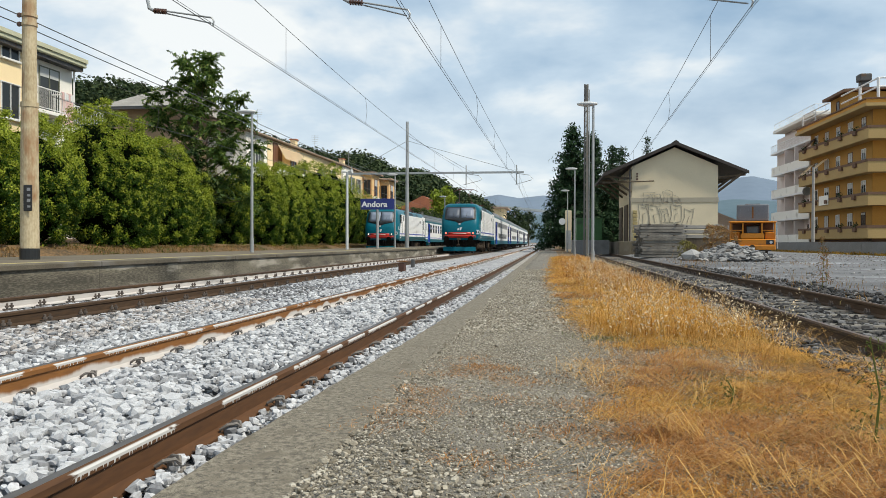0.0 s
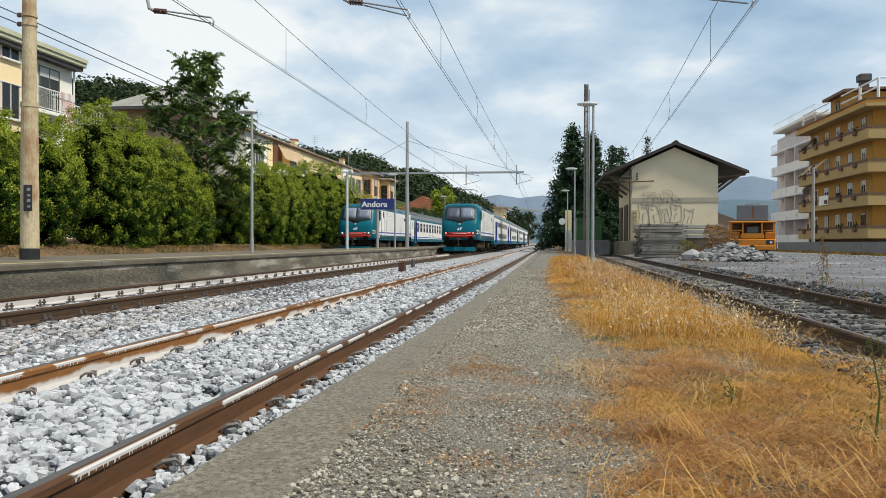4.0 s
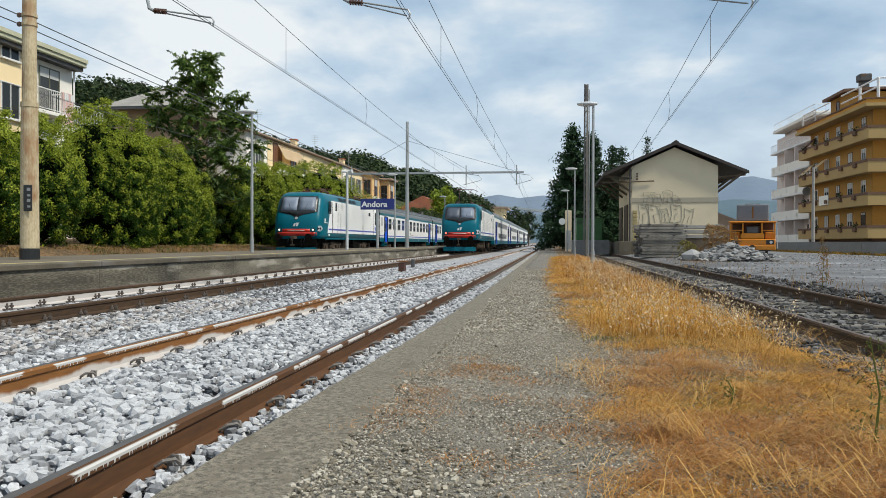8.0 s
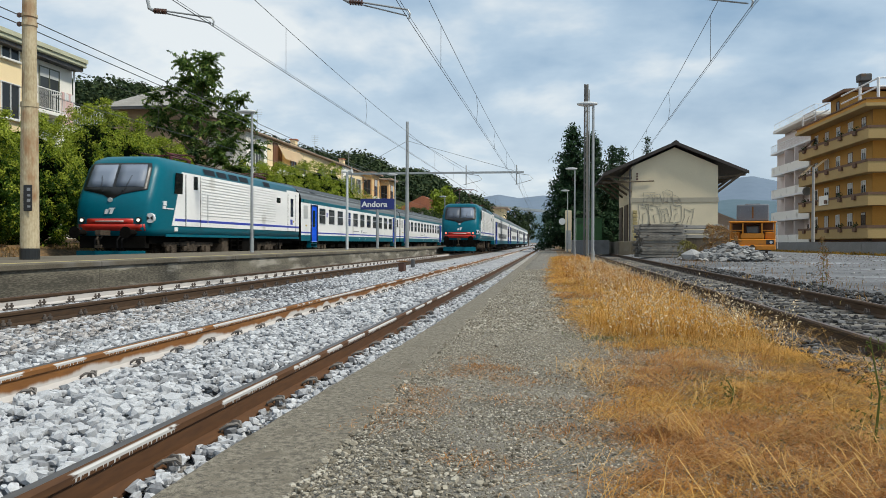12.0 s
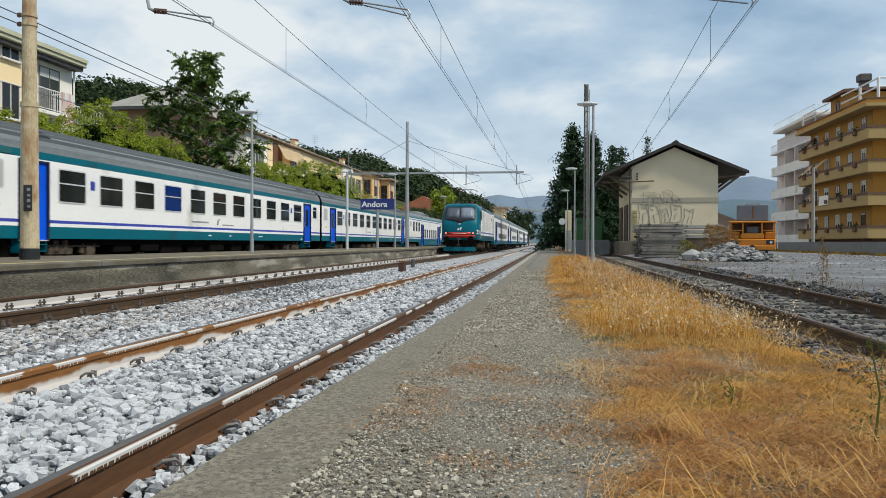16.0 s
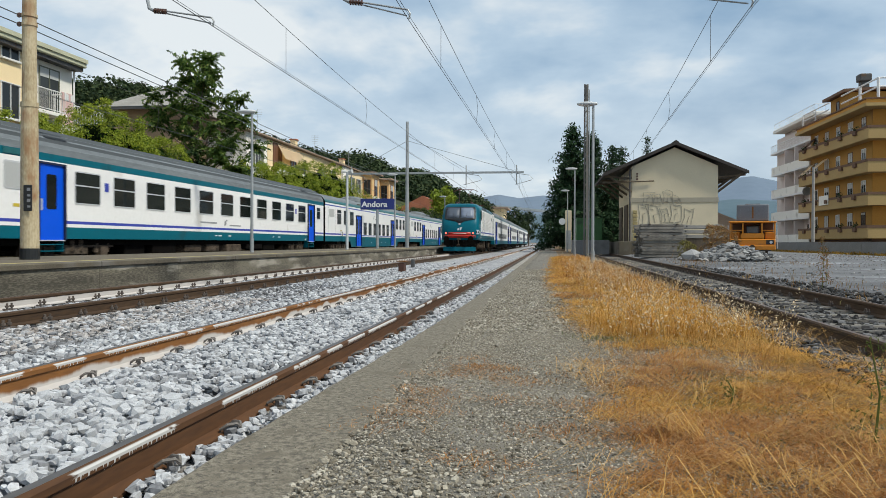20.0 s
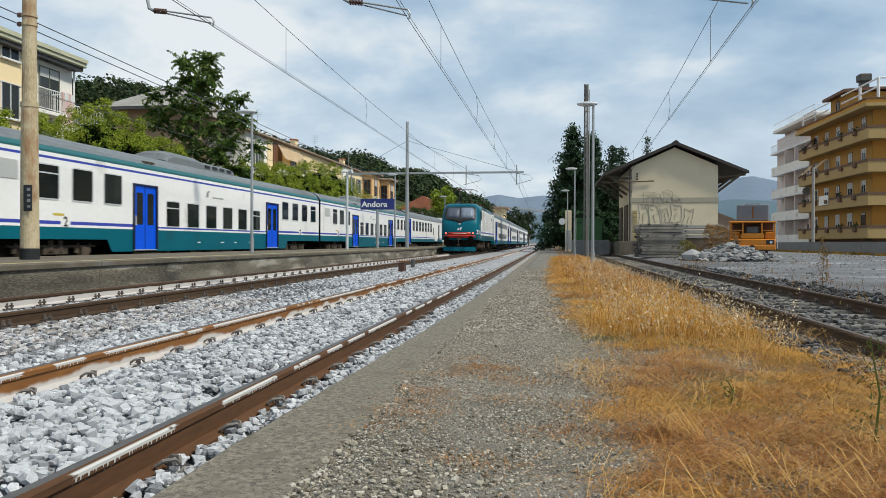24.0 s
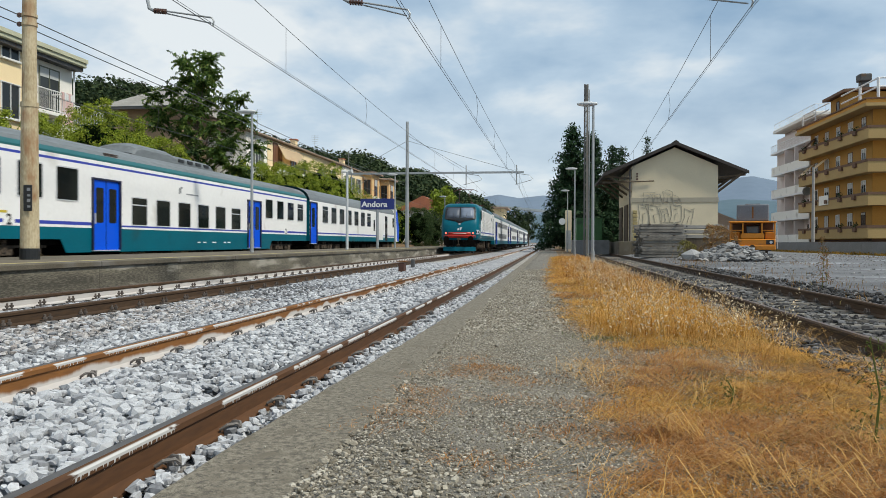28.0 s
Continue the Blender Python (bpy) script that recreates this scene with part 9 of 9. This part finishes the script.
def weed(x, y, z, h, label, seed, material, n=500, leaf=0.05):
    """An upright weed: stem, side stems and narrow leaves."""
    rng = np.random.RandomState(seed)
    w = thing("weed", x, y, z, label=label, category="weed", group="weeds")
    bm = B(); tube(bm, [(0, 0, -0.02), (0.02, 0, h * 0.5), (-0.01, 0.02, h)], 0.006, 5, 0.002)
    part("stem", bm, M["green_blade"], w)
    k = rng.rand(n)
    a = rng.rand(n) * 6.283
    r = (0.04 + 0.16 * h * (1 - k)) * rng.rand(n) ** 0.6
    p = np.stack([r * np.cos(a), r * np.sin(a), h * (0.08 + 0.92 * k)], 1)
    leaves("foliage", p, np.stack([np.cos(a), np.sin(a), 0.5 + 0 * a], 1), leaf, material, rng, w, 0.1, 0.22)


weed(1.20, 3.04, -0.01, 0.42, "green leafy weed beside the spur", 1, M["green_blade"], 120, 0.026)
weed(1.45, 3.42, -0.01, 0.36, "green leafy weed beside the spur", 2, M["green_blade"], 110, 0.026)
weed(0.84, 3.75, -0.0, 0.12, "small green weed in the dry grass", 3, M["green_blade"], 60, 0.022)
weed(5.0, 15.0, -0.05, 0.95, "tall thin dry weed behind the spur", 4, M["dry_bush"], 260, 0.05)
weed(5.2, 15.4, -0.05, 0.75, "tall thin dry weed behind the spur", 5, M["dry_bush"], 200, 0.05)

# ---------------------------------------------------------------- motion
TRAIN_ROWS = [(0, 61.85), (1, 60.4), (2, 58.5), (3, 56.25), (4, 53.7), (6, 47.68), (8, 40.5), (10, 32.0), (12, 22.15), (14, 11.4), (15, 5.52), (16, -0.64), (17, -6.94), (18, -13.35), (20, -26.35), (22, -39.88), (23.5, -50.2), (25, -60.64), (26.5, -71.4),
              (28, -82.2)]


def motions():
    for ob, off in TRAIN:
        walk(ob, [(t, pose(X3, y + off, 0)) for t, y in TRAIN_ROWS])
    # wheels roll with the way gone
    ts = [r[0] for r in TRAIN_ROWS]
    ys = [r[1] for r in TRAIN_ROWS]
    steps = [round(i * 2 / 30, 4) for i in range(421)]
    turn = [math.degrees((ys[0] - float(np.interp(t, ts, ys))) / 0.46) for t in steps]
    for w in SPINNING:
        o = w.location.copy()
        walk(w, [(t, pose(o.x, o.y, o.z, a)) for t, a in zip(steps, turn)])


motions()
